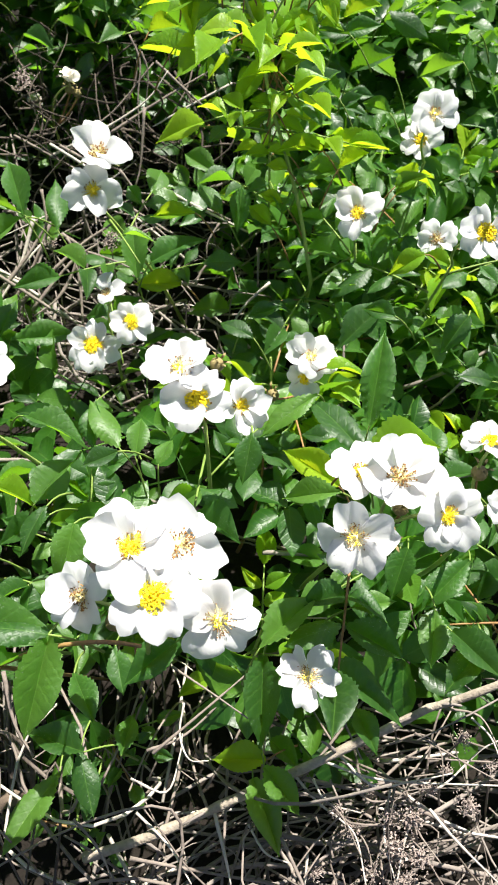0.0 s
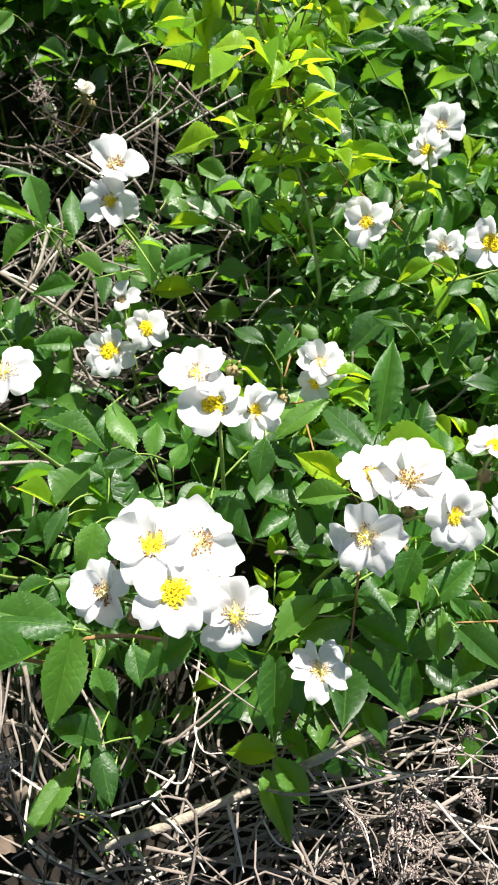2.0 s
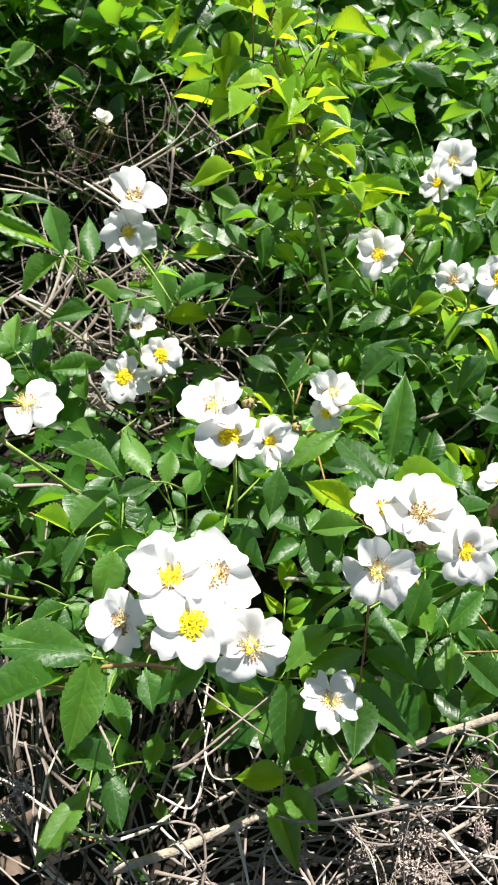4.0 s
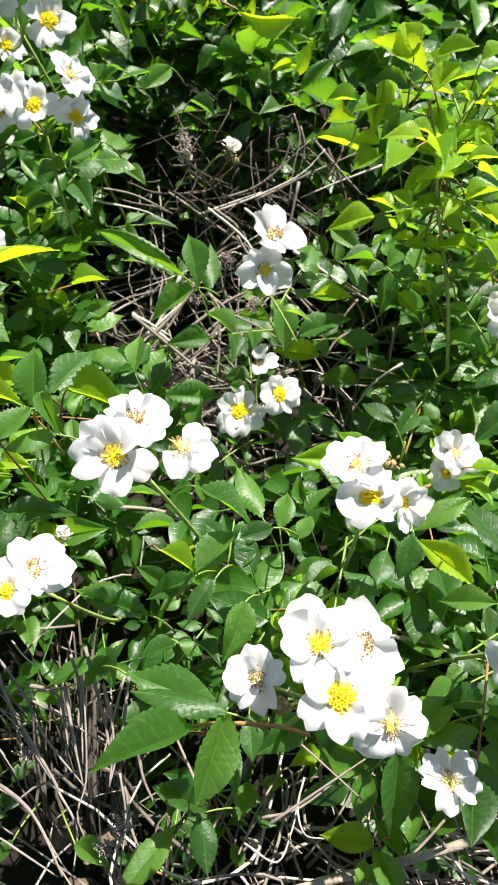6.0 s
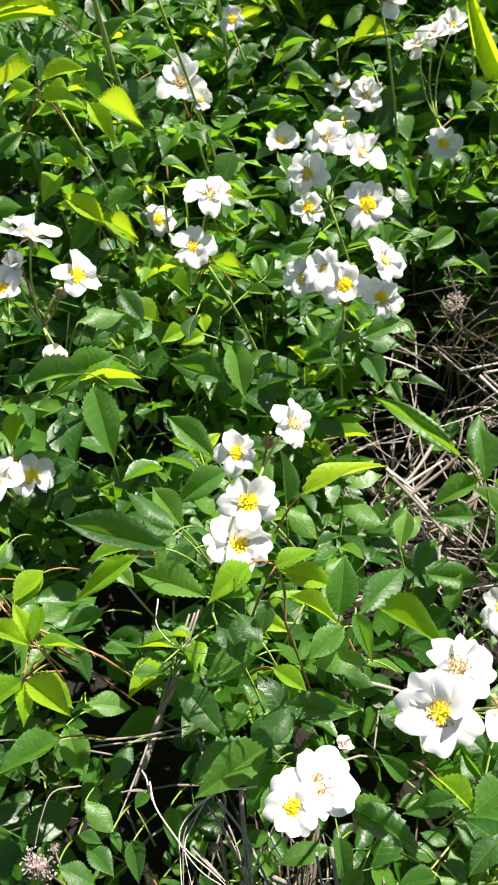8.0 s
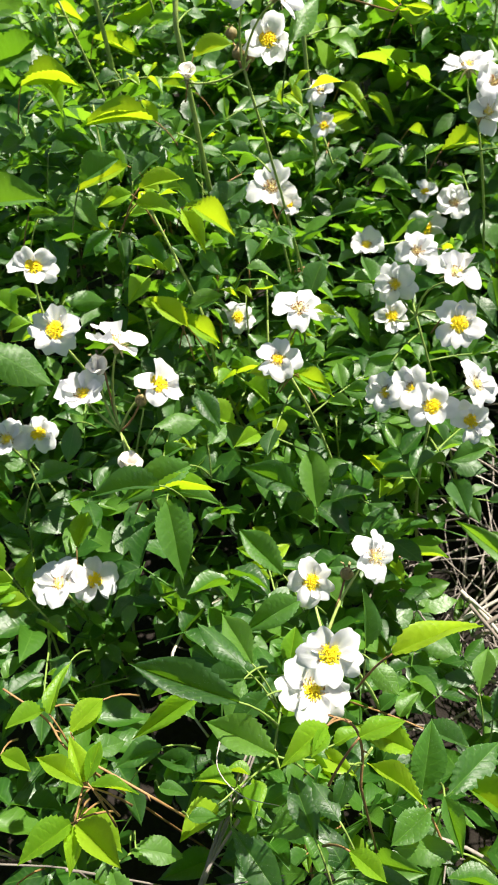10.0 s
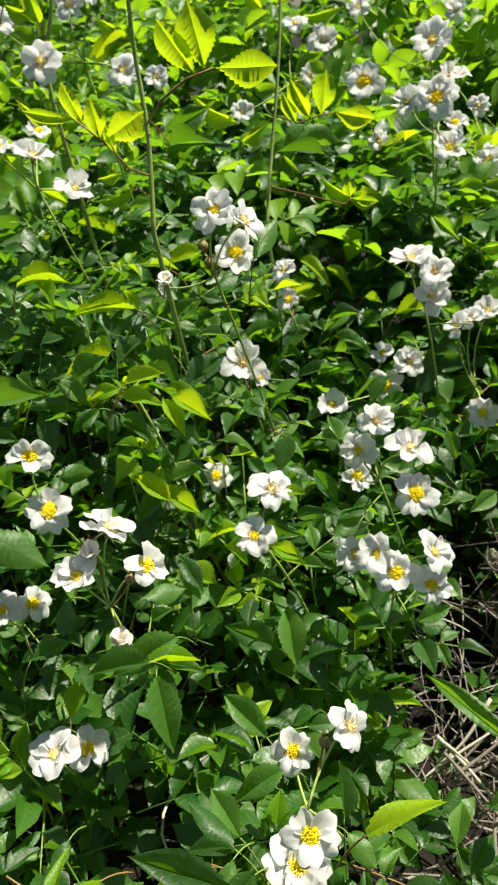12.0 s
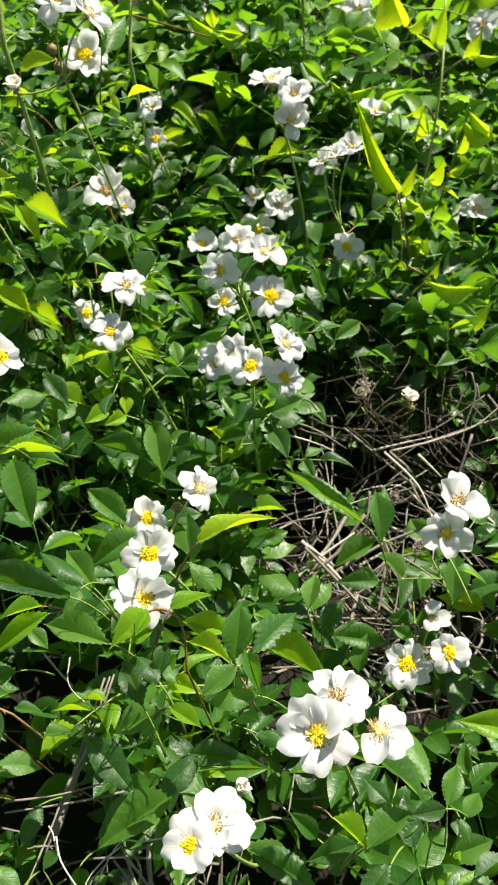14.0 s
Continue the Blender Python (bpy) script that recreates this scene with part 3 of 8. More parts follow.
def old_stalk(points, r):
    """One brown dead stem."""
    v, f = tube(smooth_line(points), r, r * 0.5, 6, 0.2, _rng)
    tagged(new("dead_stalk", mesh("dead_stalk", v, f, [TWIG])), "brown weathered dead stem under the canes", "stalk", "dead stalks")


def straw(points, r):
    """One dead stalk, bleached and bent."""
    SUNNY.append(Vector(points[len(points) // 2]))
    r *= 0.85
    v, f = tube(smooth_line(points), r, r * 0.45, 6, 0.18, _rng)
    tagged(new("dead_stalk", mesh("dead_stalk", v, f, [PALE if round(points[0][0] * 1000) % 5 < 2 else STRAW])), "bleached bent dead stalk over the dry grass", "stalk", "dead stalks")


def shoot(points, r):
    """A tall young shoot with reddish nodes."""
    foot = Vector(points[-1]) + Vector((0, 0.22, 0))
    foot.z = rise(foot.y)
    c = cane(*foot, "tall upright green rose shoot with reddish nodes")
    line = smooth_line(points)
    stem(c, [foot - Vector((0, 0, 0.02)), *reversed(line)], r * 0.95, r * 0.7)
    a = _rng.uniform(0, 6.3)
    for k in range(6):
        a += 2.4
        way = Vector((math.cos(a), math.sin(a), _rng.uniform(0.1, 0.6)))
        compound(c, _rng, foot.lerp(line[-1], 0.55 + 0.09 * k), way, _rng.uniform(0.06, 0.09), (0, -0.3, 1), 2)
    if r < 0.0024:
        top = random.Random(round(foot.x * 9973) + round(foot.y * 7919))
        for k in range(6):
            a += 2.4
            way = Vector((math.cos(a), math.sin(a), top.uniform(0.0, 0.5)))
            compound(c, top, line[(2 + 3 * k) % len(line)], way, top.uniform(0.055, 0.08), (0, -0.2, 1), 2, True)
    for k in range(3, len(line) - 1, 4):
        d = Vector((_rng.uniform(-1, 1), _rng.uniform(-1, 1), 0.3)).normalized()
        v, f = tube([line[k], line[k] + d * 0.004, line[k] + d * 0.007 - Vector((0, 0, 0.001))], 0.0012, 0.0002, 5)
        put(new("thorn", mesh("thorn", v, f, [RED_STEM])), Matrix.Identity(4), c)
    return c


def red_stem(points, r):
    """A thin reddish runner."""
    foot = Vector(points[-1]) + Vector((0, 0.16, 0))
    c = cane(foot.x, foot.y, rise(foot.y), "thin reddish rose runner with young leaves")
    line = smooth_line(points)
    stem(c, [Vector((foot.x, foot.y, rise(foot.y) - 0.02)), *reversed(line)], r, r * 0.8, True)
    for k in range(1, len(line) - 1, 3):
        d = Vector((_rng.uniform(-1, 1), _rng.uniform(-1, 1), -0.3)).normalized()
        v, f = tube([line[k], line[k] + d * 0.0025, line[k] + d * 0.0045 - Vector((0, 0, 0.001))], 0.0009, 0.0002, 5)
        put(new("thorn", mesh("thorn", v, f, [RED_STEM])), Matrix.Identity(4), c)


def head_mesh(rng):
    """A dry flower head: many small crumpled bracts; one unit across."""
    pieces = []
    for k in range(170):
        d = Vector((rng.gauss(0, 1), rng.gauss(0, 1), rng.gauss(0.2, 0.8))).normalized()
        c = d * rng.uniform(0.05, 0.5) * (1 + 0.4 * math.sin(7 * d.x + 5 * d.z))
        s = Vector((rng.gauss(0, 1), rng.gauss(0, 1), rng.gauss(0, 1))).normalized() * rng.uniform(0.03, 0.065)
        t = s.orthogonal().normalized() * 0.03
        tip = c + Vector((rng.gauss(0, 1), rng.gauss(0, 1), rng.gauss(0, 1))).normalized() * rng.uniform(0.05, 0.13)
        pieces.append(([tuple(c - s), tuple(c + t), tuple(c + s), tuple(c - t), tuple(tip)], [(0, 1, 4), (1, 2, 4), (2, 3, 4), (3, 0, 4), (0, 3, 2, 1)]))
    for k in range(9):
        d = Vector((rng.gauss(0, 1), rng.gauss(0, 1), rng.gauss(0, 0.7))).normalized()
        pieces.append(tube([(0, 0, -0.3), tuple(d * 0.2), tuple(d * 0.45)], 0.03, 0.02, 4))
    v, f, _ = merge(pieces)
    return mesh("head", v, f, [HEADS], smooth=False)


HEAD_SHAPES = [head_mesh(_rng) for _ in range(4)]


def seed_head(x, y, z, across):
    """A dry seed head on its dead stalk."""
    top = put(tagged(new("seed_head"), "crumpled brown dry seed head on a dead stalk", "seed head", "dry seed heads"), Matrix.Translation((x, y, rise(y))))
    SUNNY.append(Vector((x, y, z)))
    foot = Vector((x + _rng.uniform(-0.04, 0.04), y + _rng.uniform(-0.03, 0.05), rise(y) - 0.01))
    v, f = tube(bend(foot, (x, y, z), (_rng.uniform(-0.015, 0.015), 0, 0), 7), 0.0011, 0.0008, 5)
    put(new("stalk", mesh("stalk", v, f, [STRAW])), Matrix.Identity(4), top)
    put(new("head", _rng.choice(HEAD_SHAPES)), Matrix.Translation((x, y, z)) @ pose(0, 0, 0, _rng.uniform(0, 90), _rng.uniform(0, 90), _rng.uniform(0, 360)) @ Matrix.Scale(across, 4), top)


c = cane(-0.088, 0.426, rise(0.426), "rose cane, five white flowers with browning stamens")
spray(c, (-0.055, 0.267, 0.373), -0.013, -0.021)
bloom(c, -0.047, 0.244, 0.428, 0.0451, (19, 65), "fresh", turn=36)
bloom(c, -0.091, 0.264, 0.396, 0.0393, (-9, 60), "old", lift=28)
bloom(c, -0.018, 0.247, 0.401, 0.0461, (35, 47), "open", lift=10)
bloom(c, -0.060, 0.270, 0.433, 0.0498, (26, 81), "mixed", lift=12)
bloom(c, -0.039, 0.280, 0.420, 0.0516, (87, 70), "old", lift=15)
hip(c, -0.079, 0.260, 0.370, 0.014, (20, -20))
twig_leaf(c, (-0.106, 0.321, 0.383), (-0.112, 0.285, 0.370), 0.0217, (0.24, -0.36, 0.90), False)
twig_leaf(c, (-0.107, 0.246, 0.390), (-0.116, 0.197, 0.371), 0.0251, (0.27, -0.38, 0.88), False)
twig_leaf(c, (-0.106, 0.243, 0.395), (-0.161, 0.252, 0.402), 0.0205, (0.14, 0.11, 0.98), False)
twig_leaf(c, (-0.116, 0.268, 0.293), (-0.100, 0.236, 0.289), 0.0189, (0.19, -0.03, 0.98), False)
twig_leaf(c, (-0.124, 0.249, 0.205), (-0.164, 0.261, 0.214), 0.0239, (0.21, 0.01, 0.98), False)
twig_leaf(c, (-0.100, 0.252, 0.188), (-0.095, 0.285, 0.187), 0.0187, (0.14, -0.00, 0.99), False)
twig_leaf(c, (-0.129, 0.253, 0.197), (-0.116, 0.211, 0.185), 0.0214, (0.20, -0.20, 0.96), False)
twig_leaf(c, (-0.100, 0.306, 0.253), (-0.092, 0.274, 0.250), 0.0185, (0.16, -0.06, 0.99), False)
twig_leaf(c, (-0.056, 0.303, 0.263), (-0.089, 0.275, 0.265), 0.0243, (0.13, -0.07, 0.99), False)
twig_leaf(c, (-0.123, 0.236, 0.383), (-0.172, 0.204, 0.397), 0.0225, (0.15, 0.19, 0.97), False, 3)

c = cane(0.036, 0.485, rise(0.485), "rose cane, four white flowers with golden stamens")
spray(c, (0.077, 0.322, 0.366), -0.008, 0.004)
bloom(c, 0.057, 0.292, 0.406, 0.0438, (-19, 46), "open", lift=10, turn=20)
bloom(c, 0.086, 0.328, 0.411, 0.0493, (-23, 82), "old", lift=22)
bloom(c, 0.109, 0.307, 0.404, 0.0410, (20, 43), "mixed", lift=20)
bloom(c, 0.064, 0.331, 0.410, 0.0459, (97, 70), "mixed", lift=25)
hip(c, 0.089, 0.322, 0.387, 0.013, (10, 20))
hip(c, 0.079, 0.301, 0.390, 0.012, (40, 0))
twig_leaf(c, (0.077, 0.391, 0.357), (0.041, 0.445, 0.371), 0.0264, (-0.08, -0.31, 0.95), False)
twig_leaf(c, (0.071, 0.356, 0.401), (0.115, 0.361, 0.406), 0.0203, (-0.12, 0.03, 0.99), True)
twig_leaf(c, (0.056, 0.351, 0.369), (0.019, 0.351, 0.367), 0.0178, (-0.05, -0.23, 0.97), False)
twig_leaf(c, (0.082, 0.415, 0.360), (0.095, 0.466, 0.404), 0.0259, (-0.05, -0.64, 0.77), False)

c = cane(0.038, 0.425, rise(0.425), "rose cane, one white flower with browning stamens")
spray(c, (0.032, 0.267, 0.267), 0.011, -0.013)
bloom(c, 0.032, 0.253, 0.315, 0.0391, (-9, 71), "open", lift=8)
twig_leaf(c, (0.045, 0.278, 0.274), (0.096, 0.246, 0.274), 0.0283, (-0.01, -0.01, 1.00), False)
twig_leaf(c, (0.066, 0.262, 0.246), (0.078, 0.231, 0.247), 0.0186, (-0.09, -0.00, 1.00), False)
twig_leaf(c, (0.065, 0.310, 0.295), (0.095, 0.313, 0.299), 0.0170, (-0.11, -0.12, 0.99), False)
twig_leaf(c, (0.005, 0.280, 0.288), (0.002, 0.226, 0.272), 0.0246, (0.01, -0.29, 0.96), False)
twig_leaf(c, (0.003, 0.278, 0.303), (0.042, 0.317, 0.308), 0.0260, (-0.02, -0.11, 0.99), False)
twig_leaf(c, (0.005, 0.256, 0.161), (-0.036, 0.260, 0.163), 0.0231, (0.04, 0.02, 1.00), True)
twig_leaf(c, (-0.005, 0.243, 0.162), (0.015, 0.193, 0.153), 0.0256, (0.00, -0.18, 0.98), False)
twig_leaf(c, (0.004, 0.250, 0.167), (0.029, 0.217, 0.160), 0.0235, (-0.01, -0.20, 0.98), False)
twig_leaf(c, (0.009, 0.277, 0.147), (0.031, 0.254, 0.148), 0.0178, (-0.01, 0.01, 1.00), False)

c = cane(-0.060, 0.574, rise(0.574), "rose cane, three white flowers with golden stamens")
spray(c, (-0.032, 0.417, 0.365), 0.005, -0.024)
bloom(c, -0.034, 0.394, 0.411, 0.0464, (8, 54), "fresh")
bloom(c, -0.043, 0.407, 0.425, 0.0446, (-5, 64), "open")
bloom(c, -0.007, 0.418, 0.380, 0.0403, (37, 42), "mixed")
hip(c, -0.023, 0.419, 0.414, 0.013, (-30, 10))
twig_leaf(c, (-0.110, 0.468, 0.281), (-0.136, 0.512, 0.300), 0.0256, (0.19, -0.30, 0.93), False)
twig_leaf(c, (-0.097, 0.416, 0.337), (-0.121, 0.401, 0.338), 0.0159, (0.19, -0.26, 0.95), False)
twig_leaf(c, (-0.093, 0.448, 0.293), (-0.090, 0.482, 0.303), 0.0199, (0.15, -0.29, 0.95), False)
twig_leaf(c, (-0.084, 0.429, 0.311), (-0.073, 0.416, 0.306), 0.0099, (0.14, -0.26, 0.96), False)
twig_leaf(c, (-0.077, 0.453, 0.277), (-0.067, 0.479, 0.283), 0.0160, (0.12, -0.28, 0.95), False)
twig_leaf(c, (0.001, 0.393, 0.380), (-0.006, 0.363, 0.364), 0.0194, (0.02, -0.48, 0.88), False)
twig_leaf(c, (0.048, 0.443, 0.363), (0.005, 0.420, 0.354), 0.0217, (-0.02, -0.32, 0.95), False)

c = cane(0.010, 0.664, rise(0.664), "rose cane, two white flowers with golden stamens")
spray(c, (0.046, 0.539, 0.271), -0.021, 0.008)
bloom(c, 0.045, 0.522, 0.303, 0.0335, (-4, 34), "fresh")
bloom(c, 0.049, 0.531, 0.317, 0.0452, (22, 69), "open")
hip(c, 0.019, 0.521, 0.280, 0.015, (10, -15))
twig_leaf(c, (0.068, 0.433, 0.268), (0.023, 0.475, 0.277), 0.0239, (-0.05, -0.26, 0.96), True)
twig_leaf(c, (0.081, 0.598, 0.265), (0.134, 0.645, 0.293), 0.0308, (-0.12, -0.40, 0.91), False)
twig_leaf(c, (0.061, 0.511, 0.325), (0.098, 0.506, 0.328), 0.0199, (-0.07, 0.03, 1.00), True)
twig_leaf(c, (0.002, 0.593, 0.286), (-0.029, 0.613, 0.296), 0.0214, (0.03, -0.41, 0.91), False)
twig_leaf(c, (-0.003, 0.631, 0.280), (0.030, 0.638, 0.284), 0.0190, (-0.00, -0.42, 0.91), False)

c = cane(-0.155, 0.767, rise(0.767), "rose cane, three white flowers with golden stamens")
spray(c, (-0.130, 0.615, 0.261), -0.009, 0.009)
bloom(c, -0.147, 0.592, 0.282, 0.0494, (17, 45), "fresh")
bloom(c, -0.110, 0.602, 0.301, 0.0413, (36, 44), "fresh")
bloom(c, -0.130, 0.621, 0.319, 0.0374, (-68, 64), "old", missing=(1,2,))
twig_leaf(c, (-0.231, 0.562, 0.059), (-0.167, 0.617, 0.042), 0.0259, (0.17, 0.12, 0.98), True)
twig_leaf(c, (-0.229, 0.611, 0.275), (-0.167, 0.632, 0.265), 0.0282, (0.26, -0.37, 0.89), False)
twig_leaf(c, (-0.281, 0.686, 0.239), (-0.344, 0.714, 0.254), 0.0332, (0.05, -0.37, 0.93), False)
twig_leaf(c, (-0.251, 0.605, 0.308), (-0.255, 0.647, 0.325), 0.0214, (-0.00, -0.37, 0.93), False)
twig_leaf(c, (-0.234, 0.598, 0.289), (-0.222, 0.637, 0.304), 0.0243, (-0.03, -0.36, 0.93), False)

c = cane(-0.082, 0.899, rise(0.899), "rose cane, two white flowers with golden stamens")
spray(c, (-0.134, 0.675, 0.376), 0.005, 0.015)
bloom(c, -0.128, 0.677, 0.423, 0.0640, (34, 62), "old", lift=38, missing=(3,))
bloom(c, -0.132, 0.650, 0.406, 0.0490, (12, 33), "mixed")
twig_leaf(c, (-0.190, 0.630, 0.396), (-0.204, 0.673, 0.428), 0.0250, (0.30, -0.51, 0.81), False)
twig_leaf(c, (-0.113, 0.682, 0.290), (-0.118, 0.732, 0.319), 0.0273, (0.16, -0.47, 0.87), False)
twig_leaf(c, (-0.098, 0.693, 0.301), (-0.044, 0.729, 0.314), 0.0311, (0.11, -0.48, 0.87), False)
twig_leaf(c, (-0.076, 0.737, 0.239), (-0.128, 0.738, 0.247), 0.0247, (0.13, -0.45, 0.88), True)
twig_leaf(c, (-0.050, 0.688, 0.358), (-0.091, 0.684, 0.361), 0.0166, (0.11, -0.51, 0.85), True)
twig_leaf(c, (-0.092, 0.838, 0.461), (-0.061, 0.849, 0.464), 0.0185, (0.12, -0.58, 0.80), True)
twig_leaf(c, (-0.065, 0.794, 0.463), (-0.031, 0.801, 0.464), 0.0194, (0.09, -0.57, 0.82), True)
twig_leaf(c, (-0.051, 0.803, 0.506), (-0.045, 0.773, 0.483), 0.0185, (0.09, -0.60, 0.80), True)
twig_leaf(c, (-0.219, 0.700, 0.357), (-0.318, 0.738, 0.382), 0.0241, (0.02, -0.51, 0.86), False, 0)
twig_leaf(c, (-0.205, 0.767, 0.291), (-0.215, 0.830, 0.324), 0.0242, (-0.06, -0.47, 0.88), False)
twig_leaf(c, (-0.196, 0.638, 0.389), (-0.229, 0.608, 0.374), 0.0221, (-0.05, -0.42, 0.90), False)
twig_leaf(c, (-0.041, 0.811, 0.516), (-0.044, 0.777, 0.485), 0.0217, (0.32, -0.66, 0.68), True)
twig_leaf(c, (-0.019, 0.798, 0.543), (-0.030, 0.830, 0.565), 0.0226, (-0.02, -0.58, 0.81), True)

c = cane(-0.250, 1.205, rise(1.205), "rose cane with withered cream buds among dry stalks")
spray(c, (-0.262, 1.063, 0.256), -0.012, 0.007)
bloom(c, -0.213, 0.987, 0.351, 0.0308, (84, 78), "bud")
bloom(c, -0.302, 1.138, 0.250, 0.0342, (88, 77), "bud")
hip(c, -0.216, 0.992, 0.334, 0.014, (0, 6))
hip(c, -0.207, 0.990, 0.330, 0.013, (4, -8))
twig_leaf(c, (-0.221, 1.119, 0.468), (-0.142, 1.138, 0.451), 0.0291, (0.14, -0.93, -0.34), True)
twig_leaf(c, (-0.161, 1.189, 0.409), (-0.130, 1.187, 0.419), 0.0183, (-0.26, -0.66, 0.71), True)
twig_leaf(c, (-0.177, 1.145, 0.391), (-0.143, 1.160, 0.394), 0.0184, (0.29, -0.77, 0.56), True)
twig_leaf(c, (-0.095, 1.150, 0.406), (-0.141, 1.131, 0.366), 0.0300, (-0.25, -0.72, 0.65), False)
twig_leaf(c, (-0.135, 1.117, 0.377), (-0.068, 1.115, 0.354), 0.0333, (0.24, -0.63, 0.74), False)
twig_leaf(c, (-0.354, 1.006, 0.433), (-0.373, 0.991, 0.419), 0.0157, (-0.01, -0.65, 0.76), False)
twig_leaf(c, (-0.303, 1.075, 0.412), (-0.330, 1.028, 0.399), 0.0262, (0.43, -0.45, 0.78), False)
twig_leaf(c, (-0.239, 1.109, 0.376), (-0.198, 1.109, 0.350), 0.0228, (0.41, -0.62, 0.67), False)
twig_leaf(c, (-0.248, 1.143, 0.414), (-0.281, 1.120, 0.397), 0.0245, (-0.15, -0.46, 0.87), False)
twig_leaf(c, (-0.180, 1.131, 0.374), (-0.215, 1.142, 0.396), 0.0240, (0.37, -0.47, 0.80), False)
twig_leaf(c, (-0.280, 1.079, 0.369), (-0.243, 1.072, 0.357), 0.0221, (0.27, -0.21, 0.94), False)
twig_leaf(c, (-0.044, 1.089, 0.378), (-0.004, 1.064, 0.364), 0.0231, (0.10, -0.35, 0.93), False)
twig_leaf(c, (-0.203, 1.100, 0.338), (-0.219, 1.066, 0.319), 0.0236, (0.31, -0.56, 0.76), False)
twig_leaf(c, (-0.190, 1.178, 0.407), (-0.142, 1.159, 0.405), 0.0243, (-0.20, -0.63, 0.75), False)

c = cane(0.067, 0.862, rise(0.862), "rose cane, one white flower with golden stamens")
spray(c, (0.105, 0.710, 0.305), 0.020, -0.020)
bloom(c, 0.102, 0.691, 0.351, 0.0490, (-12, 53), "mixed")
twig_leaf(c, (-0.030, 0.794, 0.288), (-0.056, 0.829, 0.313), 0.0236, (0.07, -0.53, 0.84), False)
twig_leaf(c, (0.074, 0.760, 0.380), (0.136, 0.753, 0.384), 0.0243, (-0.12, -0.48, 0.87), True)
twig_leaf(c, (0.071, 0.736, 0.390), (0.025, 0.742, 0.391), 0.0184, (-0.04, -0.48, 0.87), True)
twig_leaf(c, (0.028, 0.730, 0.467), (-0.006, 0.727, 0.465), 0.0162, (0.01, -0.55, 0.83), True)
twig_leaf(c, (0.039, 0.769, 0.438), (0.076, 0.759, 0.434), 0.0216, (-0.06, -0.62, 0.78), False)
twig_leaf(c, (-0.017, 0.768, 0.449), (-0.029, 0.794, 0.490), 0.0235, (0.05, -0.84, 0.54), False)
twig_leaf(c, (0.033, 0.778, 0.479), (0.064, 0.792, 0.491), 0.0202, (-0.05, -0.59, 0.81), True)
twig_leaf(c, (0.018, 0.777, 0.480), (0.004, 0.798, 0.496), 0.0167, (0.01, -0.59, 0.80), True)
twig_leaf(c, (0.055, 0.742, 0.357), (0.094, 0.752, 0.367), 0.0228, (-0.08, -0.55, 0.83), False)
twig_leaf(c, (0.033, 0.733, 0.338), (0.011, 0.743, 0.345), 0.0141, (-0.01, -0.53, 0.85), True)
twig_leaf(c, (0.142, 0.729, 0.355), (0.174, 0.737, 0.368), 0.0199, (-0.19, -0.53, 0.83), True)
twig_leaf(c, (0.017, 0.775, 0.481), (-0.003, 0.802, 0.501), 0.0219, (0.01, -0.60, 0.80), True)
twig_leaf(c, (0.018, 0.774, 0.464), (-0.009, 0.785, 0.472), 0.0169, (0.02, -0.57, 0.82), True)
twig_leaf(c, (0.022, 0.774, 0.476), (0.044, 0.798, 0.495), 0.0211, (-0.03, -0.59, 0.81), True)
twig_leaf(c, (0.033, 0.774, 0.461), (0.064, 0.779, 0.466), 0.0178, (-0.05, -0.57, 0.82), True)
twig_leaf(c, (0.025, 0.756, 0.423), (0.002, 0.767, 0.430), 0.0148, (0.00, -0.53, 0.85), True)
twig_leaf(c, (0.028, 0.766, 0.405), (0.057, 0.754, 0.399), 0.0179, (-0.04, -0.50, 0.86), True)
twig_leaf(c, (0.038, 0.740, 0.370), (0.017, 0.749, 0.374), 0.0130, (-0.02, -0.47, 0.88), True)
twig_leaf(c, (0.044, 0.740, 0.352), (0.075, 0.752, 0.362), 0.0194, (-0.06, -0.55, 0.83), False)
twig_leaf(c, (0.086, 0.726, 0.377), (0.115, 0.740, 0.388), 0.0160, (-0.11, -0.47, 0.88), True)
twig_leaf(c, (0.049, 0.786, 0.490), (0.060, 0.759, 0.471), 0.0195, (-0.06, -0.58, 0.81), True)
twig_leaf(c, (0.063, 0.786, 0.503), (0.082, 0.768, 0.491), 0.0161, (-0.09, -0.59, 0.80), True)
twig_leaf(c, (-0.007, 0.797, 0.319), (-0.013, 0.754, 0.293), 0.0238, (0.03, -0.52, 0.85), False)
twig_leaf(c, (0.022, 0.736, 0.310), (-0.001, 0.757, 0.324), 0.0191, (0.00, -0.52, 0.86), True)
twig_leaf(c, (0.142, 0.724, 0.349), (0.166, 0.739, 0.364), 0.0179, (-0.18, -0.53, 0.83), True)
twig_leaf(c, (-0.005, 0.795, 0.531), (-0.057, 0.823, 0.549), 0.0253, (-0.02, -0.57, 0.82), True)
twig_leaf(c, (0.002, 0.805, 0.542), (0.038, 0.814, 0.552), 0.0215, (-0.09, -0.57, 0.82), True)
twig_leaf(c, (-0.014, 0.816, 0.486), (-0.039, 0.773, 0.466), 0.0252, (-0.02, -0.42, 0.91), False)
twig_leaf(c, (0.016, 0.787, 0.444), (-0.013, 0.763, 0.429), 0.0227, (-0.06, -0.46, 0.88), True)
twig_leaf(c, (0.038, 0.773, 0.408), (0.071, 0.760, 0.406), 0.0199, (-0.12, -0.43, 0.89), True)
twig_leaf(c, (0.020, 0.796, 0.488), (0.036, 0.771, 0.475), 0.0181, (-0.09, -0.50, 0.86), True)
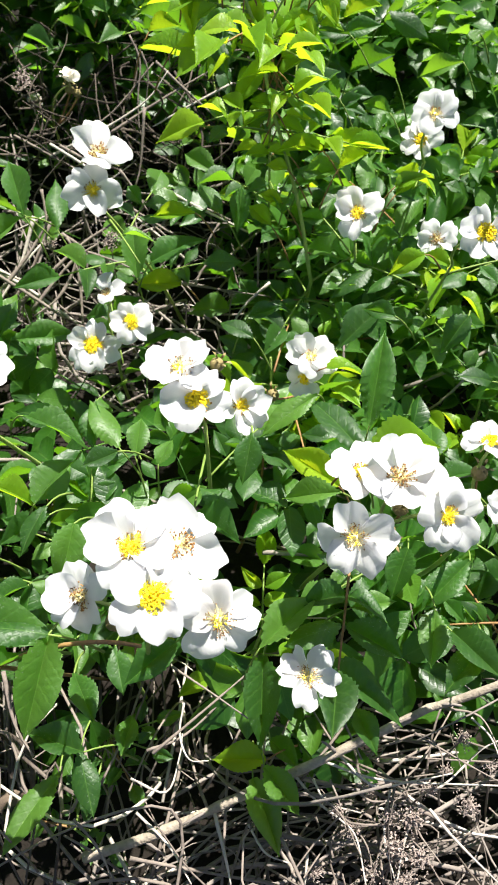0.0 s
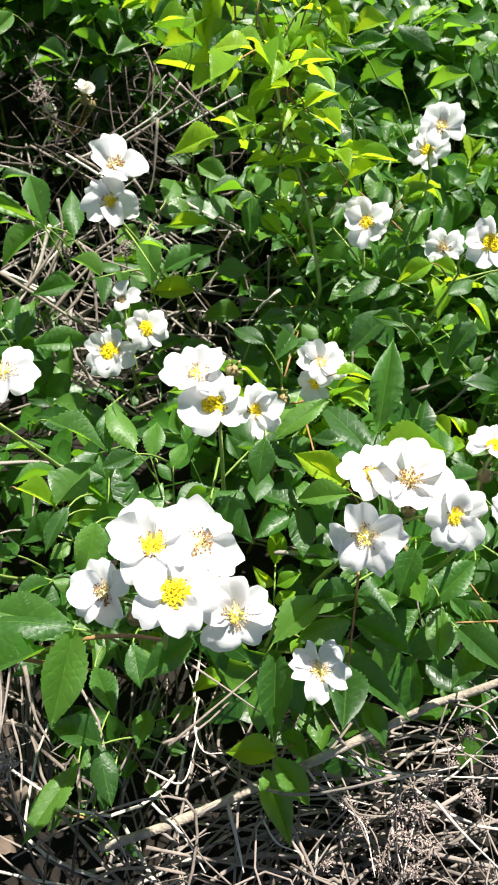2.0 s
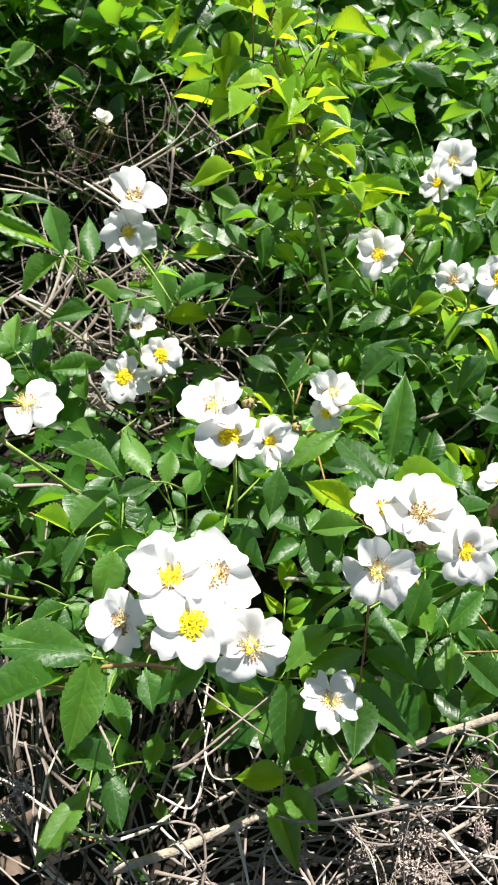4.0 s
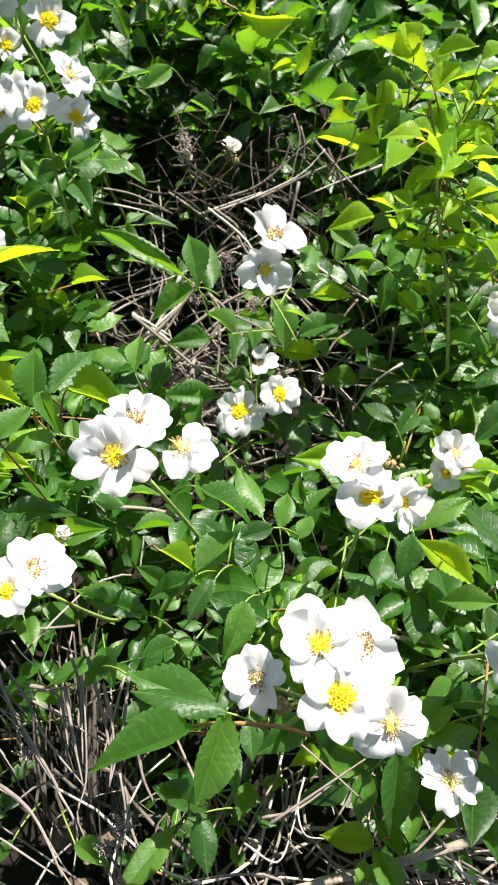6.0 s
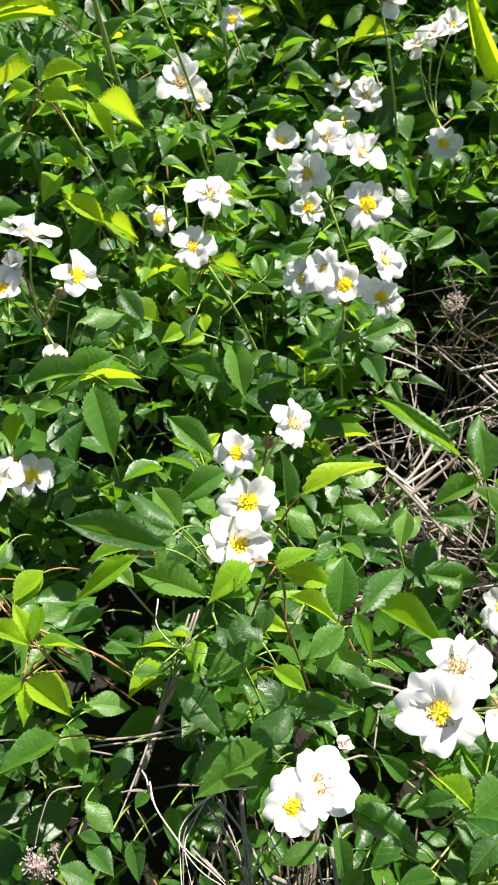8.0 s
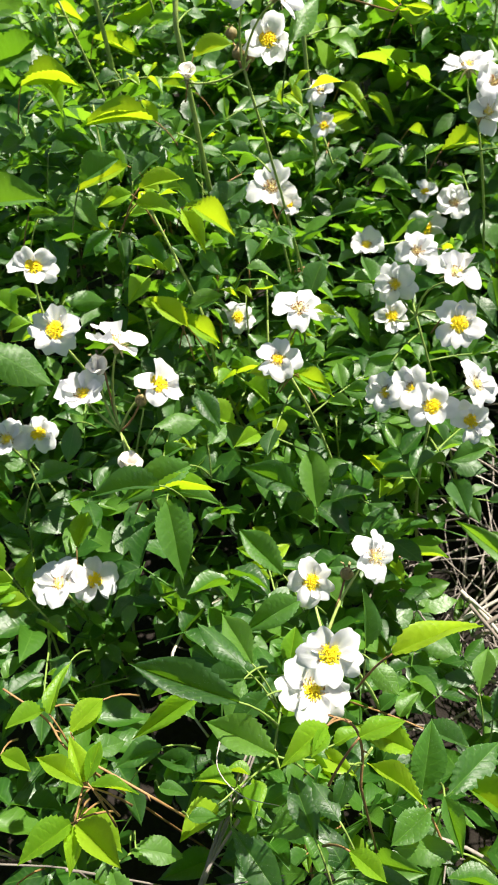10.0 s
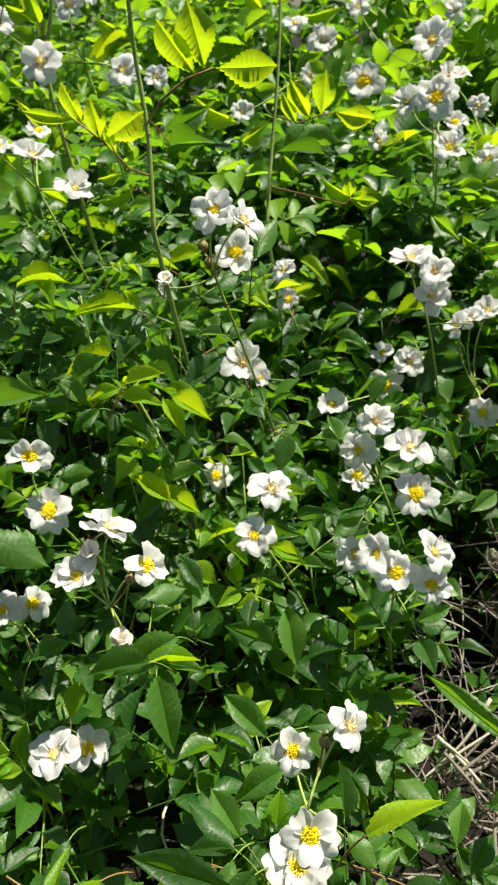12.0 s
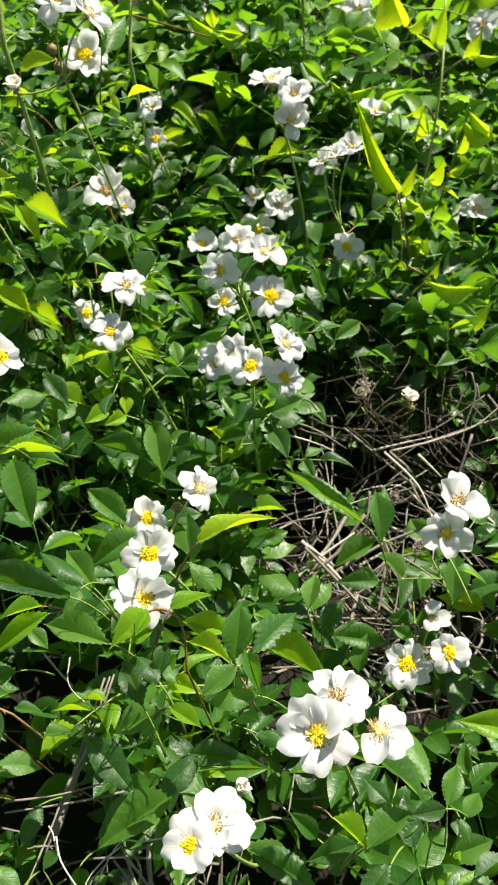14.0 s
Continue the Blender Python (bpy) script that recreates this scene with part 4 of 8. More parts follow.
twig_leaf(c, (0.002, 0.780, 0.520), (0.022, 0.807, 0.540), 0.0219, (-0.08, -0.55, 0.83), True)
twig_leaf(c, (0.031, 0.771, 0.445), (0.055, 0.787, 0.454), 0.0169, (-0.11, -0.39, 0.92), True)
twig_leaf(c, (0.023, 0.778, 0.411), (-0.003, 0.763, 0.404), 0.0173, (-0.06, -0.35, 0.93), True)
twig_leaf(c, (0.041, 0.747, 0.379), (0.018, 0.759, 0.381), 0.0146, (-0.09, -0.32, 0.94), True)
twig_leaf(c, (0.046, 0.746, 0.367), (0.072, 0.739, 0.368), 0.0151, (-0.12, -0.31, 0.94), False)

c = cane(0.137, 0.820, rise(0.820), "rose cane, two white flowers with golden stamens")
spray(c, (0.184, 0.636, 0.331), 0.002, -0.012)
bloom(c, 0.178, 0.551, 0.421, 0.0420, (-14, 42), "fresh")
bloom(c, 0.182, 0.694, 0.318, 0.0408, (-19, 48), "old")
twig_leaf(c, (0.148, 0.599, 0.369), (0.117, 0.591, 0.359), 0.0188, (-0.18, -0.45, 0.87), True)
twig_leaf(c, (0.164, 0.662, 0.325), (0.190, 0.644, 0.323), 0.0177, (-0.22, -0.45, 0.87), True)
twig_leaf(c, (0.123, 0.567, 0.330), (0.096, 0.581, 0.332), 0.0171, (-0.14, -0.41, 0.90), False)
twig_leaf(c, (0.177, 0.541, 0.350), (0.153, 0.518, 0.335), 0.0204, (-0.23, -0.37, 0.90), False)

c = cane(0.201, 0.982, rise(0.982), "rose cane, two white flowers with golden stamens")
spray(c, (0.184, 0.806, 0.337), 0.002, 0.015)
bloom(c, 0.184, 0.836, 0.344, 0.0462, (-17, 45), "fresh")
bloom(c, 0.175, 0.755, 0.412, 0.0456, (-27, 63), "open")
twig_leaf(c, (0.071, 0.799, 0.503), (0.081, 0.773, 0.485), 0.0186, (-0.09, -0.59, 0.80), True)
twig_leaf(c, (0.154, 0.944, 0.434), (0.194, 0.917, 0.421), 0.0235, (-0.19, -0.66, 0.73), False)
twig_leaf(c, (0.108, 0.871, 0.402), (0.154, 0.881, 0.419), 0.0235, (-0.14, -0.64, 0.76), False)
twig_leaf(c, (0.096, 0.889, 0.434), (0.141, 0.890, 0.443), 0.0216, (-0.13, -0.66, 0.74), False)
twig_leaf(c, (0.101, 0.841, 0.452), (0.069, 0.849, 0.455), 0.0185, (-0.09, -0.67, 0.74), False)
twig_leaf(c, (0.162, 0.905, 0.380), (0.126, 0.935, 0.398), 0.0236, (-0.15, -0.63, 0.76), False)
twig_leaf(c, (0.233, 0.906, 0.395), (0.186, 0.908, 0.383), 0.0228, (-0.23, -0.61, 0.76), False)
twig_leaf(c, (0.235, 0.870, 0.438), (0.208, 0.860, 0.420), 0.0190, (-0.26, -0.62, 0.74), False)
twig_leaf(c, (0.150, 0.850, 0.369), (0.121, 0.867, 0.377), 0.0194, (-0.15, -0.60, 0.79), False)
twig_leaf(c, (0.092, 0.816, 0.401), (0.067, 0.839, 0.417), 0.0210, (-0.08, -0.62, 0.78), False)
twig_leaf(c, (0.053, 0.809, 0.517), (0.095, 0.799, 0.519), 0.0242, (-0.16, -0.53, 0.83), True)
twig_leaf(c, (0.062, 0.809, 0.504), (0.079, 0.785, 0.492), 0.0178, (-0.15, -0.52, 0.84), True)
twig_leaf(c, (0.043, 0.817, 0.536), (0.069, 0.835, 0.550), 0.0194, (-0.14, -0.47, 0.87), True)

c = cane(0.095, 0.503, rise(0.503), "rose cane, two white flowers with golden stamens")
spray(c, (0.137, 0.331, 0.370), 0.018, -0.015)
bloom(c, 0.137, 0.342, 0.424, 0.0303, (-171, 77), "fresh")
bloom(c, 0.142, 0.314, 0.403, 0.0236, (32, 55), "open")
hip(c, 0.134, 0.339, 0.396, 0.013, (0, -10))
twig_leaf(c, (0.139, 0.336, 0.380), (0.121, 0.345, 0.377), 0.0114, (-0.22, -0.21, 0.95), False)
twig_leaf(c, (0.115, 0.373, 0.268), (0.099, 0.339, 0.253), 0.0227, (-0.16, -0.34, 0.93), False)
twig_leaf(c, (0.157, 0.358, 0.274), (0.118, 0.327, 0.258), 0.0246, (-0.20, -0.24, 0.95), False)
twig_leaf(c, (0.119, 0.304, 0.300), (0.112, 0.269, 0.289), 0.0209, (-0.19, -0.27, 0.95), False)
twig_leaf(c, (0.132, 0.298, 0.282), (0.158, 0.264, 0.285), 0.0240, (-0.21, -0.06, 0.98), False)
twig_leaf(c, (0.150, 0.287, 0.279), (0.122, 0.260, 0.272), 0.0221, (-0.19, -0.05, 0.98), False)

c = cane(-0.158, 0.600, rise(0.600), "rose cane, three white flowers with browning stamens")
spray(c, (-0.175, 0.370, 0.435), 0.001, 0.001)
bloom(c, -0.184, 0.343, 0.485, 0.0480, (6, 49), "mixed", lift=10)
bloom(c, -0.180, 0.377, 0.480, 0.0406, (44, 71), "old")
bloom(c, -0.151, 0.369, 0.468, 0.0406, (38, 74), "open", lift=14, missing=(0,1,), turn=0)
twig_leaf(c, (-0.154, 0.412, 0.381), (-0.109, 0.397, 0.372), 0.0227, (0.21, 0.02, 0.98), False)
twig_leaf(c, (-0.147, 0.370, 0.341), (-0.127, 0.402, 0.344), 0.0212, (0.24, -0.23, 0.94), False)
twig_leaf(c, (-0.156, 0.400, 0.283), (-0.189, 0.373, 0.287), 0.0201, (0.27, -0.18, 0.95), False)
twig_leaf(c, (-0.174, 0.374, 0.351), (-0.144, 0.364, 0.346), 0.0146, (0.22, 0.12, 0.97), True)
twig_leaf(c, (-0.245, 0.401, 0.467), (-0.225, 0.444, 0.482), 0.0202, (0.01, -0.33, 0.94), False)
twig_leaf(c, (-0.237, 0.414, 0.462), (-0.188, 0.401, 0.466), 0.0192, (-0.09, -0.08, 0.99), True)
twig_leaf(c, (-0.246, 0.395, 0.476), (-0.228, 0.371, 0.469), 0.0123, (0.02, -0.28, 0.96), False)
twig_leaf(c, (-0.232, 0.376, 0.461), (-0.264, 0.365, 0.460), 0.0190, (0.03, -0.25, 0.97), False)
twig_leaf(c, (-0.146, 0.364, 0.346), (-0.122, 0.397, 0.355), 0.0234, (-0.15, -0.18, 0.97), False)
twig_leaf(c, (-0.129, 0.344, 0.370), (-0.146, 0.317, 0.364), 0.0182, (-0.14, -0.13, 0.98), False)

c = cane(-0.285, 0.532, rise(0.532), "rose cane, two white flowers with golden stamens, one cream bud")
spray(c, (-0.249, 0.338, 0.337), 0.022, -0.014)
bloom(c, -0.255, 0.306, 0.386, 0.0363, (0, 50), "fresh", lift=30)
bloom(c, -0.246, 0.326, 0.383, 0.0488, (42, 65), "old")
bloom(c, -0.238, 0.362, 0.370, 0.0185, (90, 79), "bud")
twig_leaf(c, (-0.149, 0.247, 0.166), (-0.181, 0.194, 0.177), 0.0260, (0.22, 0.07, 0.97), False)
twig_leaf(c, (-0.296, 0.387, 0.510), (-0.276, 0.409, 0.515), 0.0143, (0.11, -0.33, 0.94), True)
twig_leaf(c, (-0.255, 0.388, 0.471), (-0.294, 0.403, 0.470), 0.0119, (-0.02, 0.02, 1.00), True)
twig_leaf(c, (-0.260, 0.410, 0.449), (-0.266, 0.442, 0.474), 0.0225, (0.14, -0.58, 0.80), False)
twig_leaf(c, (-0.251, 0.388, 0.469), (-0.265, 0.361, 0.463), 0.0174, (0.05, -0.26, 0.96), False)
twig_leaf(c, (-0.279, 0.380, 0.366), (-0.300, 0.347, 0.357), 0.0225, (0.14, -0.33, 0.93), False)
twig_leaf(c, (-0.287, 0.382, 0.364), (-0.241, 0.394, 0.364), 0.0223, (0.10, -0.37, 0.92), False)
twig_leaf(c, (-0.308, 0.372, 0.315), (-0.341, 0.322, 0.313), 0.0282, (0.11, -0.11, 0.99), False)
twig_leaf(c, (-0.292, 0.371, 0.291), (-0.298, 0.328, 0.287), 0.0244, (0.07, -0.10, 0.99), False)
twig_leaf(c, (-0.240, 0.371, 0.178), (-0.284, 0.347, 0.177), 0.0236, (0.01, -0.06, 1.00), False)
twig_leaf(c, (-0.237, 0.379, 0.184), (-0.221, 0.345, 0.182), 0.0211, (-0.03, -0.07, 1.00), False)
twig_leaf(c, (-0.176, 0.336, 0.326), (-0.231, 0.349, 0.324), 0.0242, (-0.05, -0.12, 0.99), False)
twig_leaf(c, (-0.171, 0.268, 0.374), (-0.109, 0.253, 0.382), 0.0265, (-0.14, -0.04, 0.99), False)
twig_leaf(c, (-0.455, 0.334, 0.307), (-0.425, 0.308, 0.290), 0.0242, (0.33, -0.21, 0.92), False)
twig_leaf(c, (-0.400, 0.258, 0.208), (-0.439, 0.261, 0.216), 0.0224, (0.19, 0.04, 0.98), True)
twig_leaf(c, (-0.425, 0.263, 0.150), (-0.455, 0.224, 0.159), 0.0235, (0.19, 0.07, 0.98), False)
twig_leaf(c, (-0.413, 0.271, 0.162), (-0.397, 0.234, 0.162), 0.0226, (0.16, 0.05, 0.99), False)
twig_leaf(c, (-0.410, 0.296, 0.058), (-0.392, 0.258, 0.048), 0.0242, (0.23, -0.15, 0.96), False)
twig_leaf(c, (-0.366, 0.310, 0.046), (-0.356, 0.268, 0.047), 0.0242, (0.09, 0.04, 1.00), True)
twig_leaf(c, (-0.364, 0.319, 0.052), (-0.333, 0.304, 0.050), 0.0193, (0.08, 0.02, 1.00), True)
twig_leaf(c, (-0.436, 0.309, 0.344), (-0.460, 0.270, 0.349), 0.0217, (0.22, -0.01, 0.98), True)
twig_leaf(c, (-0.488, 0.276, 0.356), (-0.459, 0.262, 0.349), 0.0185, (0.25, 0.01, 0.97), True)
twig_leaf(c, (-0.308, 0.357, 0.443), (-0.334, 0.382, 0.453), 0.0210, (0.15, -0.23, 0.96), False)
twig_leaf(c, (-0.299, 0.381, 0.481), (-0.297, 0.361, 0.471), 0.0126, (0.19, -0.44, 0.88), False)
twig_leaf(c, (-0.285, 0.353, 0.455), (-0.261, 0.348, 0.452), 0.0138, (0.08, -0.21, 0.97), True)
twig_leaf(c, (-0.294, 0.358, 0.471), (-0.316, 0.371, 0.478), 0.0148, (0.14, -0.25, 0.96), False)
twig_leaf(c, (-0.235, 0.353, 0.319), (-0.185, 0.348, 0.306), 0.0237, (0.25, -0.14, 0.96), False)
twig_leaf(c, (-0.160, 0.337, 0.286), (-0.183, 0.322, 0.291), 0.0156, (0.15, 0.09, 0.98), False)
twig_leaf(c, (-0.157, 0.338, 0.288), (-0.138, 0.334, 0.284), 0.0111, (0.15, -0.12, 0.98), False)
twig_leaf(c, (-0.209, 0.328, 0.271), (-0.222, 0.303, 0.272), 0.0158, (0.24, -0.08, 0.97), False)
twig_leaf(c, (-0.404, 0.345, 0.294), (-0.404, 0.313, 0.292), 0.0180, (0.18, -0.05, 0.98), False)
twig_leaf(c, (-0.419, 0.296, 0.282), (-0.389, 0.286, 0.277), 0.0179, (0.18, -0.00, 0.98), False)
twig_leaf(c, (-0.406, 0.272, 0.268), (-0.376, 0.261, 0.268), 0.0179, (0.08, 0.16, 0.98), False)
twig_leaf(c, (-0.418, 0.251, 0.270), (-0.388, 0.253, 0.267), 0.0169, (0.09, 0.17, 0.98), False)
twig_leaf(c, (-0.376, 0.289, 0.264), (-0.359, 0.265, 0.262), 0.0165, (0.13, 0.01, 0.99), False)
twig_leaf(c, (-0.413, 0.274, 0.277), (-0.394, 0.277, 0.273), 0.0110, (0.18, 0.01, 0.98), False)
twig_leaf(c, (-0.392, 0.286, 0.272), (-0.379, 0.278, 0.270), 0.0086, (0.15, 0.01, 0.99), False)
twig_leaf(c, (-0.381, 0.306, 0.279), (-0.377, 0.325, 0.279), 0.0109, (0.15, -0.03, 0.99), False)
twig_leaf(c, (-0.434, 0.306, 0.348), (-0.458, 0.267, 0.357), 0.0219, (0.16, 0.13, 0.98), False)
twig_leaf(c, (-0.360, 0.319, 0.269), (-0.340, 0.293, 0.266), 0.0157, (0.11, -0.02, 0.99), False)
twig_leaf(c, (-0.288, 0.249, 0.267), (-0.284, 0.216, 0.268), 0.0186, (0.16, 0.06, 0.98), True)
twig_leaf(c, (-0.287, 0.247, 0.274), (-0.301, 0.247, 0.275), 0.0079, (0.11, 0.18, 0.98), True)
twig_leaf(c, (-0.288, 0.250, 0.270), (-0.275, 0.240, 0.270), 0.0092, (0.10, 0.18, 0.98), True)
twig_leaf(c, (-0.292, 0.354, 0.349), (-0.324, 0.303, 0.351), 0.0280, (0.23, -0.12, 0.97), False)
twig_leaf(c, (-0.278, 0.337, 0.339), (-0.276, 0.308, 0.330), 0.0170, (0.24, -0.29, 0.93), False)
twig_leaf(c, (-0.317, 0.246, 0.265), (-0.321, 0.274, 0.266), 0.0158, (0.21, 0.01, 0.98), False)
twig_leaf(c, (-0.206, 0.207, 0.238), (-0.179, 0.197, 0.238), 0.0161, (0.05, 0.07, 1.00), False)
twig_leaf(c, (-0.257, 0.211, 0.209), (-0.266, 0.193, 0.211), 0.0113, (0.13, 0.09, 0.99), False)
twig_leaf(c, (-0.319, 0.286, 0.261), (-0.305, 0.275, 0.258), 0.0101, (0.20, -0.02, 0.98), False)

c = cane(-0.355, 0.692, rise(0.692), "rose cane, four white flowers with golden stamens")
spray(c, (-0.363, 0.509, 0.423), 0.023, 0.016)
bloom(c, -0.333, 0.435, 0.505, 0.0398, (25, 53), "fresh")
bloom(c, -0.391, 0.546, 0.438, 0.0385, (25, 45), "fresh")
bloom(c, -0.349, 0.450, 0.442, 0.0528, (26, 51), "mixed")
bloom(c, -0.348, 0.565, 0.468, 0.0431, (72, 43), "open")
hip(c, -0.367, 0.556, 0.444, 0.014, (0, -15))
twig_leaf(c, (-0.369, 0.382, 0.502), (-0.433, 0.364, 0.520), 0.0229, (0.33, -0.29, 0.90), False)
twig_leaf(c, (-0.391, 0.433, 0.458), (-0.436, 0.446, 0.476), 0.0182, (0.28, -0.30, 0.91), False)
twig_leaf(c, (-0.402, 0.462, 0.426), (-0.439, 0.484, 0.444), 0.0219, (0.26, -0.31, 0.91), False)
twig_leaf(c, (-0.441, 0.600, 0.374), (-0.495, 0.614, 0.396), 0.0282, (0.26, -0.37, 0.89), False)
twig_leaf(c, (-0.395, 0.531, 0.430), (-0.424, 0.491, 0.423), 0.0235, (0.24, -0.34, 0.91), False)
twig_leaf(c, (-0.385, 0.418, 0.471), (-0.383, 0.391, 0.456), 0.0173, (0.32, -0.45, 0.83), False)
twig_leaf(c, (-0.369, 0.419, 0.462), (-0.382, 0.389, 0.456), 0.0172, (0.23, -0.26, 0.94), False)
twig_leaf(c, (-0.421, 0.421, 0.430), (-0.448, 0.373, 0.427), 0.0148, (0.30, -0.21, 0.93), True)
twig_leaf(c, (-0.425, 0.421, 0.437), (-0.447, 0.398, 0.442), 0.0130, (0.15, 0.07, 0.99), True)
twig_leaf(c, (-0.343, 0.381, 0.466), (-0.392, 0.378, 0.477), 0.0236, (0.23, -0.25, 0.94), False)
twig_leaf(c, (-0.295, 0.435, 0.528), (-0.253, 0.480, 0.541), 0.0190, (0.05, -0.31, 0.95), True)
twig_leaf(c, (-0.328, 0.495, 0.448), (-0.340, 0.522, 0.478), 0.0132, (0.64, -0.43, 0.64), False)
twig_leaf(c, (-0.317, 0.469, 0.472), (-0.291, 0.457, 0.465), 0.0165, (0.11, -0.36, 0.93), False)
twig_leaf(c, (-0.272, 0.432, 0.448), (-0.312, 0.433, 0.453), 0.0181, (0.09, -0.31, 0.95), True)
twig_leaf(c, (-0.380, 0.383, 0.346), (-0.325, 0.360, 0.334), 0.0252, (0.15, -0.15, 0.98), False)
twig_leaf(c, (-0.323, 0.415, 0.359), (-0.355, 0.385, 0.358), 0.0246, (0.14, -0.19, 0.97), False)
twig_leaf(c, (-0.486, 0.342, 0.346), (-0.445, 0.339, 0.333), 0.0241, (0.29, -0.09, 0.95), True)
twig_leaf(c, (-0.446, 0.347, 0.317), (-0.412, 0.364, 0.310), 0.0216, (0.24, -0.10, 0.97), False)
twig_leaf(c, (-0.467, 0.320, 0.385), (-0.481, 0.283, 0.388), 0.0218, (0.27, -0.03, 0.96), True)
twig_leaf(c, (-0.464, 0.322, 0.383), (-0.425, 0.316, 0.374), 0.0218, (0.23, -0.06, 0.97), True)
twig_leaf(c, (-0.465, 0.320, 0.383), (-0.450, 0.297, 0.378), 0.0133, (0.25, -0.04, 0.97), True)
twig_leaf(c, (-0.461, 0.333, 0.415), (-0.499, 0.333, 0.426), 0.0148, (0.29, -0.09, 0.95), True)
twig_leaf(c, (-0.464, 0.336, 0.413), (-0.482, 0.353, 0.432), 0.0130, (0.67, -0.14, 0.73), True)
twig_leaf(c, (-0.460, 0.336, 0.417), (-0.468, 0.364, 0.422), 0.0111, (0.27, -0.11, 0.96), True)
twig_leaf(c, (-0.461, 0.336, 0.411), (-0.431, 0.353, 0.405), 0.0111, (0.11, 0.12, 0.99), True)
twig_leaf(c, (-0.507, 0.359, 0.431), (-0.514, 0.389, 0.451), 0.0142, (0.11, -0.53, 0.84), True)
twig_leaf(c, (-0.493, 0.361, 0.416), (-0.488, 0.394, 0.419), 0.0188, (0.30, -0.14, 0.94), True)
twig_leaf(c, (-0.512, 0.318, 0.437), (-0.491, 0.321, 0.430), 0.0125, (0.33, -0.07, 0.94), True)
twig_leaf(c, (-0.320, 0.401, 0.486), (-0.335, 0.369, 0.485), 0.0158, (0.07, -0.05, 1.00), True)
twig_leaf(c, (-0.320, 0.398, 0.486), (-0.320, 0.379, 0.485), 0.0107, (0.31, -0.07, 0.95), True)
twig_leaf(c, (-0.492, 0.395, 0.410), (-0.494, 0.363, 0.409), 0.0180, (0.28, -0.06, 0.96), True)
twig_leaf(c, (-0.446, 0.399, 0.377), (-0.468, 0.372, 0.382), 0.0197, (0.15, 0.07, 0.99), False)
twig_leaf(c, (-0.481, 0.361, 0.397), (-0.467, 0.388, 0.393), 0.0172, (0.17, 0.08, 0.98), False)
twig_leaf(c, (-0.460, 0.373, 0.355), (-0.438, 0.356, 0.348), 0.0161, (0.25, -0.11, 0.96), False)
twig_leaf(c, (-0.439, 0.381, 0.355), (-0.419, 0.391, 0.351), 0.0127, (0.23, -0.14, 0.96), False)
twig_leaf(c, (-0.415, 0.381, 0.333), (-0.395, 0.395, 0.331), 0.0137, (0.19, -0.13, 0.97), False)
twig_leaf(c, (-0.437, 0.344, 0.335), (-0.406, 0.359, 0.330), 0.0195, (0.15, 0.03, 0.99), False)
twig_leaf(c, (-0.464, 0.445, 0.376), (-0.439, 0.436, 0.367), 0.0157, (0.25, -0.20, 0.95), False)

c = cane(-0.388, 1.042, rise(1.042), "rose cane, five white flowers with golden stamens")
spray(c, (-0.365, 0.775, 0.457), -0.010, -0.020)
bloom(c, -0.356, 0.738, 0.501, 0.0476, (15, 40), "fresh")
bloom(c, -0.384, 0.768, 0.494, 0.0469, (-1, 45), "mixed")
bloom(c, -0.323, 0.750, 0.488, 0.0408, (26, 36), "fresh")
bloom(c, -0.326, 0.756, 0.523, 0.0448, (73, 46), "open")
bloom(c, -0.417, 0.795, 0.467, 0.0420, (-18, 36), "mixed")
twig_leaf(c, (-0.366, 0.826, 0.563), (-0.332, 0.830, 0.562), 0.0181, (0.11, -0.67, 0.73), True)
twig_leaf(c, (-0.302, 0.747, 0.468), (-0.330, 0.725, 0.456), 0.0210, (0.08, -0.55, 0.83), False)

c = cane(-0.373, 1.181, rise(1.181), "rose cane, five white flowers with golden stamens")
spray(c, (-0.424, 0.906, 0.502), 0.015, -0.023)
bloom(c, -0.360, 0.819, 0.546, 0.0491, (20, 36), "fresh")
bloom(c, -0.464, 0.949, 0.473, 0.0430, (18, 36), "fresh")
bloom(c, -0.375, 0.841, 0.586, 0.0533, (50, 77), "open")
bloom(c, -0.455, 0.920, 0.528, 0.0495, (18, 26), "mixed")
bloom(c, -0.439, 0.937, 0.561, 0.0456, (20, 52), "old")
twig_leaf(c, (-0.508, 0.908, 0.493), (-0.470, 0.896, 0.460), 0.0243, (0.35, -0.68, 0.65), False)

c = cane(-0.560, 1.469, rise(1.469), "rose cane, four white flowers with golden stamens")
spray(c, (-0.514, 1.212, 0.466), -0.007, 0.001)
bloom(c, -0.473, 1.241, 0.515, 0.0546, (11, 36), "old")
bloom(c, -0.503, 1.217, 0.481, 0.0562, (14, 30), "fresh")
bloom(c, -0.515, 1.234, 0.526, 0.0397, (-12, 65), "fresh")
bloom(c, -0.553, 1.101, 0.490, 0.0475, (17, 45), "mixed")
twig_leaf(c, (-0.571, 1.313, 0.589), (-0.542, 1.313, 0.584), 0.0165, (0.11, -0.67, 0.73), True)
twig_leaf(c, (-0.597, 1.242, 0.543), (-0.531, 1.253, 0.528), 0.0322, (0.26, -0.53, 0.80), False)
twig_leaf(c, (-0.584, 1.171, 0.504), (-0.549, 1.218, 0.506), 0.0196, (0.52, -0.42, 0.75), False)
twig_leaf(c, (-0.514, 1.299, 0.569), (-0.452, 1.324, 0.586), 0.0267, (0.01, -0.58, 0.82), True)
twig_leaf(c, (-0.550, 1.078, 0.484), (-0.520, 1.049, 0.452), 0.0247, (0.52, -0.35, 0.78), False)
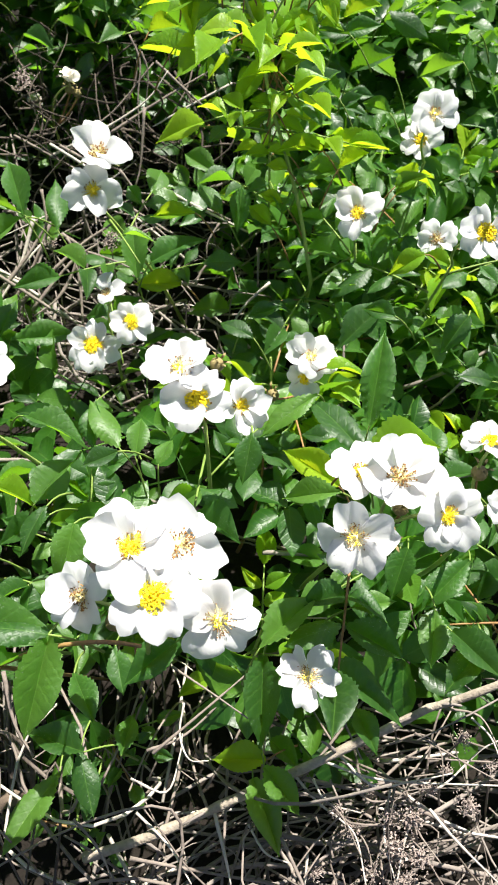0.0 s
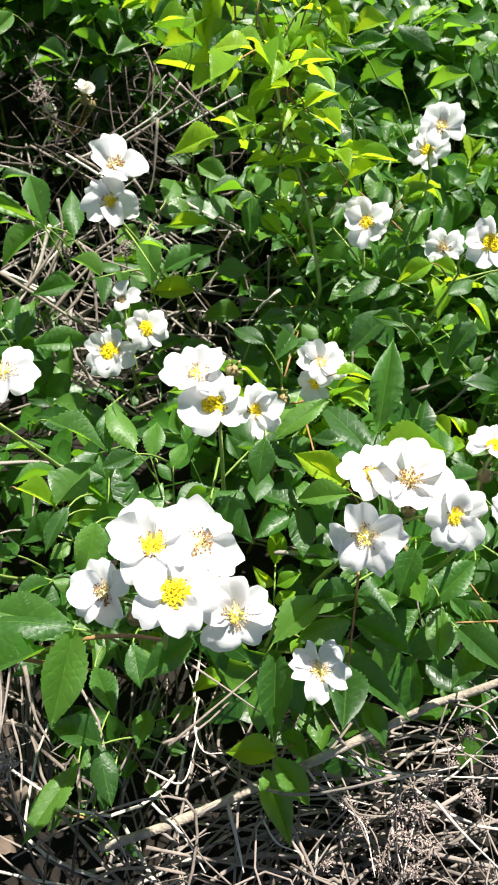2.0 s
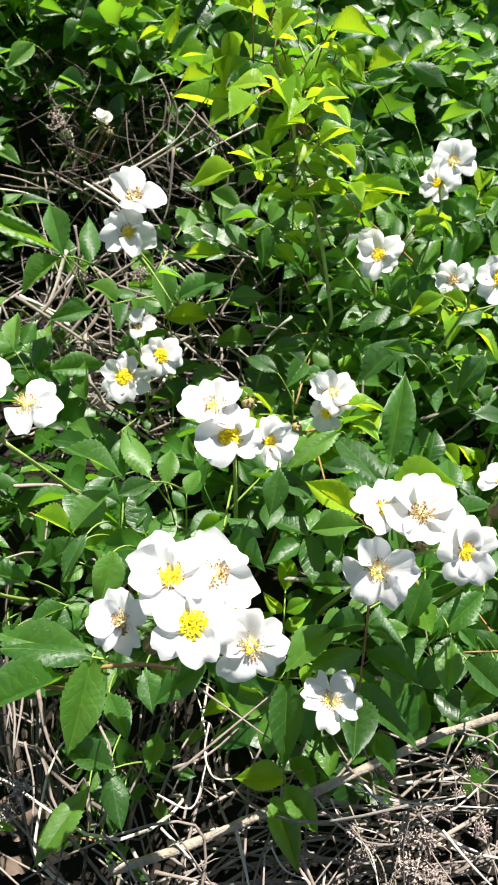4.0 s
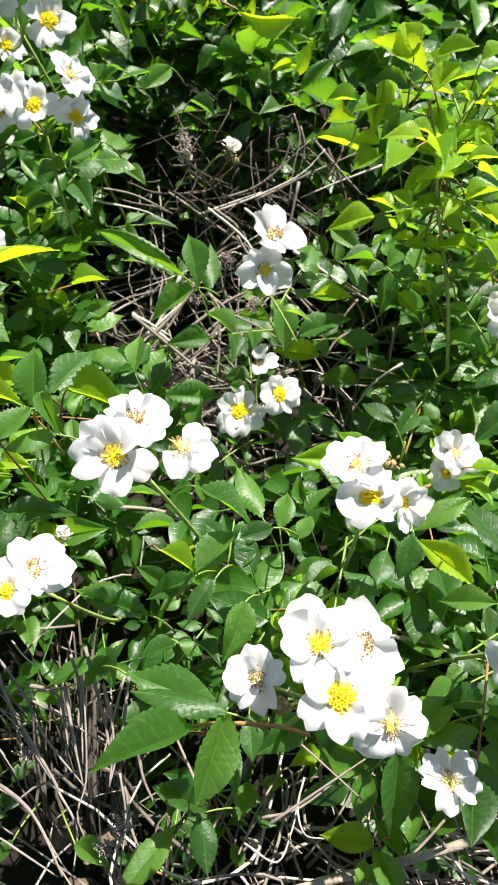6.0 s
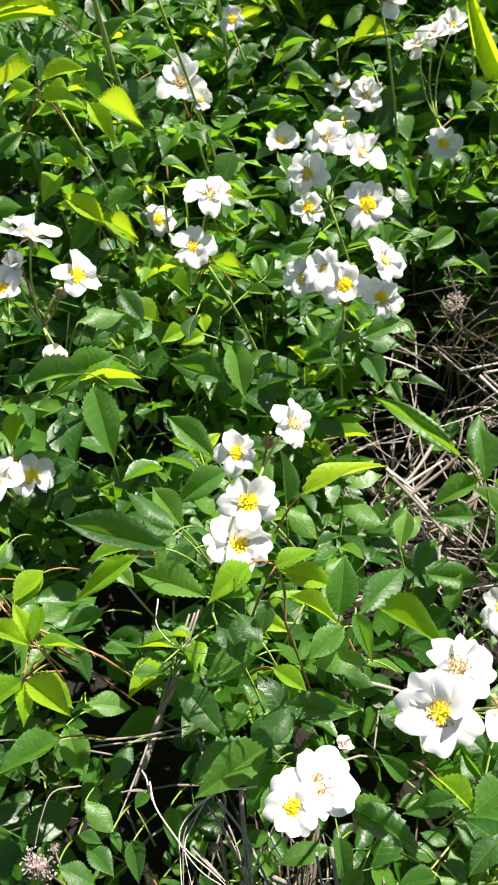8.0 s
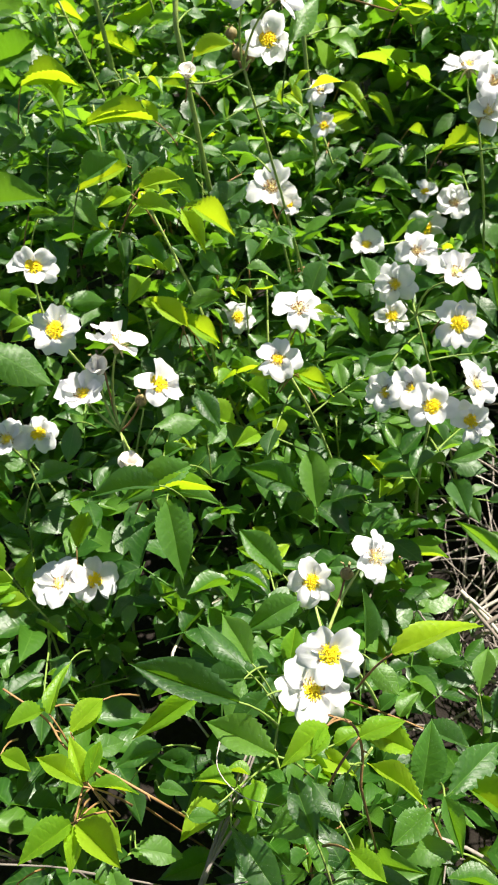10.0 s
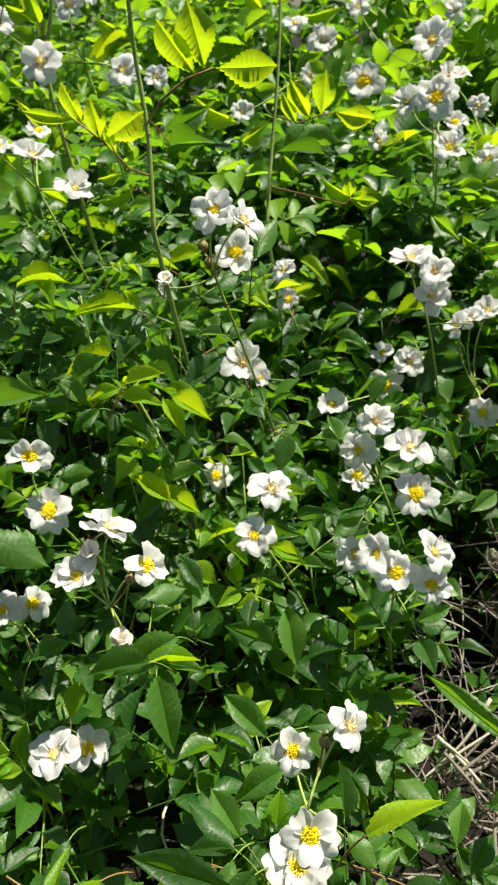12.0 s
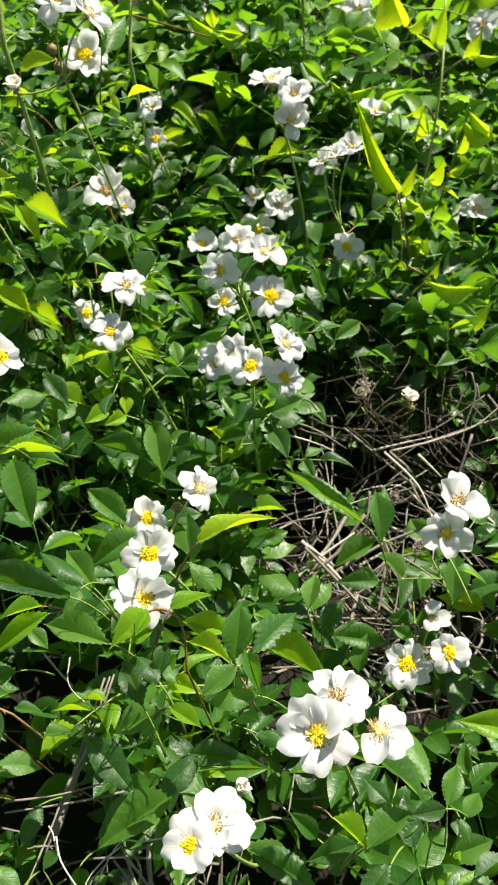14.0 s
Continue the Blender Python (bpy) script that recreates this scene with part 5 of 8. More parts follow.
twig_leaf(c, (-0.587, 1.291, 0.574), (-0.619, 1.244, 0.547), 0.0296, (0.38, -0.65, 0.66), False)

c = cane(-0.730, 1.179, rise(1.179), "rose cane, one white flower with golden stamens")
spray(c, (-0.676, 0.966, 0.382), 0.018, 0.010)
bloom(c, -0.670, 0.947, 0.427, 0.0452, (29, 48), "fresh")
twig_leaf(c, (-0.774, 0.883, 0.628), (-0.811, 0.829, 0.612), 0.0272, (0.47, -0.53, 0.70), True)
twig_leaf(c, (-0.768, 0.881, 0.612), (-0.763, 0.937, 0.630), 0.0277, (0.36, -0.31, 0.88), False)
twig_leaf(c, (-0.769, 0.940, 0.601), (-0.704, 0.931, 0.570), 0.0341, (0.39, -0.27, 0.88), False)
twig_leaf(c, (-0.712, 0.949, 0.555), (-0.700, 1.036, 0.568), 0.0417, (0.45, -0.20, 0.87), False)
twig_leaf(c, (-0.749, 0.897, 0.592), (-0.762, 0.902, 0.612), 0.0136, (0.60, -0.57, 0.56), False)
twig_leaf(c, (-0.764, 0.828, 0.572), (-0.790, 0.797, 0.547), 0.0224, (0.33, -0.74, 0.59), False)
twig_leaf(c, (-0.767, 0.843, 0.562), (-0.734, 0.812, 0.539), 0.0239, (0.48, -0.13, 0.87), False)
twig_leaf(c, (-0.754, 0.857, 0.552), (-0.691, 0.831, 0.539), 0.0283, (-0.01, -0.46, 0.89), False)
twig_leaf(c, (-0.705, 0.856, 0.553), (-0.678, 0.860, 0.543), 0.0163, (0.34, -0.69, 0.64), False)
twig_leaf(c, (-0.672, 0.860, 0.551), (-0.635, 0.847, 0.540), 0.0215, (0.10, -0.44, 0.89), False)

c = cane(-0.509, 0.966, rise(0.966), "rose cane, two white flowers with golden stamens")
spray(c, (-0.491, 0.714, 0.517), 0.026, 0.016)
bloom(c, -0.484, 0.722, 0.579, 0.0461, (34, 64), "old", lift=22)
bloom(c, -0.490, 0.690, 0.542, 0.0414, (25, 63), "mixed")
twig_leaf(c, (-0.482, 0.724, 0.367), (-0.548, 0.721, 0.387), 0.0324, (0.28, -0.44, 0.86), False)
twig_leaf(c, (-0.455, 0.713, 0.361), (-0.487, 0.765, 0.397), 0.0333, (0.23, -0.46, 0.86), False)
twig_leaf(c, (-0.611, 0.732, 0.529), (-0.654, 0.730, 0.555), 0.0229, (0.46, -0.50, 0.73), True)
twig_leaf(c, (-0.617, 0.740, 0.529), (-0.581, 0.746, 0.513), 0.0215, (0.42, -0.51, 0.75), True)
twig_leaf(c, (-0.474, 0.701, 0.526), (-0.444, 0.704, 0.518), 0.0175, (0.28, -0.54, 0.79), True)
twig_leaf(c, (-0.514, 0.813, 0.543), (-0.517, 0.856, 0.573), 0.0247, (0.22, -0.55, 0.80), False)
twig_leaf(c, (-0.533, 0.808, 0.539), (-0.558, 0.819, 0.554), 0.0175, (0.25, -0.53, 0.81), False)
twig_leaf(c, (-0.473, 0.726, 0.579), (-0.451, 0.732, 0.577), 0.0128, (0.19, -0.53, 0.83), True)
twig_leaf(c, (-0.481, 0.704, 0.521), (-0.439, 0.703, 0.512), 0.0215, (0.18, -0.47, 0.86), True)
twig_leaf(c, (-0.478, 0.701, 0.525), (-0.521, 0.688, 0.529), 0.0190, (0.23, -0.47, 0.86), True)
twig_leaf(c, (-0.610, 0.737, 0.452), (-0.568, 0.716, 0.427), 0.0250, (0.30, -0.41, 0.86), False)
twig_leaf(c, (-0.576, 0.701, 0.412), (-0.570, 0.734, 0.425), 0.0201, (0.28, -0.40, 0.87), False)

c = cane(-0.620, 1.280, rise(1.280), "rose cane, two white flowers with golden stamens")
spray(c, (-0.635, 0.995, 0.546), -0.012, 0.003)
bloom(c, -0.636, 0.981, 0.591, 0.0607, (26, 43), "old")
bloom(c, -0.615, 0.982, 0.575, 0.0310, (44, 36), "fresh")
twig_leaf(c, (-0.768, 0.933, 0.668), (-0.831, 0.880, 0.673), 0.0180, (0.29, -0.26, 0.92), True)
twig_leaf(c, (-0.616, 0.922, 0.550), (-0.587, 0.950, 0.562), 0.0224, (0.17, -0.54, 0.83), False)
twig_leaf(c, (-0.589, 0.958, 0.537), (-0.551, 0.942, 0.533), 0.0194, (-0.16, -0.61, 0.78), False)
twig_leaf(c, (-0.605, 0.853, 0.546), (-0.567, 0.869, 0.539), 0.0234, (0.29, -0.25, 0.92), False)
twig_leaf(c, (-0.735, 0.965, 0.597), (-0.778, 0.979, 0.619), 0.0236, (0.17, -0.66, 0.74), False)

c = cane(-0.603, 0.845, rise(0.845), "rose cane, three white flowers with golden stamens, one cream bud")
spray(c, (-0.603, 0.594, 0.490), 0.000, -0.023)
bloom(c, -0.567, 0.609, 0.541, 0.0444, (70, 45), "fresh")
bloom(c, -0.604, 0.608, 0.573, 0.0526, (117, 76), "open")
bloom(c, -0.623, 0.577, 0.534, 0.0451, (2, 71), "mixed")
bloom(c, -0.618, 0.594, 0.547, 0.0310, (52, 80), "bud")
bloom(c, -0.578, 0.568, 0.472, 0.0332, (84, 74), "bud")
hip(c, -0.625, 0.610, 0.546, 0.015, (-10, -20))
hip(c, -0.584, 0.603, 0.520, 0.015, (10, 25))
twig_leaf(c, (-0.533, 0.598, 0.472), (-0.569, 0.539, 0.466), 0.0297, (0.39, -0.33, 0.86), False)
twig_leaf(c, (-0.548, 0.561, 0.465), (-0.507, 0.598, 0.457), 0.0171, (0.20, -0.02, 0.98), True)
twig_leaf(c, (-0.541, 0.576, 0.448), (-0.511, 0.538, 0.420), 0.0263, (0.36, -0.35, 0.87), False)
twig_leaf(c, (-0.590, 0.651, 0.467), (-0.557, 0.669, 0.461), 0.0213, (0.39, -0.43, 0.81), False)
twig_leaf(c, (-0.560, 0.572, 0.459), (-0.531, 0.607, 0.464), 0.0215, (0.27, -0.34, 0.90), False)
twig_leaf(c, (-0.558, 0.578, 0.454), (-0.500, 0.596, 0.446), 0.0262, (0.25, -0.34, 0.91), False)
twig_leaf(c, (-0.532, 0.548, 0.486), (-0.576, 0.513, 0.489), 0.0265, (0.30, -0.31, 0.90), False)
twig_leaf(c, (-0.522, 0.543, 0.476), (-0.484, 0.502, 0.440), 0.0313, (0.31, -0.44, 0.84), False)
twig_leaf(c, (-0.593, 0.634, 0.473), (-0.561, 0.671, 0.475), 0.0230, (0.24, -0.24, 0.94), False)
twig_leaf(c, (-0.648, 0.587, 0.490), (-0.637, 0.556, 0.473), 0.0207, (0.41, -0.30, 0.86), False)

c = cane(-0.368, 1.534, rise(1.534), "rose cane, one white flower with golden stamens")
spray(c, (-0.371, 1.328, 0.368), -0.014, 0.004)
bloom(c, -0.369, 1.304, 0.410, 0.0502, (6, 41), "mixed")
twig_leaf(c, (-0.391, 1.309, 0.494), (-0.363, 1.336, 0.511), 0.0238, (0.14, -0.64, 0.76), False)
twig_leaf(c, (-0.409, 1.298, 0.537), (-0.460, 1.319, 0.551), 0.0267, (-0.25, -0.88, 0.41), False)

c = cane(-0.761, 0.961, rise(0.961), "rose cane, two white flowers with golden stamens")
spray(c, (-0.732, 0.665, 0.531), 0.010, 0.009)
bloom(c, -0.713, 0.653, 0.539, 0.0530, (45, 46), "fresh")
bloom(c, -0.730, 0.657, 0.600, 0.0457, (44, 41), "fresh")
twig_leaf(c, (-0.660, 0.736, 0.647), (-0.621, 0.756, 0.641), 0.0244, (0.38, -0.52, 0.76), True)
twig_leaf(c, (-0.666, 0.736, 0.655), (-0.688, 0.712, 0.651), 0.0172, (0.43, -0.50, 0.75), True)
twig_leaf(c, (-0.658, 0.739, 0.661), (-0.628, 0.770, 0.667), 0.0212, (0.39, -0.54, 0.75), True)
twig_leaf(c, (-0.637, 0.760, 0.512), (-0.684, 0.761, 0.533), 0.0242, (0.35, -0.46, 0.82), True)
twig_leaf(c, (-0.654, 0.787, 0.504), (-0.604, 0.782, 0.483), 0.0251, (0.31, -0.47, 0.83), True)
twig_leaf(c, (-0.646, 0.771, 0.511), (-0.659, 0.729, 0.494), 0.0222, (0.34, -0.44, 0.83), False)
twig_leaf(c, (-0.643, 0.787, 0.517), (-0.616, 0.820, 0.527), 0.0236, (0.31, -0.49, 0.81), False)
twig_leaf(c, (-0.728, 0.564, 0.568), (-0.659, 0.582, 0.538), 0.0364, (0.44, -0.34, 0.83), False)
twig_leaf(c, (-0.779, 0.651, 0.653), (-0.737, 0.702, 0.655), 0.0311, (0.50, -0.44, 0.74), False)
twig_leaf(c, (-0.709, 0.715, 0.664), (-0.691, 0.758, 0.683), 0.0237, (0.45, -0.51, 0.73), False)
twig_leaf(c, (-0.825, 0.819, 0.607), (-0.779, 0.836, 0.579), 0.0265, (0.54, -0.13, 0.83), False)
twig_leaf(c, (-0.829, 0.781, 0.592), (-0.790, 0.834, 0.572), 0.0190, (0.67, -0.22, 0.71), False)
twig_leaf(c, (-0.845, 0.784, 0.592), (-0.826, 0.814, 0.592), 0.0159, (0.68, -0.44, 0.58), True)
twig_leaf(c, (-0.834, 0.795, 0.572), (-0.795, 0.775, 0.533), 0.0276, (0.63, -0.23, 0.74), False)
twig_leaf(c, (-0.783, 0.750, 0.515), (-0.753, 0.792, 0.503), 0.0249, (0.75, -0.40, 0.53), False)
twig_leaf(c, (-0.884, 0.739, 0.562), (-0.847, 0.765, 0.540), 0.0236, (0.67, -0.51, 0.54), False)
twig_leaf(c, (-0.839, 0.808, 0.609), (-0.825, 0.807, 0.597), 0.0103, (0.41, -0.72, 0.55), False)

c = cane(-0.685, 0.681, rise(0.681), "rose cane, two white flowers with golden stamens")
spray(c, (-0.630, 0.529, 0.306), -0.015, 0.001)
bloom(c, -0.612, 0.535, 0.348, 0.0445, (69, 53), "fresh")
bloom(c, -0.635, 0.514, 0.350, 0.0539, (16, 74), "open")
twig_leaf(c, (-0.672, 0.533, 0.407), (-0.629, 0.532, 0.391), 0.0216, (0.34, -0.25, 0.91), False)
twig_leaf(c, (-0.631, 0.540, 0.380), (-0.642, 0.576, 0.395), 0.0227, (0.32, -0.27, 0.91), True)
twig_leaf(c, (-0.512, 0.360, 0.430), (-0.525, 0.336, 0.435), 0.0152, (0.18, 0.13, 0.98), True)
twig_leaf(c, (-0.654, 0.527, 0.460), (-0.634, 0.566, 0.463), 0.0246, (0.40, -0.27, 0.88), False)
twig_leaf(c, (-0.538, 0.417, 0.404), (-0.537, 0.391, 0.399), 0.0148, (0.37, -0.15, 0.92), False)

c = cane(-0.763, 0.804, rise(0.804), "rose cane, two white flowers with golden stamens")
spray(c, (-0.762, 0.625, 0.379), -0.015, -0.025)
bloom(c, -0.765, 0.606, 0.421, 0.0478, (52, 53), "mixed")
bloom(c, -0.742, 0.629, 0.420, 0.0437, (49, 53), "fresh")

c = cane(-0.639, 1.275, rise(1.275), "rose cane, three white flowers with golden stamens, one cream bud")
spray(c, (-0.612, 0.867, 0.745), 0.007, 0.009)
bloom(c, -0.595, 0.886, 0.767, 0.0496, (26, 36), "fresh")
bloom(c, -0.593, 0.838, 0.822, 0.0501, (13, 42), "mixed")
bloom(c, -0.568, 0.852, 0.810, 0.0461, (78, 43), "open")
bloom(c, -0.665, 0.848, 0.735, 0.0290, (16, 66), "bud")
hip(c, -0.623, 0.877, 0.750, 0.017, (5, -12))
hip(c, -0.634, 0.887, 0.766, 0.016, (-5, -18))
hip(c, -0.612, 0.880, 0.748, 0.015, (8, 10))
twig_leaf(c, (-0.682, 0.853, 0.603), (-0.627, 0.873, 0.584), 0.0277, (0.45, -0.59, 0.67), True)
twig_leaf(c, (-0.621, 0.770, 0.638), (-0.575, 0.772, 0.620), 0.0232, (0.33, -0.54, 0.77), True)
twig_leaf(c, (-0.631, 0.767, 0.636), (-0.595, 0.750, 0.608), 0.0214, (0.35, -0.53, 0.78), True)
twig_leaf(c, (-0.556, 0.850, 0.772), (-0.546, 0.893, 0.814), 0.0216, (0.30, -0.70, 0.64), False)
twig_leaf(c, (-0.686, 0.897, 0.746), (-0.655, 0.927, 0.758), 0.0241, (0.39, -0.65, 0.66), True)

c = cane(-0.701, 1.550, rise(1.550), "rose cane, two white flowers with golden stamens")
spray(c, (-0.659, 1.194, 0.600), 0.026, -0.006)
bloom(c, -0.661, 1.187, 0.658, 0.0439, (-21, 57), "open")
bloom(c, -0.652, 1.176, 0.617, 0.0359, (35, 32), "fresh")
twig_leaf(c, (-0.857, 1.181, 0.643), (-0.908, 1.161, 0.661), 0.0246, (0.42, -0.36, 0.83), True)
twig_leaf(c, (-0.797, 1.076, 0.599), (-0.769, 1.102, 0.633), 0.0240, (0.09, -0.83, 0.55), False)
twig_leaf(c, (-0.752, 1.068, 0.595), (-0.776, 1.049, 0.611), 0.0193, (0.69, -0.36, 0.62), False)
twig_leaf(c, (-0.765, 1.175, 0.594), (-0.727, 1.165, 0.556), 0.0257, (0.46, -0.63, 0.62), False)
twig_leaf(c, (-0.755, 1.233, 0.581), (-0.730, 1.271, 0.623), 0.0291, (0.46, -0.78, 0.42), False)
twig_leaf(c, (-0.734, 1.232, 0.578), (-0.674, 1.226, 0.568), 0.0224, (0.02, -0.75, 0.66), False)
twig_leaf(c, (-0.695, 1.272, 0.586), (-0.654, 1.307, 0.607), 0.0210, (0.40, -0.76, 0.50), True)
twig_leaf(c, (-0.758, 1.213, 0.583), (-0.705, 1.240, 0.583), 0.0164, (0.16, -0.33, 0.93), True)
twig_leaf(c, (-0.725, 1.175, 0.542), (-0.674, 1.204, 0.569), 0.0304, (-0.14, -0.55, 0.82), False)
twig_leaf(c, (-0.694, 1.341, 0.633), (-0.629, 1.309, 0.614), 0.0298, (-0.00, -0.50, 0.87), True)
twig_leaf(c, (-0.640, 1.321, 0.630), (-0.586, 1.331, 0.589), 0.0270, (0.56, -0.55, 0.61), True)
twig_leaf(c, (-0.631, 1.153, 0.500), (-0.568, 1.205, 0.516), 0.0254, (0.22, -0.52, 0.83), False)
twig_leaf(c, (-0.654, 1.258, 0.567), (-0.660, 1.174, 0.528), 0.0436, (0.35, -0.42, 0.84), False)

c = cane(-0.469, 1.396, rise(1.396), "rose cane, three white flowers with browning stamens")
spray(c, (-0.427, 1.098, 0.659), 0.029, 0.015)
bloom(c, -0.446, 1.091, 0.718, 0.0586, (-26, 72), "open")
bloom(c, -0.414, 1.081, 0.676, 0.0522, (9, 39), "open")
bloom(c, -0.415, 1.090, 0.705, 0.0508, (32, 48), "old")

c = cane(-0.402, 1.475, rise(1.475), "rose cane, four white flowers with golden and browning stamens")
spray(c, (-0.361, 1.189, 0.510), -0.014, -0.007)
bloom(c, -0.384, 1.217, 0.603, 0.0470, (-21, 52), "old")
bloom(c, -0.399, 1.203, 0.597, 0.0420, (-40, 40), "open")
bloom(c, -0.364, 1.238, 0.613, 0.0430, (18, 48), "open")
bloom(c, -0.341, 1.136, 0.496, 0.0485, (3, 45), "fresh")
twig_leaf(c, (-0.429, 1.131, 0.440), (-0.410, 1.156, 0.470), 0.0243, (0.19, -0.81, 0.56), False)
twig_leaf(c, (-0.315, 1.163, 0.429), (-0.273, 1.150, 0.423), 0.0248, (-0.16, -0.81, 0.56), False)
twig_leaf(c, (-0.389, 1.144, 0.457), (-0.368, 1.122, 0.424), 0.0251, (0.22, -0.74, 0.63), False)
twig_leaf(c, (-0.338, 1.094, 0.429), (-0.366, 1.116, 0.444), 0.0216, (-0.23, -0.72, 0.65), False)

c = cane(-0.671, 1.962, rise(1.962), "rose cane, two white flowers with golden stamens")
spray(c, (-0.647, 1.583, 0.808), 0.026, 0.015)
bloom(c, -0.657, 1.542, 0.893, 0.0742, (16, 29), "fresh")
bloom(c, -0.636, 1.589, 0.791, 0.0429, (-13, 39), "open")
twig_leaf(c, (-0.750, 1.511, 0.825), (-0.773, 1.450, 0.783), 0.0364, (0.26, -0.62, 0.74), False)
twig_leaf(c, (-0.754, 1.503, 0.824), (-0.691, 1.531, 0.797), 0.0348, (0.48, -0.84, 0.26), False)
twig_leaf(c, (-0.704, 1.476, 0.783), (-0.770, 1.434, 0.796), 0.0299, (0.49, -0.58, 0.65), False)
twig_leaf(c, (-0.631, 1.444, 0.725), (-0.579, 1.432, 0.714), 0.0256, (0.03, -0.61, 0.79), True)

c = cane(-0.490, 1.779, rise(1.779), "rose cane, five white flowers with golden stamens")
spray(c, (-0.489, 1.393, 0.829), -0.015, -0.010)
bloom(c, -0.459, 1.225, 0.896, 0.0589, (8, 42), "fresh")
bloom(c, -0.456, 1.322, 0.821, 0.0559, (9, 32), "mixed")
bloom(c, -0.544, 1.415, 0.872, 0.0552, (-21, 40), "open")
bloom(c, -0.489, 1.460, 0.905, 0.0564, (37, 68), "open")
bloom(c, -0.482, 1.475, 0.837, 0.0425, (44, 37), "fresh")
twig_leaf(c, (-0.607, 1.340, 0.741), (-0.649, 1.310, 0.768), 0.0264, (0.30, -0.84, -0.46), True)
twig_leaf(c, (-0.603, 1.320, 0.743), (-0.554, 1.338, 0.739), 0.0246, (0.28, -0.85, -0.46), True)
twig_leaf(c, (-0.499, 1.436, 0.699), (-0.445, 1.422, 0.664), 0.0310, (-0.03, -0.94, 0.33), False)
twig_leaf(c, (-0.538, 1.414, 0.706), (-0.501, 1.408, 0.675), 0.0229, (0.47, -0.60, 0.65), False)

c = cane(-0.477, 1.828, rise(1.828), "rose cane, one white flower with browning stamens")
spray(c, (-0.516, 1.439, 0.916), -0.017, 0.001)
bloom(c, -0.513, 1.415, 0.957, 0.0688, (9, 39), "open")

c = cane(-0.860, 1.372, rise(1.372), "rose cane, four white flowers with golden stamens")
spray(c, (-0.901, 0.941, 0.810), -0.003, -0.012)
bloom(c, -0.864, 0.966, 0.808, 0.0515, (73, 48), "open")
bloom(c, -0.868, 0.901, 0.857, 0.0515, (58, 67), "open")
bloom(c, -0.899, 0.876, 0.870, 0.0447, (62, 66), "fresh")
bloom(c, -0.939, 1.004, 0.872, 0.0364, (51, 59), "fresh")
twig_leaf(c, (-0.771, 1.012, 0.889), (-0.826, 0.999, 0.862), 0.0294, (0.42, -0.76, -0.49), True)
twig_leaf(c, (-0.836, 0.995, 0.900), (-0.834, 0.975, 0.931), 0.0207, (0.43, -0.74, -0.51), True)
twig_leaf(c, (-0.875, 0.952, 0.893), (-0.903, 0.924, 0.909), 0.0239, (0.47, -0.73, -0.50), True)
twig_leaf(c, (-0.877, 0.843, 0.713), (-0.838, 0.902, 0.713), 0.0147, (0.34, -0.24, 0.91), True)
twig_leaf(c, (-0.871, 0.879, 0.715), (-0.834, 0.855, 0.692), 0.0227, (0.34, -0.33, 0.88), True)
twig_leaf(c, (-0.800, 0.960, 0.681), (-0.782, 0.965, 0.655), 0.0170, (0.76, -0.50, 0.41), True)
twig_leaf(c, (-0.796, 0.890, 0.642), (-0.775, 0.869, 0.620), 0.0207, (0.29, -0.53, 0.80), True)
twig_leaf(c, (-0.849, 0.850, 0.684), (-0.832, 0.852, 0.666), 0.0139, (0.68, -0.44, 0.58), False)
twig_leaf(c, (-0.835, 0.822, 0.651), (-0.827, 0.859, 0.651), 0.0208, (0.57, -0.13, 0.81), False)
twig_leaf(c, (-0.864, 0.801, 0.612), (-0.839, 0.798, 0.601), 0.0154, (0.36, -0.22, 0.91), False)

c = cane(-0.996, 1.658, rise(1.658), "rose cane, six white flowers with browning stamens")
spray(c, (-0.986, 1.193, 0.945), -0.019, -0.004)
bloom(c, -0.898, 0.979, 0.956, 0.0544, (40, 27), "open")
bloom(c, -1.129, 1.181, 1.001, 0.0461, (43, 26), "open")
bloom(c, -1.012, 1.207, 1.023, 0.0463, (38, 25), "open")
bloom(c, -0.983, 1.227, 1.034, 0.0445, (40, 46), "open")
bloom(c, -0.925, 1.204, 0.933, 0.0531, (14, 31), "open")
bloom(c, -0.910, 1.271, 0.920, 0.0400, (32, 29), "open")
twig_leaf(c, (-0.986, 1.033, 1.021), (-0.966, 1.061, 1.000), 0.0226, (0.45, -0.70, -0.54), True)
twig_leaf(c, (-0.966, 1.073, 1.000), (-0.960, 1.041, 1.046), 0.0265, (0.45, -0.71, -0.55), True)
twig_leaf(c, (-1.373, 1.493, 0.689), (-1.464, 1.430, 0.674), 0.0492, (0.34, -0.64, 0.69), False, 5)
twig_leaf(c, (-1.220, 1.292, 0.705), (-1.183, 1.268, 0.666), 0.0277, (0.41, -0.56, 0.72), False)
twig_leaf(c, (-0.985, 1.417, 0.821), (-0.924, 1.474, 0.858), 0.0429, (0.58, -0.78, 0.24), False)
twig_leaf(c, (-0.971, 1.391, 0.790), (-0.881, 1.407, 0.816), 0.0375, (-0.10, -0.66, 0.74), False)
twig_leaf(c, (-1.007, 1.325, 0.743), (-1.079, 1.303, 0.710), 0.0309, (0.44, -0.77, -0.46), True)
twig_leaf(c, (-1.089, 1.334, 0.749), (-1.048, 1.355, 0.753), 0.0217, (0.44, -0.76, -0.47), True)
twig_leaf(c, (-1.217, 1.328, 0.723), (-1.167, 1.339, 0.702), 0.0241, (0.36, -0.80, 0.48), True)
twig_leaf(c, (-0.974, 1.332, 0.715), (-0.998, 1.266, 0.705), 0.0273, (0.77, -0.35, 0.53), False)
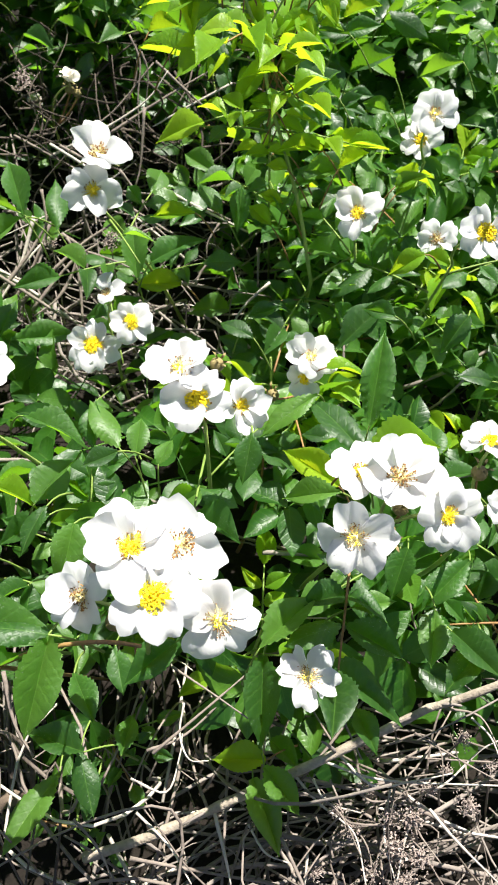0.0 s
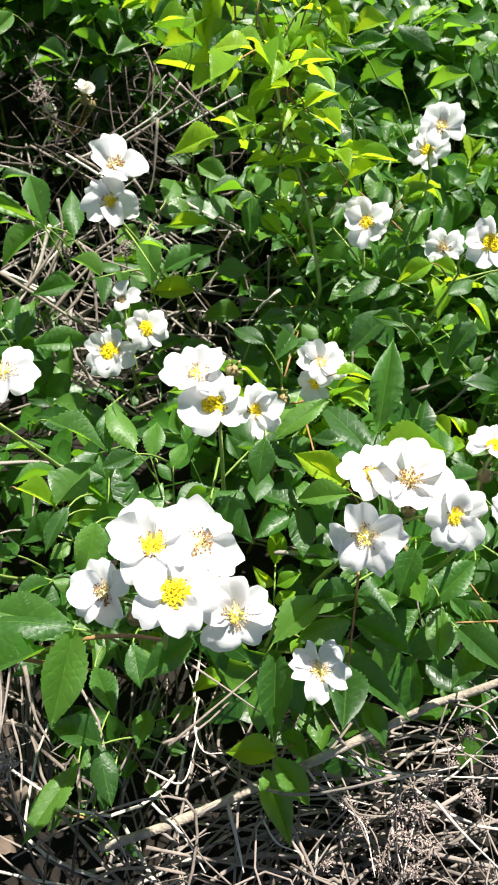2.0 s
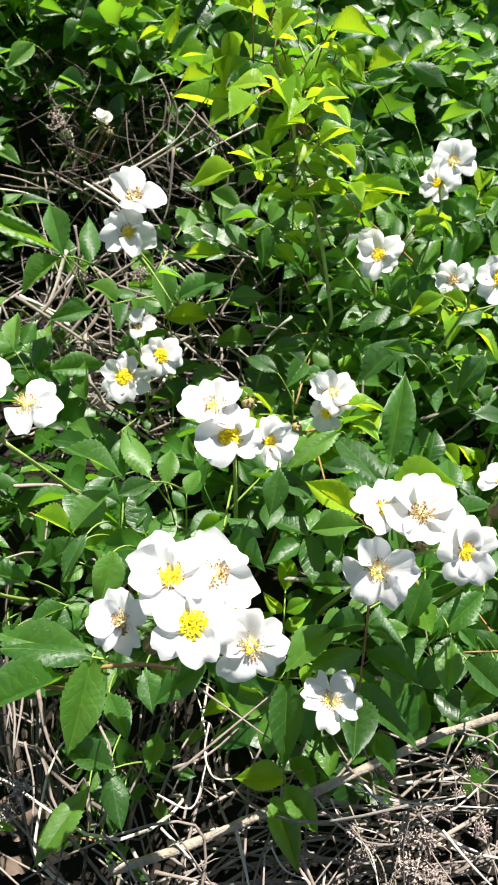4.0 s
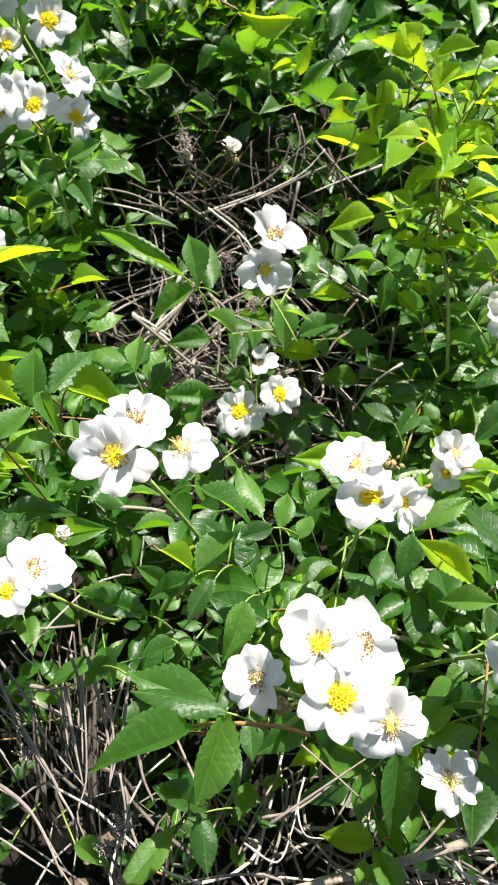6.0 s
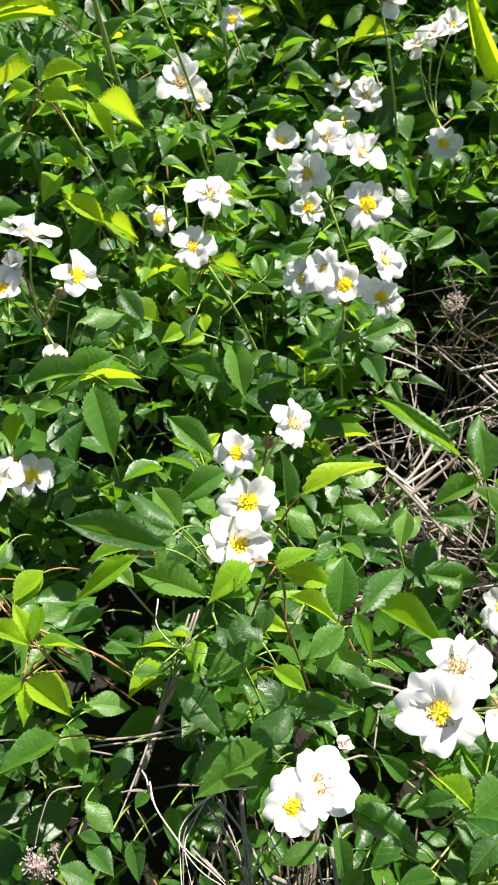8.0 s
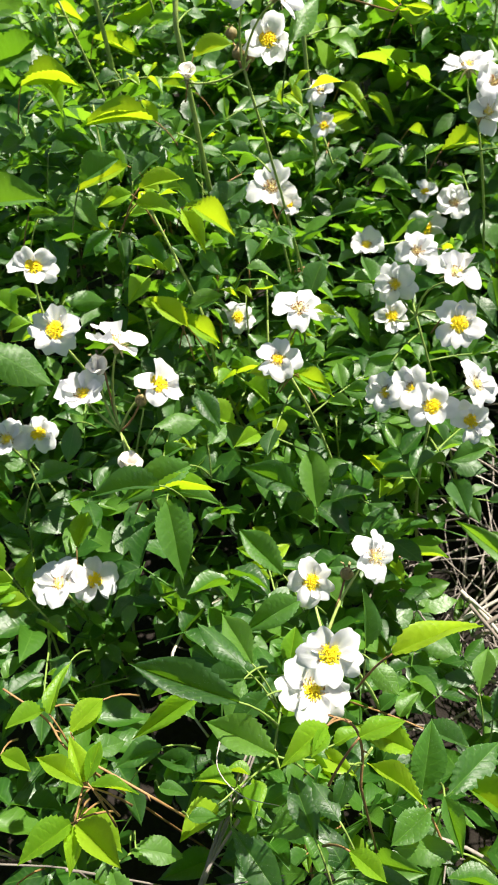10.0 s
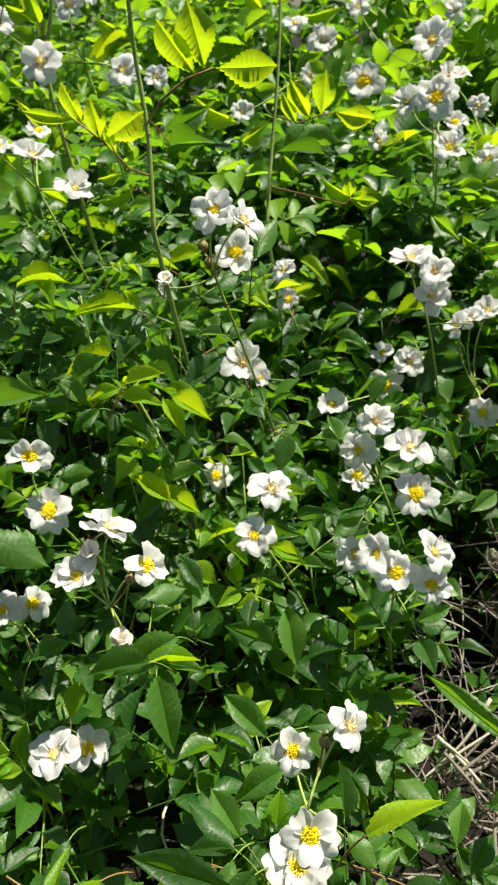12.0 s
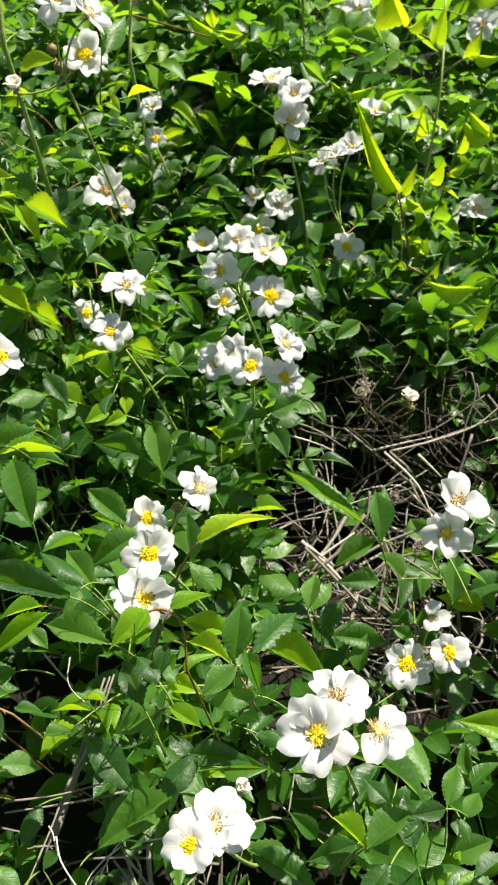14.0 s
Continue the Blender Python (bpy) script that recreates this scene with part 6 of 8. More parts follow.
twig_leaf(c, (-1.057, 1.217, 0.698), (-1.001, 1.271, 0.666), 0.0293, (0.71, -0.40, 0.58), True)
twig_leaf(c, (-1.256, 1.187, 0.653), (-1.194, 1.282, 0.677), 0.0545, (0.72, -0.57, 0.40), False)

c = cane(-0.894, 2.218, rise(2.218), "rose cane, four white flowers with browning stamens")
spray(c, (-0.845, 1.674, 0.886), -0.001, -0.018)
bloom(c, -0.754, 1.599, 0.959, 0.0573, (19, 27), "open")
bloom(c, -0.835, 1.746, 0.891, 0.0484, (44, 21), "open")
bloom(c, -0.863, 1.739, 0.985, 0.0531, (21, 57), "open")
bloom(c, -0.897, 1.553, 0.842, 0.0443, (25, 30), "open")
twig_leaf(c, (-1.681, 1.682, 0.689), (-1.609, 1.789, 0.687), 0.0296, (0.41, -0.26, 0.88), True)
twig_leaf(c, (-1.623, 2.047, 0.771), (-1.769, 1.942, 0.788), 0.0426, (0.46, -0.73, -0.50), True)
twig_leaf(c, (-1.528, 1.960, 0.787), (-1.451, 1.997, 0.799), 0.0405, (0.43, -0.75, -0.50), True)
twig_leaf(c, (-1.697, 2.454, 0.955), (-1.779, 2.263, 0.877), 0.0424, (0.43, -0.49, 0.76), True)
twig_leaf(c, (-1.913, 2.579, 1.023), (-1.859, 2.650, 0.968), 0.0440, (0.41, -0.73, -0.54), True)
twig_leaf(c, (-0.967, 1.482, 0.878), (-0.905, 1.554, 0.810), 0.0298, (0.37, -0.79, -0.50), True)
twig_leaf(c, (-1.239, 1.996, 0.834), (-1.172, 2.045, 0.806), 0.0292, (0.37, -0.78, -0.50), True)
twig_leaf(c, (-0.866, 1.484, 0.798), (-0.813, 1.490, 0.826), 0.0283, (0.34, -0.80, -0.49), True)

c = cane(-0.312, 1.700, rise(1.700), "rose cane, one white flower with browning stamens")
spray(c, (-0.353, 1.333, 0.599), -0.003, -0.016)
bloom(c, -0.347, 1.321, 0.647, 0.0566, (55, 70), "open")
twig_leaf(c, (-0.451, 1.341, 0.576), (-0.394, 1.318, 0.556), 0.0304, (-0.13, -0.81, 0.58), False)

c = cane(-0.146, 1.625, rise(1.625), "rose cane, one white flower with browning stamens")
spray(c, (-0.174, 1.378, 0.462), -0.012, 0.009)
bloom(c, -0.175, 1.356, 0.505, 0.0534, (-4, 44), "open")
twig_leaf(c, (-0.089, 1.293, 0.445), (-0.123, 1.286, 0.418), 0.0246, (-0.40, -0.63, 0.67), False)
twig_leaf(c, (-0.104, 1.232, 0.403), (-0.087, 1.271, 0.453), 0.0309, (0.15, -0.80, 0.58), False)
twig_leaf(c, (-0.047, 1.186, 0.412), (-0.086, 1.211, 0.414), 0.0218, (-0.41, -0.69, 0.60), False)
twig_leaf(c, (-0.162, 1.346, 0.423), (-0.197, 1.343, 0.436), 0.0210, (0.31, -0.63, 0.72), False)

c = cane(-0.399, 2.165, rise(2.165), "rose cane, two white flowers with browning stamens")
spray(c, (-0.358, 1.734, 0.756), 0.004, -0.019)
bloom(c, -0.233, 1.751, 0.732, 0.0616, (0, 30), "open")
bloom(c, -0.482, 1.680, 0.844, 0.0443, (7, 30), "open")
twig_leaf(c, (-0.511, 1.791, 0.696), (-0.485, 1.856, 0.727), 0.0360, (0.19, -0.49, 0.85), False)

c = cane(-0.619, 2.385, rise(2.385), "rose cane, three white flowers with browning stamens")
spray(c, (-0.632, 1.923, 0.892), 0.012, -0.020)
bloom(c, -0.445, 1.625, 0.759, 0.0633, (10, 29), "mixed")
bloom(c, -0.822, 2.018, 1.012, 0.0580, (17, 26), "open")
bloom(c, -0.618, 2.070, 0.999, 0.0501, (9, 26), "open")
twig_leaf(c, (-1.190, 2.315, 1.023), (-1.230, 2.259, 1.077), 0.0411, (0.33, -0.77, -0.55), True)
twig_leaf(c, (-1.073, 2.298, 1.001), (-0.964, 2.334, 1.008), 0.0343, (0.29, -0.79, -0.54), True)
twig_leaf(c, (-1.120, 2.267, 0.989), (-1.038, 2.277, 1.021), 0.0340, (0.31, -0.78, -0.54), True)
twig_leaf(c, (-1.033, 2.195, 0.926), (-0.984, 2.228, 0.904), 0.0258, (0.30, -0.80, -0.52), True)
twig_leaf(c, (-0.858, 2.406, 0.956), (-0.818, 2.441, 0.922), 0.0297, (0.25, -0.81, -0.53), True)
twig_leaf(c, (-0.993, 2.266, 0.968), (-0.951, 2.302, 0.937), 0.0298, (0.29, -0.80, -0.53), True)
twig_leaf(c, (-0.954, 2.311, 0.937), (-0.906, 2.316, 0.954), 0.0240, (0.28, -0.80, -0.53), True)
twig_leaf(c, (-0.692, 2.915, 0.975), (-0.770, 2.921, 0.936), 0.0411, (0.21, -0.82, -0.53), True)
twig_leaf(c, (-0.635, 2.110, 0.943), (-0.555, 2.138, 0.930), 0.0343, (0.21, -0.82, -0.53), True)
twig_leaf(c, (-0.855, 2.812, 1.002), (-0.828, 2.847, 0.961), 0.0283, (0.23, -0.81, -0.54), True)
old_stalk([(-0.407, 0.339, 0.230), (-0.408, 0.379, 0.247), (-0.411, 0.422, 0.269), (-0.412, 0.472, 0.298)], 0.002)
old_stalk([(-0.406, 0.355, 0.230), (-0.408, 0.395, 0.248), (-0.407, 0.436, 0.268), (-0.407, 0.481, 0.295)], 0.002)
old_stalk([(-0.405, 0.349, 0.234), (-0.407, 0.384, 0.249), (-0.408, 0.428, 0.271), (-0.408, 0.475, 0.298)], 0.0017)
straw([(-0.426, 0.331, 0.308), (-0.388, 0.354, 0.303), (-0.340, 0.388, 0.304)], 0.0013)
straw([(-0.365, 0.310, 0.328), (-0.355, 0.298, 0.321), (-0.336, 0.288, 0.312), (-0.313, 0.277, 0.303), (-0.289, 0.274, 0.298)], 0.0009)
straw([(-0.377, 0.298, 0.328), (-0.364, 0.304, 0.326)], 0.0009)
straw([(-0.326, 0.307, 0.316), (-0.330, 0.291, 0.312), (-0.318, 0.263, 0.300)], 0.0008)
straw([(-0.410, 0.424, 0.380), (-0.404, 0.408, 0.367), (-0.382, 0.403, 0.355), (-0.355, 0.411, 0.350)], 0.0008)
straw([(0.097, 0.242, 0.153), (0.076, 0.237, 0.149), (0.082, 0.230, 0.148), (0.093, 0.229, 0.149)], 0.0017)
straw([(0.062, 0.286, 0.175), (0.069, 0.272, 0.170), (0.077, 0.254, 0.165)], 0.0016)
straw([(0.026, 0.253, 0.140), (0.043, 0.234, 0.135), (0.059, 0.222, 0.133), (0.071, 0.209, 0.131), (0.076, 0.177, 0.124)], 0.0014)
straw([(0.054, 0.248, 0.140), (0.060, 0.233, 0.136), (0.064, 0.214, 0.131)], 0.0013)
straw([(0.104, 0.245, 0.134), (0.099, 0.227, 0.128), (0.087, 0.198, 0.120), (0.079, 0.178, 0.115)], 0.0014)
straw([(0.120, 0.229, 0.132), (0.109, 0.211, 0.126), (0.098, 0.178, 0.117)], 0.0014)
straw([(-0.009, 0.217, 0.140), (0.003, 0.199, 0.135), (0.020, 0.192, 0.134)], 0.0013)
old_stalk([(-0.010, 0.190, 0.103), (0.016, 0.186, 0.102), (0.059, 0.208, 0.109), (0.077, 0.219, 0.113)], 0.0018)
old_stalk([(0.004, 0.265, 0.112), (0.045, 0.256, 0.110), (0.081, 0.248, 0.111)], 0.0026)
old_stalk([(0.017, 0.219, 0.099), (0.047, 0.214, 0.099), (0.078, 0.214, 0.101)], 0.0023)
old_stalk([(-0.036, 0.197, 0.095), (0.007, 0.200, 0.094), (0.059, 0.192, 0.095)], 0.0023)
old_stalk([(-0.010, 0.243, 0.105), (0.027, 0.248, 0.107), (0.063, 0.245, 0.108)], 0.0021)
straw([(0.130, 0.235, 0.152), (0.143, 0.242, 0.157), (0.165, 0.258, 0.168), (0.180, 0.264, 0.174)], 0.0013)
straw([(0.143, 0.287, 0.178), (0.167, 0.279, 0.181), (0.178, 0.255, 0.176)], 0.0013)
straw([(-0.379, 0.925, 0.301), (-0.324, 0.931, 0.290), (-0.298, 0.931, 0.282)], 0.0018)
straw([(-0.224, 0.946, 0.288), (-0.168, 0.962, 0.308), (-0.121, 0.977, 0.331), (-0.094, 0.992, 0.358)], 0.0021)
straw([(-0.137, 1.011, 0.392), (-0.127, 0.998, 0.367), (-0.132, 0.978, 0.333), (-0.133, 0.958, 0.300)], 0.0018)
straw([(-0.221, 0.912, 0.310), (-0.194, 0.904, 0.295), (-0.181, 0.893, 0.278), (-0.204, 0.884, 0.268)], 0.0023)
straw([(-0.184, 0.908, 0.317), (-0.150, 0.896, 0.297)], 0.0023)
straw([(-0.188, 0.872, 0.301), (-0.174, 0.861, 0.285), (-0.155, 0.850, 0.269), (-0.136, 0.842, 0.259)], 0.0021)
straw([(-0.231, 0.831, 0.302), (-0.228, 0.814, 0.279), (-0.230, 0.794, 0.255)], 0.0021)
straw([(-0.202, 0.784, 0.270), (-0.193, 0.770, 0.253), (-0.210, 0.743, 0.226), (-0.241, 0.723, 0.211)], 0.0023)
straw([(-0.186, 0.776, 0.259), (-0.150, 0.768, 0.249), (-0.119, 0.758, 0.238)], 0.0018)
straw([(-0.111, 0.795, 0.281), (-0.084, 0.779, 0.263)], 0.0021)
straw([(-0.138, 0.618, 0.176), (-0.094, 0.633, 0.189), (-0.047, 0.645, 0.203)], 0.0018)
straw([(-0.294, 0.340, 0.315), (-0.308, 0.332, 0.316), (-0.322, 0.325, 0.318), (-0.328, 0.300, 0.308), (-0.328, 0.286, 0.302), (-0.313, 0.266, 0.288)], 0.0009)
straw([(-0.322, 0.325, 0.318), (-0.306, 0.312, 0.305), (-0.292, 0.299, 0.294), (-0.277, 0.278, 0.280), (-0.263, 0.273, 0.274), (-0.250, 0.270, 0.270)], 0.001)
old_stalk([(-0.322, 0.289, 0.295), (-0.294, 0.280, 0.281), (-0.280, 0.261, 0.269), (-0.265, 0.250, 0.261)], 0.0009)
straw([(-0.278, 0.289, 0.285), (-0.275, 0.260, 0.273), (-0.268, 0.230, 0.261), (-0.264, 0.205, 0.253), (-0.274, 0.201, 0.255)], 0.0009)
straw([(-0.256, 0.274, 0.262), (-0.263, 0.268, 0.261), (-0.250, 0.269, 0.258)], 0.0008)
old_stalk([(-0.308, 0.341, 0.297), (-0.294, 0.315, 0.279), (-0.275, 0.287, 0.261), (-0.237, 0.250, 0.238), (-0.228, 0.240, 0.233)], 0.0017)
old_stalk([(-0.239, 0.306, 0.259), (-0.226, 0.275, 0.244), (-0.213, 0.248, 0.232)], 0.0015)
old_stalk([(-0.229, 0.316, 0.261), (-0.220, 0.288, 0.248), (-0.211, 0.250, 0.233), (-0.211, 0.225, 0.226), (-0.185, 0.199, 0.215)], 0.001)
old_stalk([(-0.214, 0.317, 0.248), (-0.200, 0.286, 0.233), (-0.196, 0.252, 0.220)], 0.0015)
old_stalk([(-0.196, 0.326, 0.248), (-0.194, 0.292, 0.234), (-0.196, 0.252, 0.220)], 0.0014)
old_stalk([(-0.276, 0.302, 0.245), (-0.244, 0.294, 0.233), (-0.205, 0.281, 0.221)], 0.0012)
old_stalk([(-0.293, 0.244, 0.252), (-0.246, 0.226, 0.233), (-0.213, 0.191, 0.218)], 0.0017)
old_stalk([(-0.313, 0.227, 0.242), (-0.266, 0.209, 0.223), (-0.218, 0.192, 0.209)], 0.0012)
old_stalk([(-0.232, 0.244, 0.224), (-0.213, 0.223, 0.215), (-0.209, 0.197, 0.208)], 0.0011)
old_stalk([(-0.192, 0.265, 0.214), (-0.182, 0.238, 0.204), (-0.179, 0.205, 0.195)], 0.0011)
straw([(-0.272, 0.294, 0.263), (-0.241, 0.305, 0.259), (-0.218, 0.316, 0.259)], 0.0009)
straw([(-0.280, 0.323, 0.289), (-0.269, 0.315, 0.282), (-0.256, 0.309, 0.276)], 0.0009)
branch([(-0.137, 0.205, 0.101), (-0.057, 0.224, 0.124), (0.009, 0.243, 0.152), (0.076, 0.262, 0.184), (0.123, 0.274, 0.212), (0.175, 0.281, 0.241)], 0.0042)
c = shoot([(-0.740, 0.943, 1.040), (-0.750, 0.961, 0.974), (-0.741, 0.960, 0.889), (-0.737, 0.953, 0.832), (-0.732, 0.940, 0.766)], 0.0034)
leaf(c, [(-0.741, 0.96, 0.889), (-0.612, 0.781, 0.931), (-0.584, 0.781, 0.949), (-0.56, 0.788, 0.957)], [
    ((-0.588, 0.779, 0.95), (-0.612, 0.748, 0.977), 0.0239, (0.46, -0.73, -0.51), 8),
    ((-0.576, 0.783, 0.953), (-0.592, 0.747, 0.993), 0.0317, (0.27, -0.79, -0.55), 8),
    ((-0.567, 0.785, 0.957), (-0.563, 0.752, 1.006), 0.0365, (0.50, -0.71, -0.50), 8),
    ((-0.559, 0.788, 0.957), (-0.51, 0.815, 0.954), 0.0384, (0.34, -0.77, -0.54), 8),
], True, True, 0.0011)
leaf(c, [(-0.737, 0.953, 0.832), (-0.745, 0.922, 0.844), (-0.758, 0.89, 0.88), (-0.775, 0.864, 0.905)], [
    ((-0.773, 0.865, 0.905), (-0.82, 0.837, 0.911), 0.0221, (0.44, -0.73, -0.51), 8),
    ((-0.767, 0.874, 0.897), (-0.77, 0.842, 0.94), 0.0249, (0.24, -0.80, -0.56), 8),
    ((-0.759, 0.889, 0.882), (-0.75, 0.864, 0.923), 0.0266, (0.48, -0.72, -0.50), 8),
    ((-0.756, 0.892, 0.879), (-0.705, 0.898, 0.907), 0.0394, (0.38, -0.76, -0.53), 8),
    ((-0.751, 0.905, 0.864), (-0.749, 0.885, 0.895), 0.0155, (0.29, -0.79, -0.55), 8),
], True, True, 0.0011)
shoot([(-0.967, 1.115, 1.054), (-0.976, 1.110, 1.000), (-0.986, 1.102, 0.957), (-0.983, 1.100, 0.898)], 0.0036)
c = shoot([(-0.695, 1.267, 1.046), (-0.689, 1.236, 0.926), (-0.687, 1.202, 0.816), (-0.679, 1.164, 0.726)], 0.003)
leaf(c, [(-0.689, 1.236, 0.87), (-0.64, 1.194, 0.866), (-0.613, 1.2, 0.876), (-0.588, 1.21, 0.88)], [
    ((-0.643, 1.193, 0.865), (-0.651, 1.161, 0.905), 0.0219, (0.49, -0.72, -0.50), 8),
    ((-0.625, 1.197, 0.872), (-0.638, 1.157, 0.921), 0.0327, (0.46, -0.73, -0.51), 8),
    ((-0.61, 1.201, 0.877), (-0.594, 1.172, 0.93), 0.0341, (0.27, -0.79, -0.55), 8),
    ((-0.594, 1.207, 0.88), (-0.545, 1.243, 0.864), 0.0386, (0.50, -0.71, -0.50), 8),
], True, True, 0.0011)
leaf(c, [(-0.683, 1.19, 0.78), (-0.586, 1.239, 0.751), (-0.576, 1.238, 0.76)], [
    ((-0.577, 1.237, 0.76), (-0.613, 1.2, 0.787), 0.0215, (0.34, -0.77, -0.54), 8),
    ((-0.577, 1.236, 0.762), (-0.574, 1.219, 0.788), 0.0215, (0.44, -0.73, -0.51), 8),
    ((-0.574, 1.239, 0.76), (-0.54, 1.262, 0.75), 0.0215, (0.24, -0.80, -0.56), 8),
], True, True, 0.0011)
shoot([(-0.001, 0.785, 0.512), (0.014, 0.771, 0.473), (0.022, 0.761, 0.426), (0.033, 0.755, 0.391), (0.050, 0.731, 0.332), (0.062, 0.706, 0.262)], 0.0022)
shoot([(0.036, 0.774, 0.512), (0.022, 0.771, 0.487), (0.016, 0.768, 0.466), (0.022, 0.761, 0.426)], 0.0014)
shoot([(-0.288, 1.550, 0.801), (-0.268, 1.443, 0.714), (-0.264, 1.410, 0.628), (-0.274, 1.387, 0.459), (-0.289, 1.346, 0.350)], 0.0026)
shoot([(-0.303, 1.304, 0.545), (-0.281, 1.298, 0.449), (-0.281, 1.293, 0.352)], 0.0018)
shoot([(-0.703, 0.805, 0.630), (-0.672, 0.814, 0.559), (-0.649, 0.825, 0.490), (-0.636, 0.831, 0.414)], 0.0022)
c = cane(-0.250, 1.560, rise(1.560), "leaning young rose shoot with bright yellow-green leaves")
leaf(c, [(-0.27, 1.394, 0.309), (-0.268, 1.305, 0.432), (-0.272, 1.273, 0.475), (-0.28, 1.231, 0.531), (-0.286, 1.204, 0.568)], [
    ((-0.286, 1.204, 0.568), (-0.337, 1.124, 0.667), 0.0339, (0.31, -0.77, -0.56)),
    ((-0.279, 1.207, 0.565), (-0.26, 1.179, 0.607), 0.0187, (-0.08, -0.81, -0.59)),
    ((-0.274, 1.215, 0.554), (-0.253, 1.235, 0.532), 0.0213, (0.22, -0.79, -0.57)),
], True, True, 0.0016)
leaf(c, [(-0.323, 1.595, 0.199), (-0.283, 1.478, 0.37), (-0.246, 1.411, 0.469), (-0.226, 1.348, 0.561), (-0.215, 1.303, 0.625), (-0.205, 1.27, 0.671)], [
    ((-0.205, 1.269, 0.673), (-0.166, 1.263, 0.689), 0.0194, (0.02, -0.81, -0.59)),
    ((-0.207, 1.273, 0.667), (-0.17, 1.31, 0.624), 0.0218, (0.35, -0.76, -0.55)),
    ((-0.212, 1.284, 0.651), (-0.155, 1.325, 0.606), 0.0222, (0.07, -0.81, -0.59)),
    ((-0.219, 1.319, 0.601), (-0.205, 1.297, 0.635), 0.0184, (0.31, -0.77, -0.56)),
    ((-0.24, 1.36, 0.54), (-0.272, 1.354, 0.543), 0.0169, (-0.08, -0.81, -0.59)),
    ((-0.258, 1.355, 0.543), (-0.235, 1.332, 0.58), 0.0247, (0.22, -0.79, -0.57)),
    ((-0.229, 1.347, 0.56), (-0.199, 1.342, 0.573), 0.0166, (0.02, -0.81, -0.59)),
    ((-0.246, 1.411, 0.469), (-0.225, 1.388, 0.505), 0.0180, (0.35, -0.76, -0.55)),
], True, False, 0.0016)
leaf(c, [(-0.266, 1.404, 0.626), (-0.273, 1.39, 0.643), (-0.279, 1.383, 0.651)], [
    ((-0.28, 1.383, 0.651), (-0.323, 1.399, 0.62), 0.0241, (0.07, -0.81, -0.59)),
    ((-0.283, 1.385, 0.648), (-0.294, 1.439, 0.571), 0.0267, (0.31, -0.77, -0.56)),
], True, True, 0.0016)
leaf(c, [(-0.281, 1.464, 0.729), (-0.31, 1.449, 0.744), (-0.335, 1.435, 0.758)], [
    ((-0.335, 1.435, 0.758), (-0.361, 1.39, 0.814), 0.0531, (-0.08, -0.81, -0.59)),
    ((-0.328, 1.44, 0.752), (-0.298, 1.432, 0.77), 0.0254, (0.22, -0.79, -0.57)),
    ((-0.284, 1.464, 0.729), (-0.272, 1.427, 0.782), 0.0271, (0.02, -0.81, -0.59)),
], True, True, 0.0016)
leaf(c, [(-0.277, 1.457, 0.677), (-0.247, 1.442, 0.704), (-0.224, 1.434, 0.72)], [
    ((-0.25, 1.442, 0.704), (-0.264, 1.396, 0.764), 0.0281, (0.35, -0.76, -0.55)),
    ((-0.224, 1.433, 0.721), (-0.178, 1.444, 0.715), 0.0213, (0.07, -0.81, -0.59)),
    ((-0.235, 1.437, 0.714), (-0.209, 1.416, 0.747), 0.0227, (0.31, -0.77, -0.56)),
], True, False, 0.0016)
leaf(c, [(-0.262, 1.236, 0.443), (-0.237, 1.251, 0.427), (-0.206, 1.261, 0.421)], [
    ((-0.234, 1.257, 0.42), (-0.19, 1.295, 0.377), 0.0231, (-0.08, -0.81, -0.59)),
    ((-0.203, 1.261, 0.422), (-0.142, 1.302, 0.378), 0.0269, (0.22, -0.79, -0.57)),
    ((-0.231, 1.255, 0.424), (-0.213, 1.237, 0.452), 0.0166, (0.02, -0.81, -0.59)),
], True, True, 0.0016)
leaf(c, [(-0.25, 1.18, 0.414), (-0.212, 1.218, 0.369), (-0.178, 1.227, 0.363)], [
    ((-0.178, 1.227, 0.363), (-0.121, 1.204, 0.407), 0.0243, (0.35, -0.76, -0.55)),
    ((-0.2, 1.222, 0.366), (-0.184, 1.202, 0.397), 0.0166, (0.07, -0.81, -0.59)),
], True, True, 0.0016)
leaf(c, [(-0.412, 1.455, 0.62), (-0.412, 1.442, 0.638), (-0.415, 1.432, 0.652)], [
    ((-0.416, 1.432, 0.652), (-0.442, 1.414, 0.67), 0.0215, (0.31, -0.77, -0.56)),
    ((-0.412, 1.43, 0.654), (-0.371, 1.428, 0.665), 0.0215, (-0.08, -0.81, -0.59)),
], True, False, 0.0016)
red_stem([(-0.549, 0.360, 0.432), (-0.517, 0.363, 0.413), (-0.497, 0.357, 0.400), (-0.467, 0.361, 0.387), (-0.428, 0.365, 0.373)], 0.001)
red_stem([(-0.460, 0.318, 0.397), (-0.465, 0.338, 0.408), (-0.462, 0.346, 0.411)], 0.001)
red_stem([(-0.326, 0.419, 0.469), (-0.310, 0.421, 0.466), (-0.301, 0.416, 0.452), (-0.297, 0.408, 0.425)], 0.001)
red_stem([(-0.059, 0.242, 0.382), (-0.073, 0.243, 0.385), (-0.090, 0.242, 0.387), (-0.114, 0.243, 0.378), (-0.141, 0.240, 0.365)], 0.0014)
straw([(-0.374, 0.315, 0.329), (-0.369, 0.312, 0.325), (-0.361, 0.303, 0.319), (-0.343, 0.292, 0.309), (-0.324, 0.285, 0.301), (-0.305, 0.281, 0.295), (-0.283, 0.275, 0.288)], 0.0009)
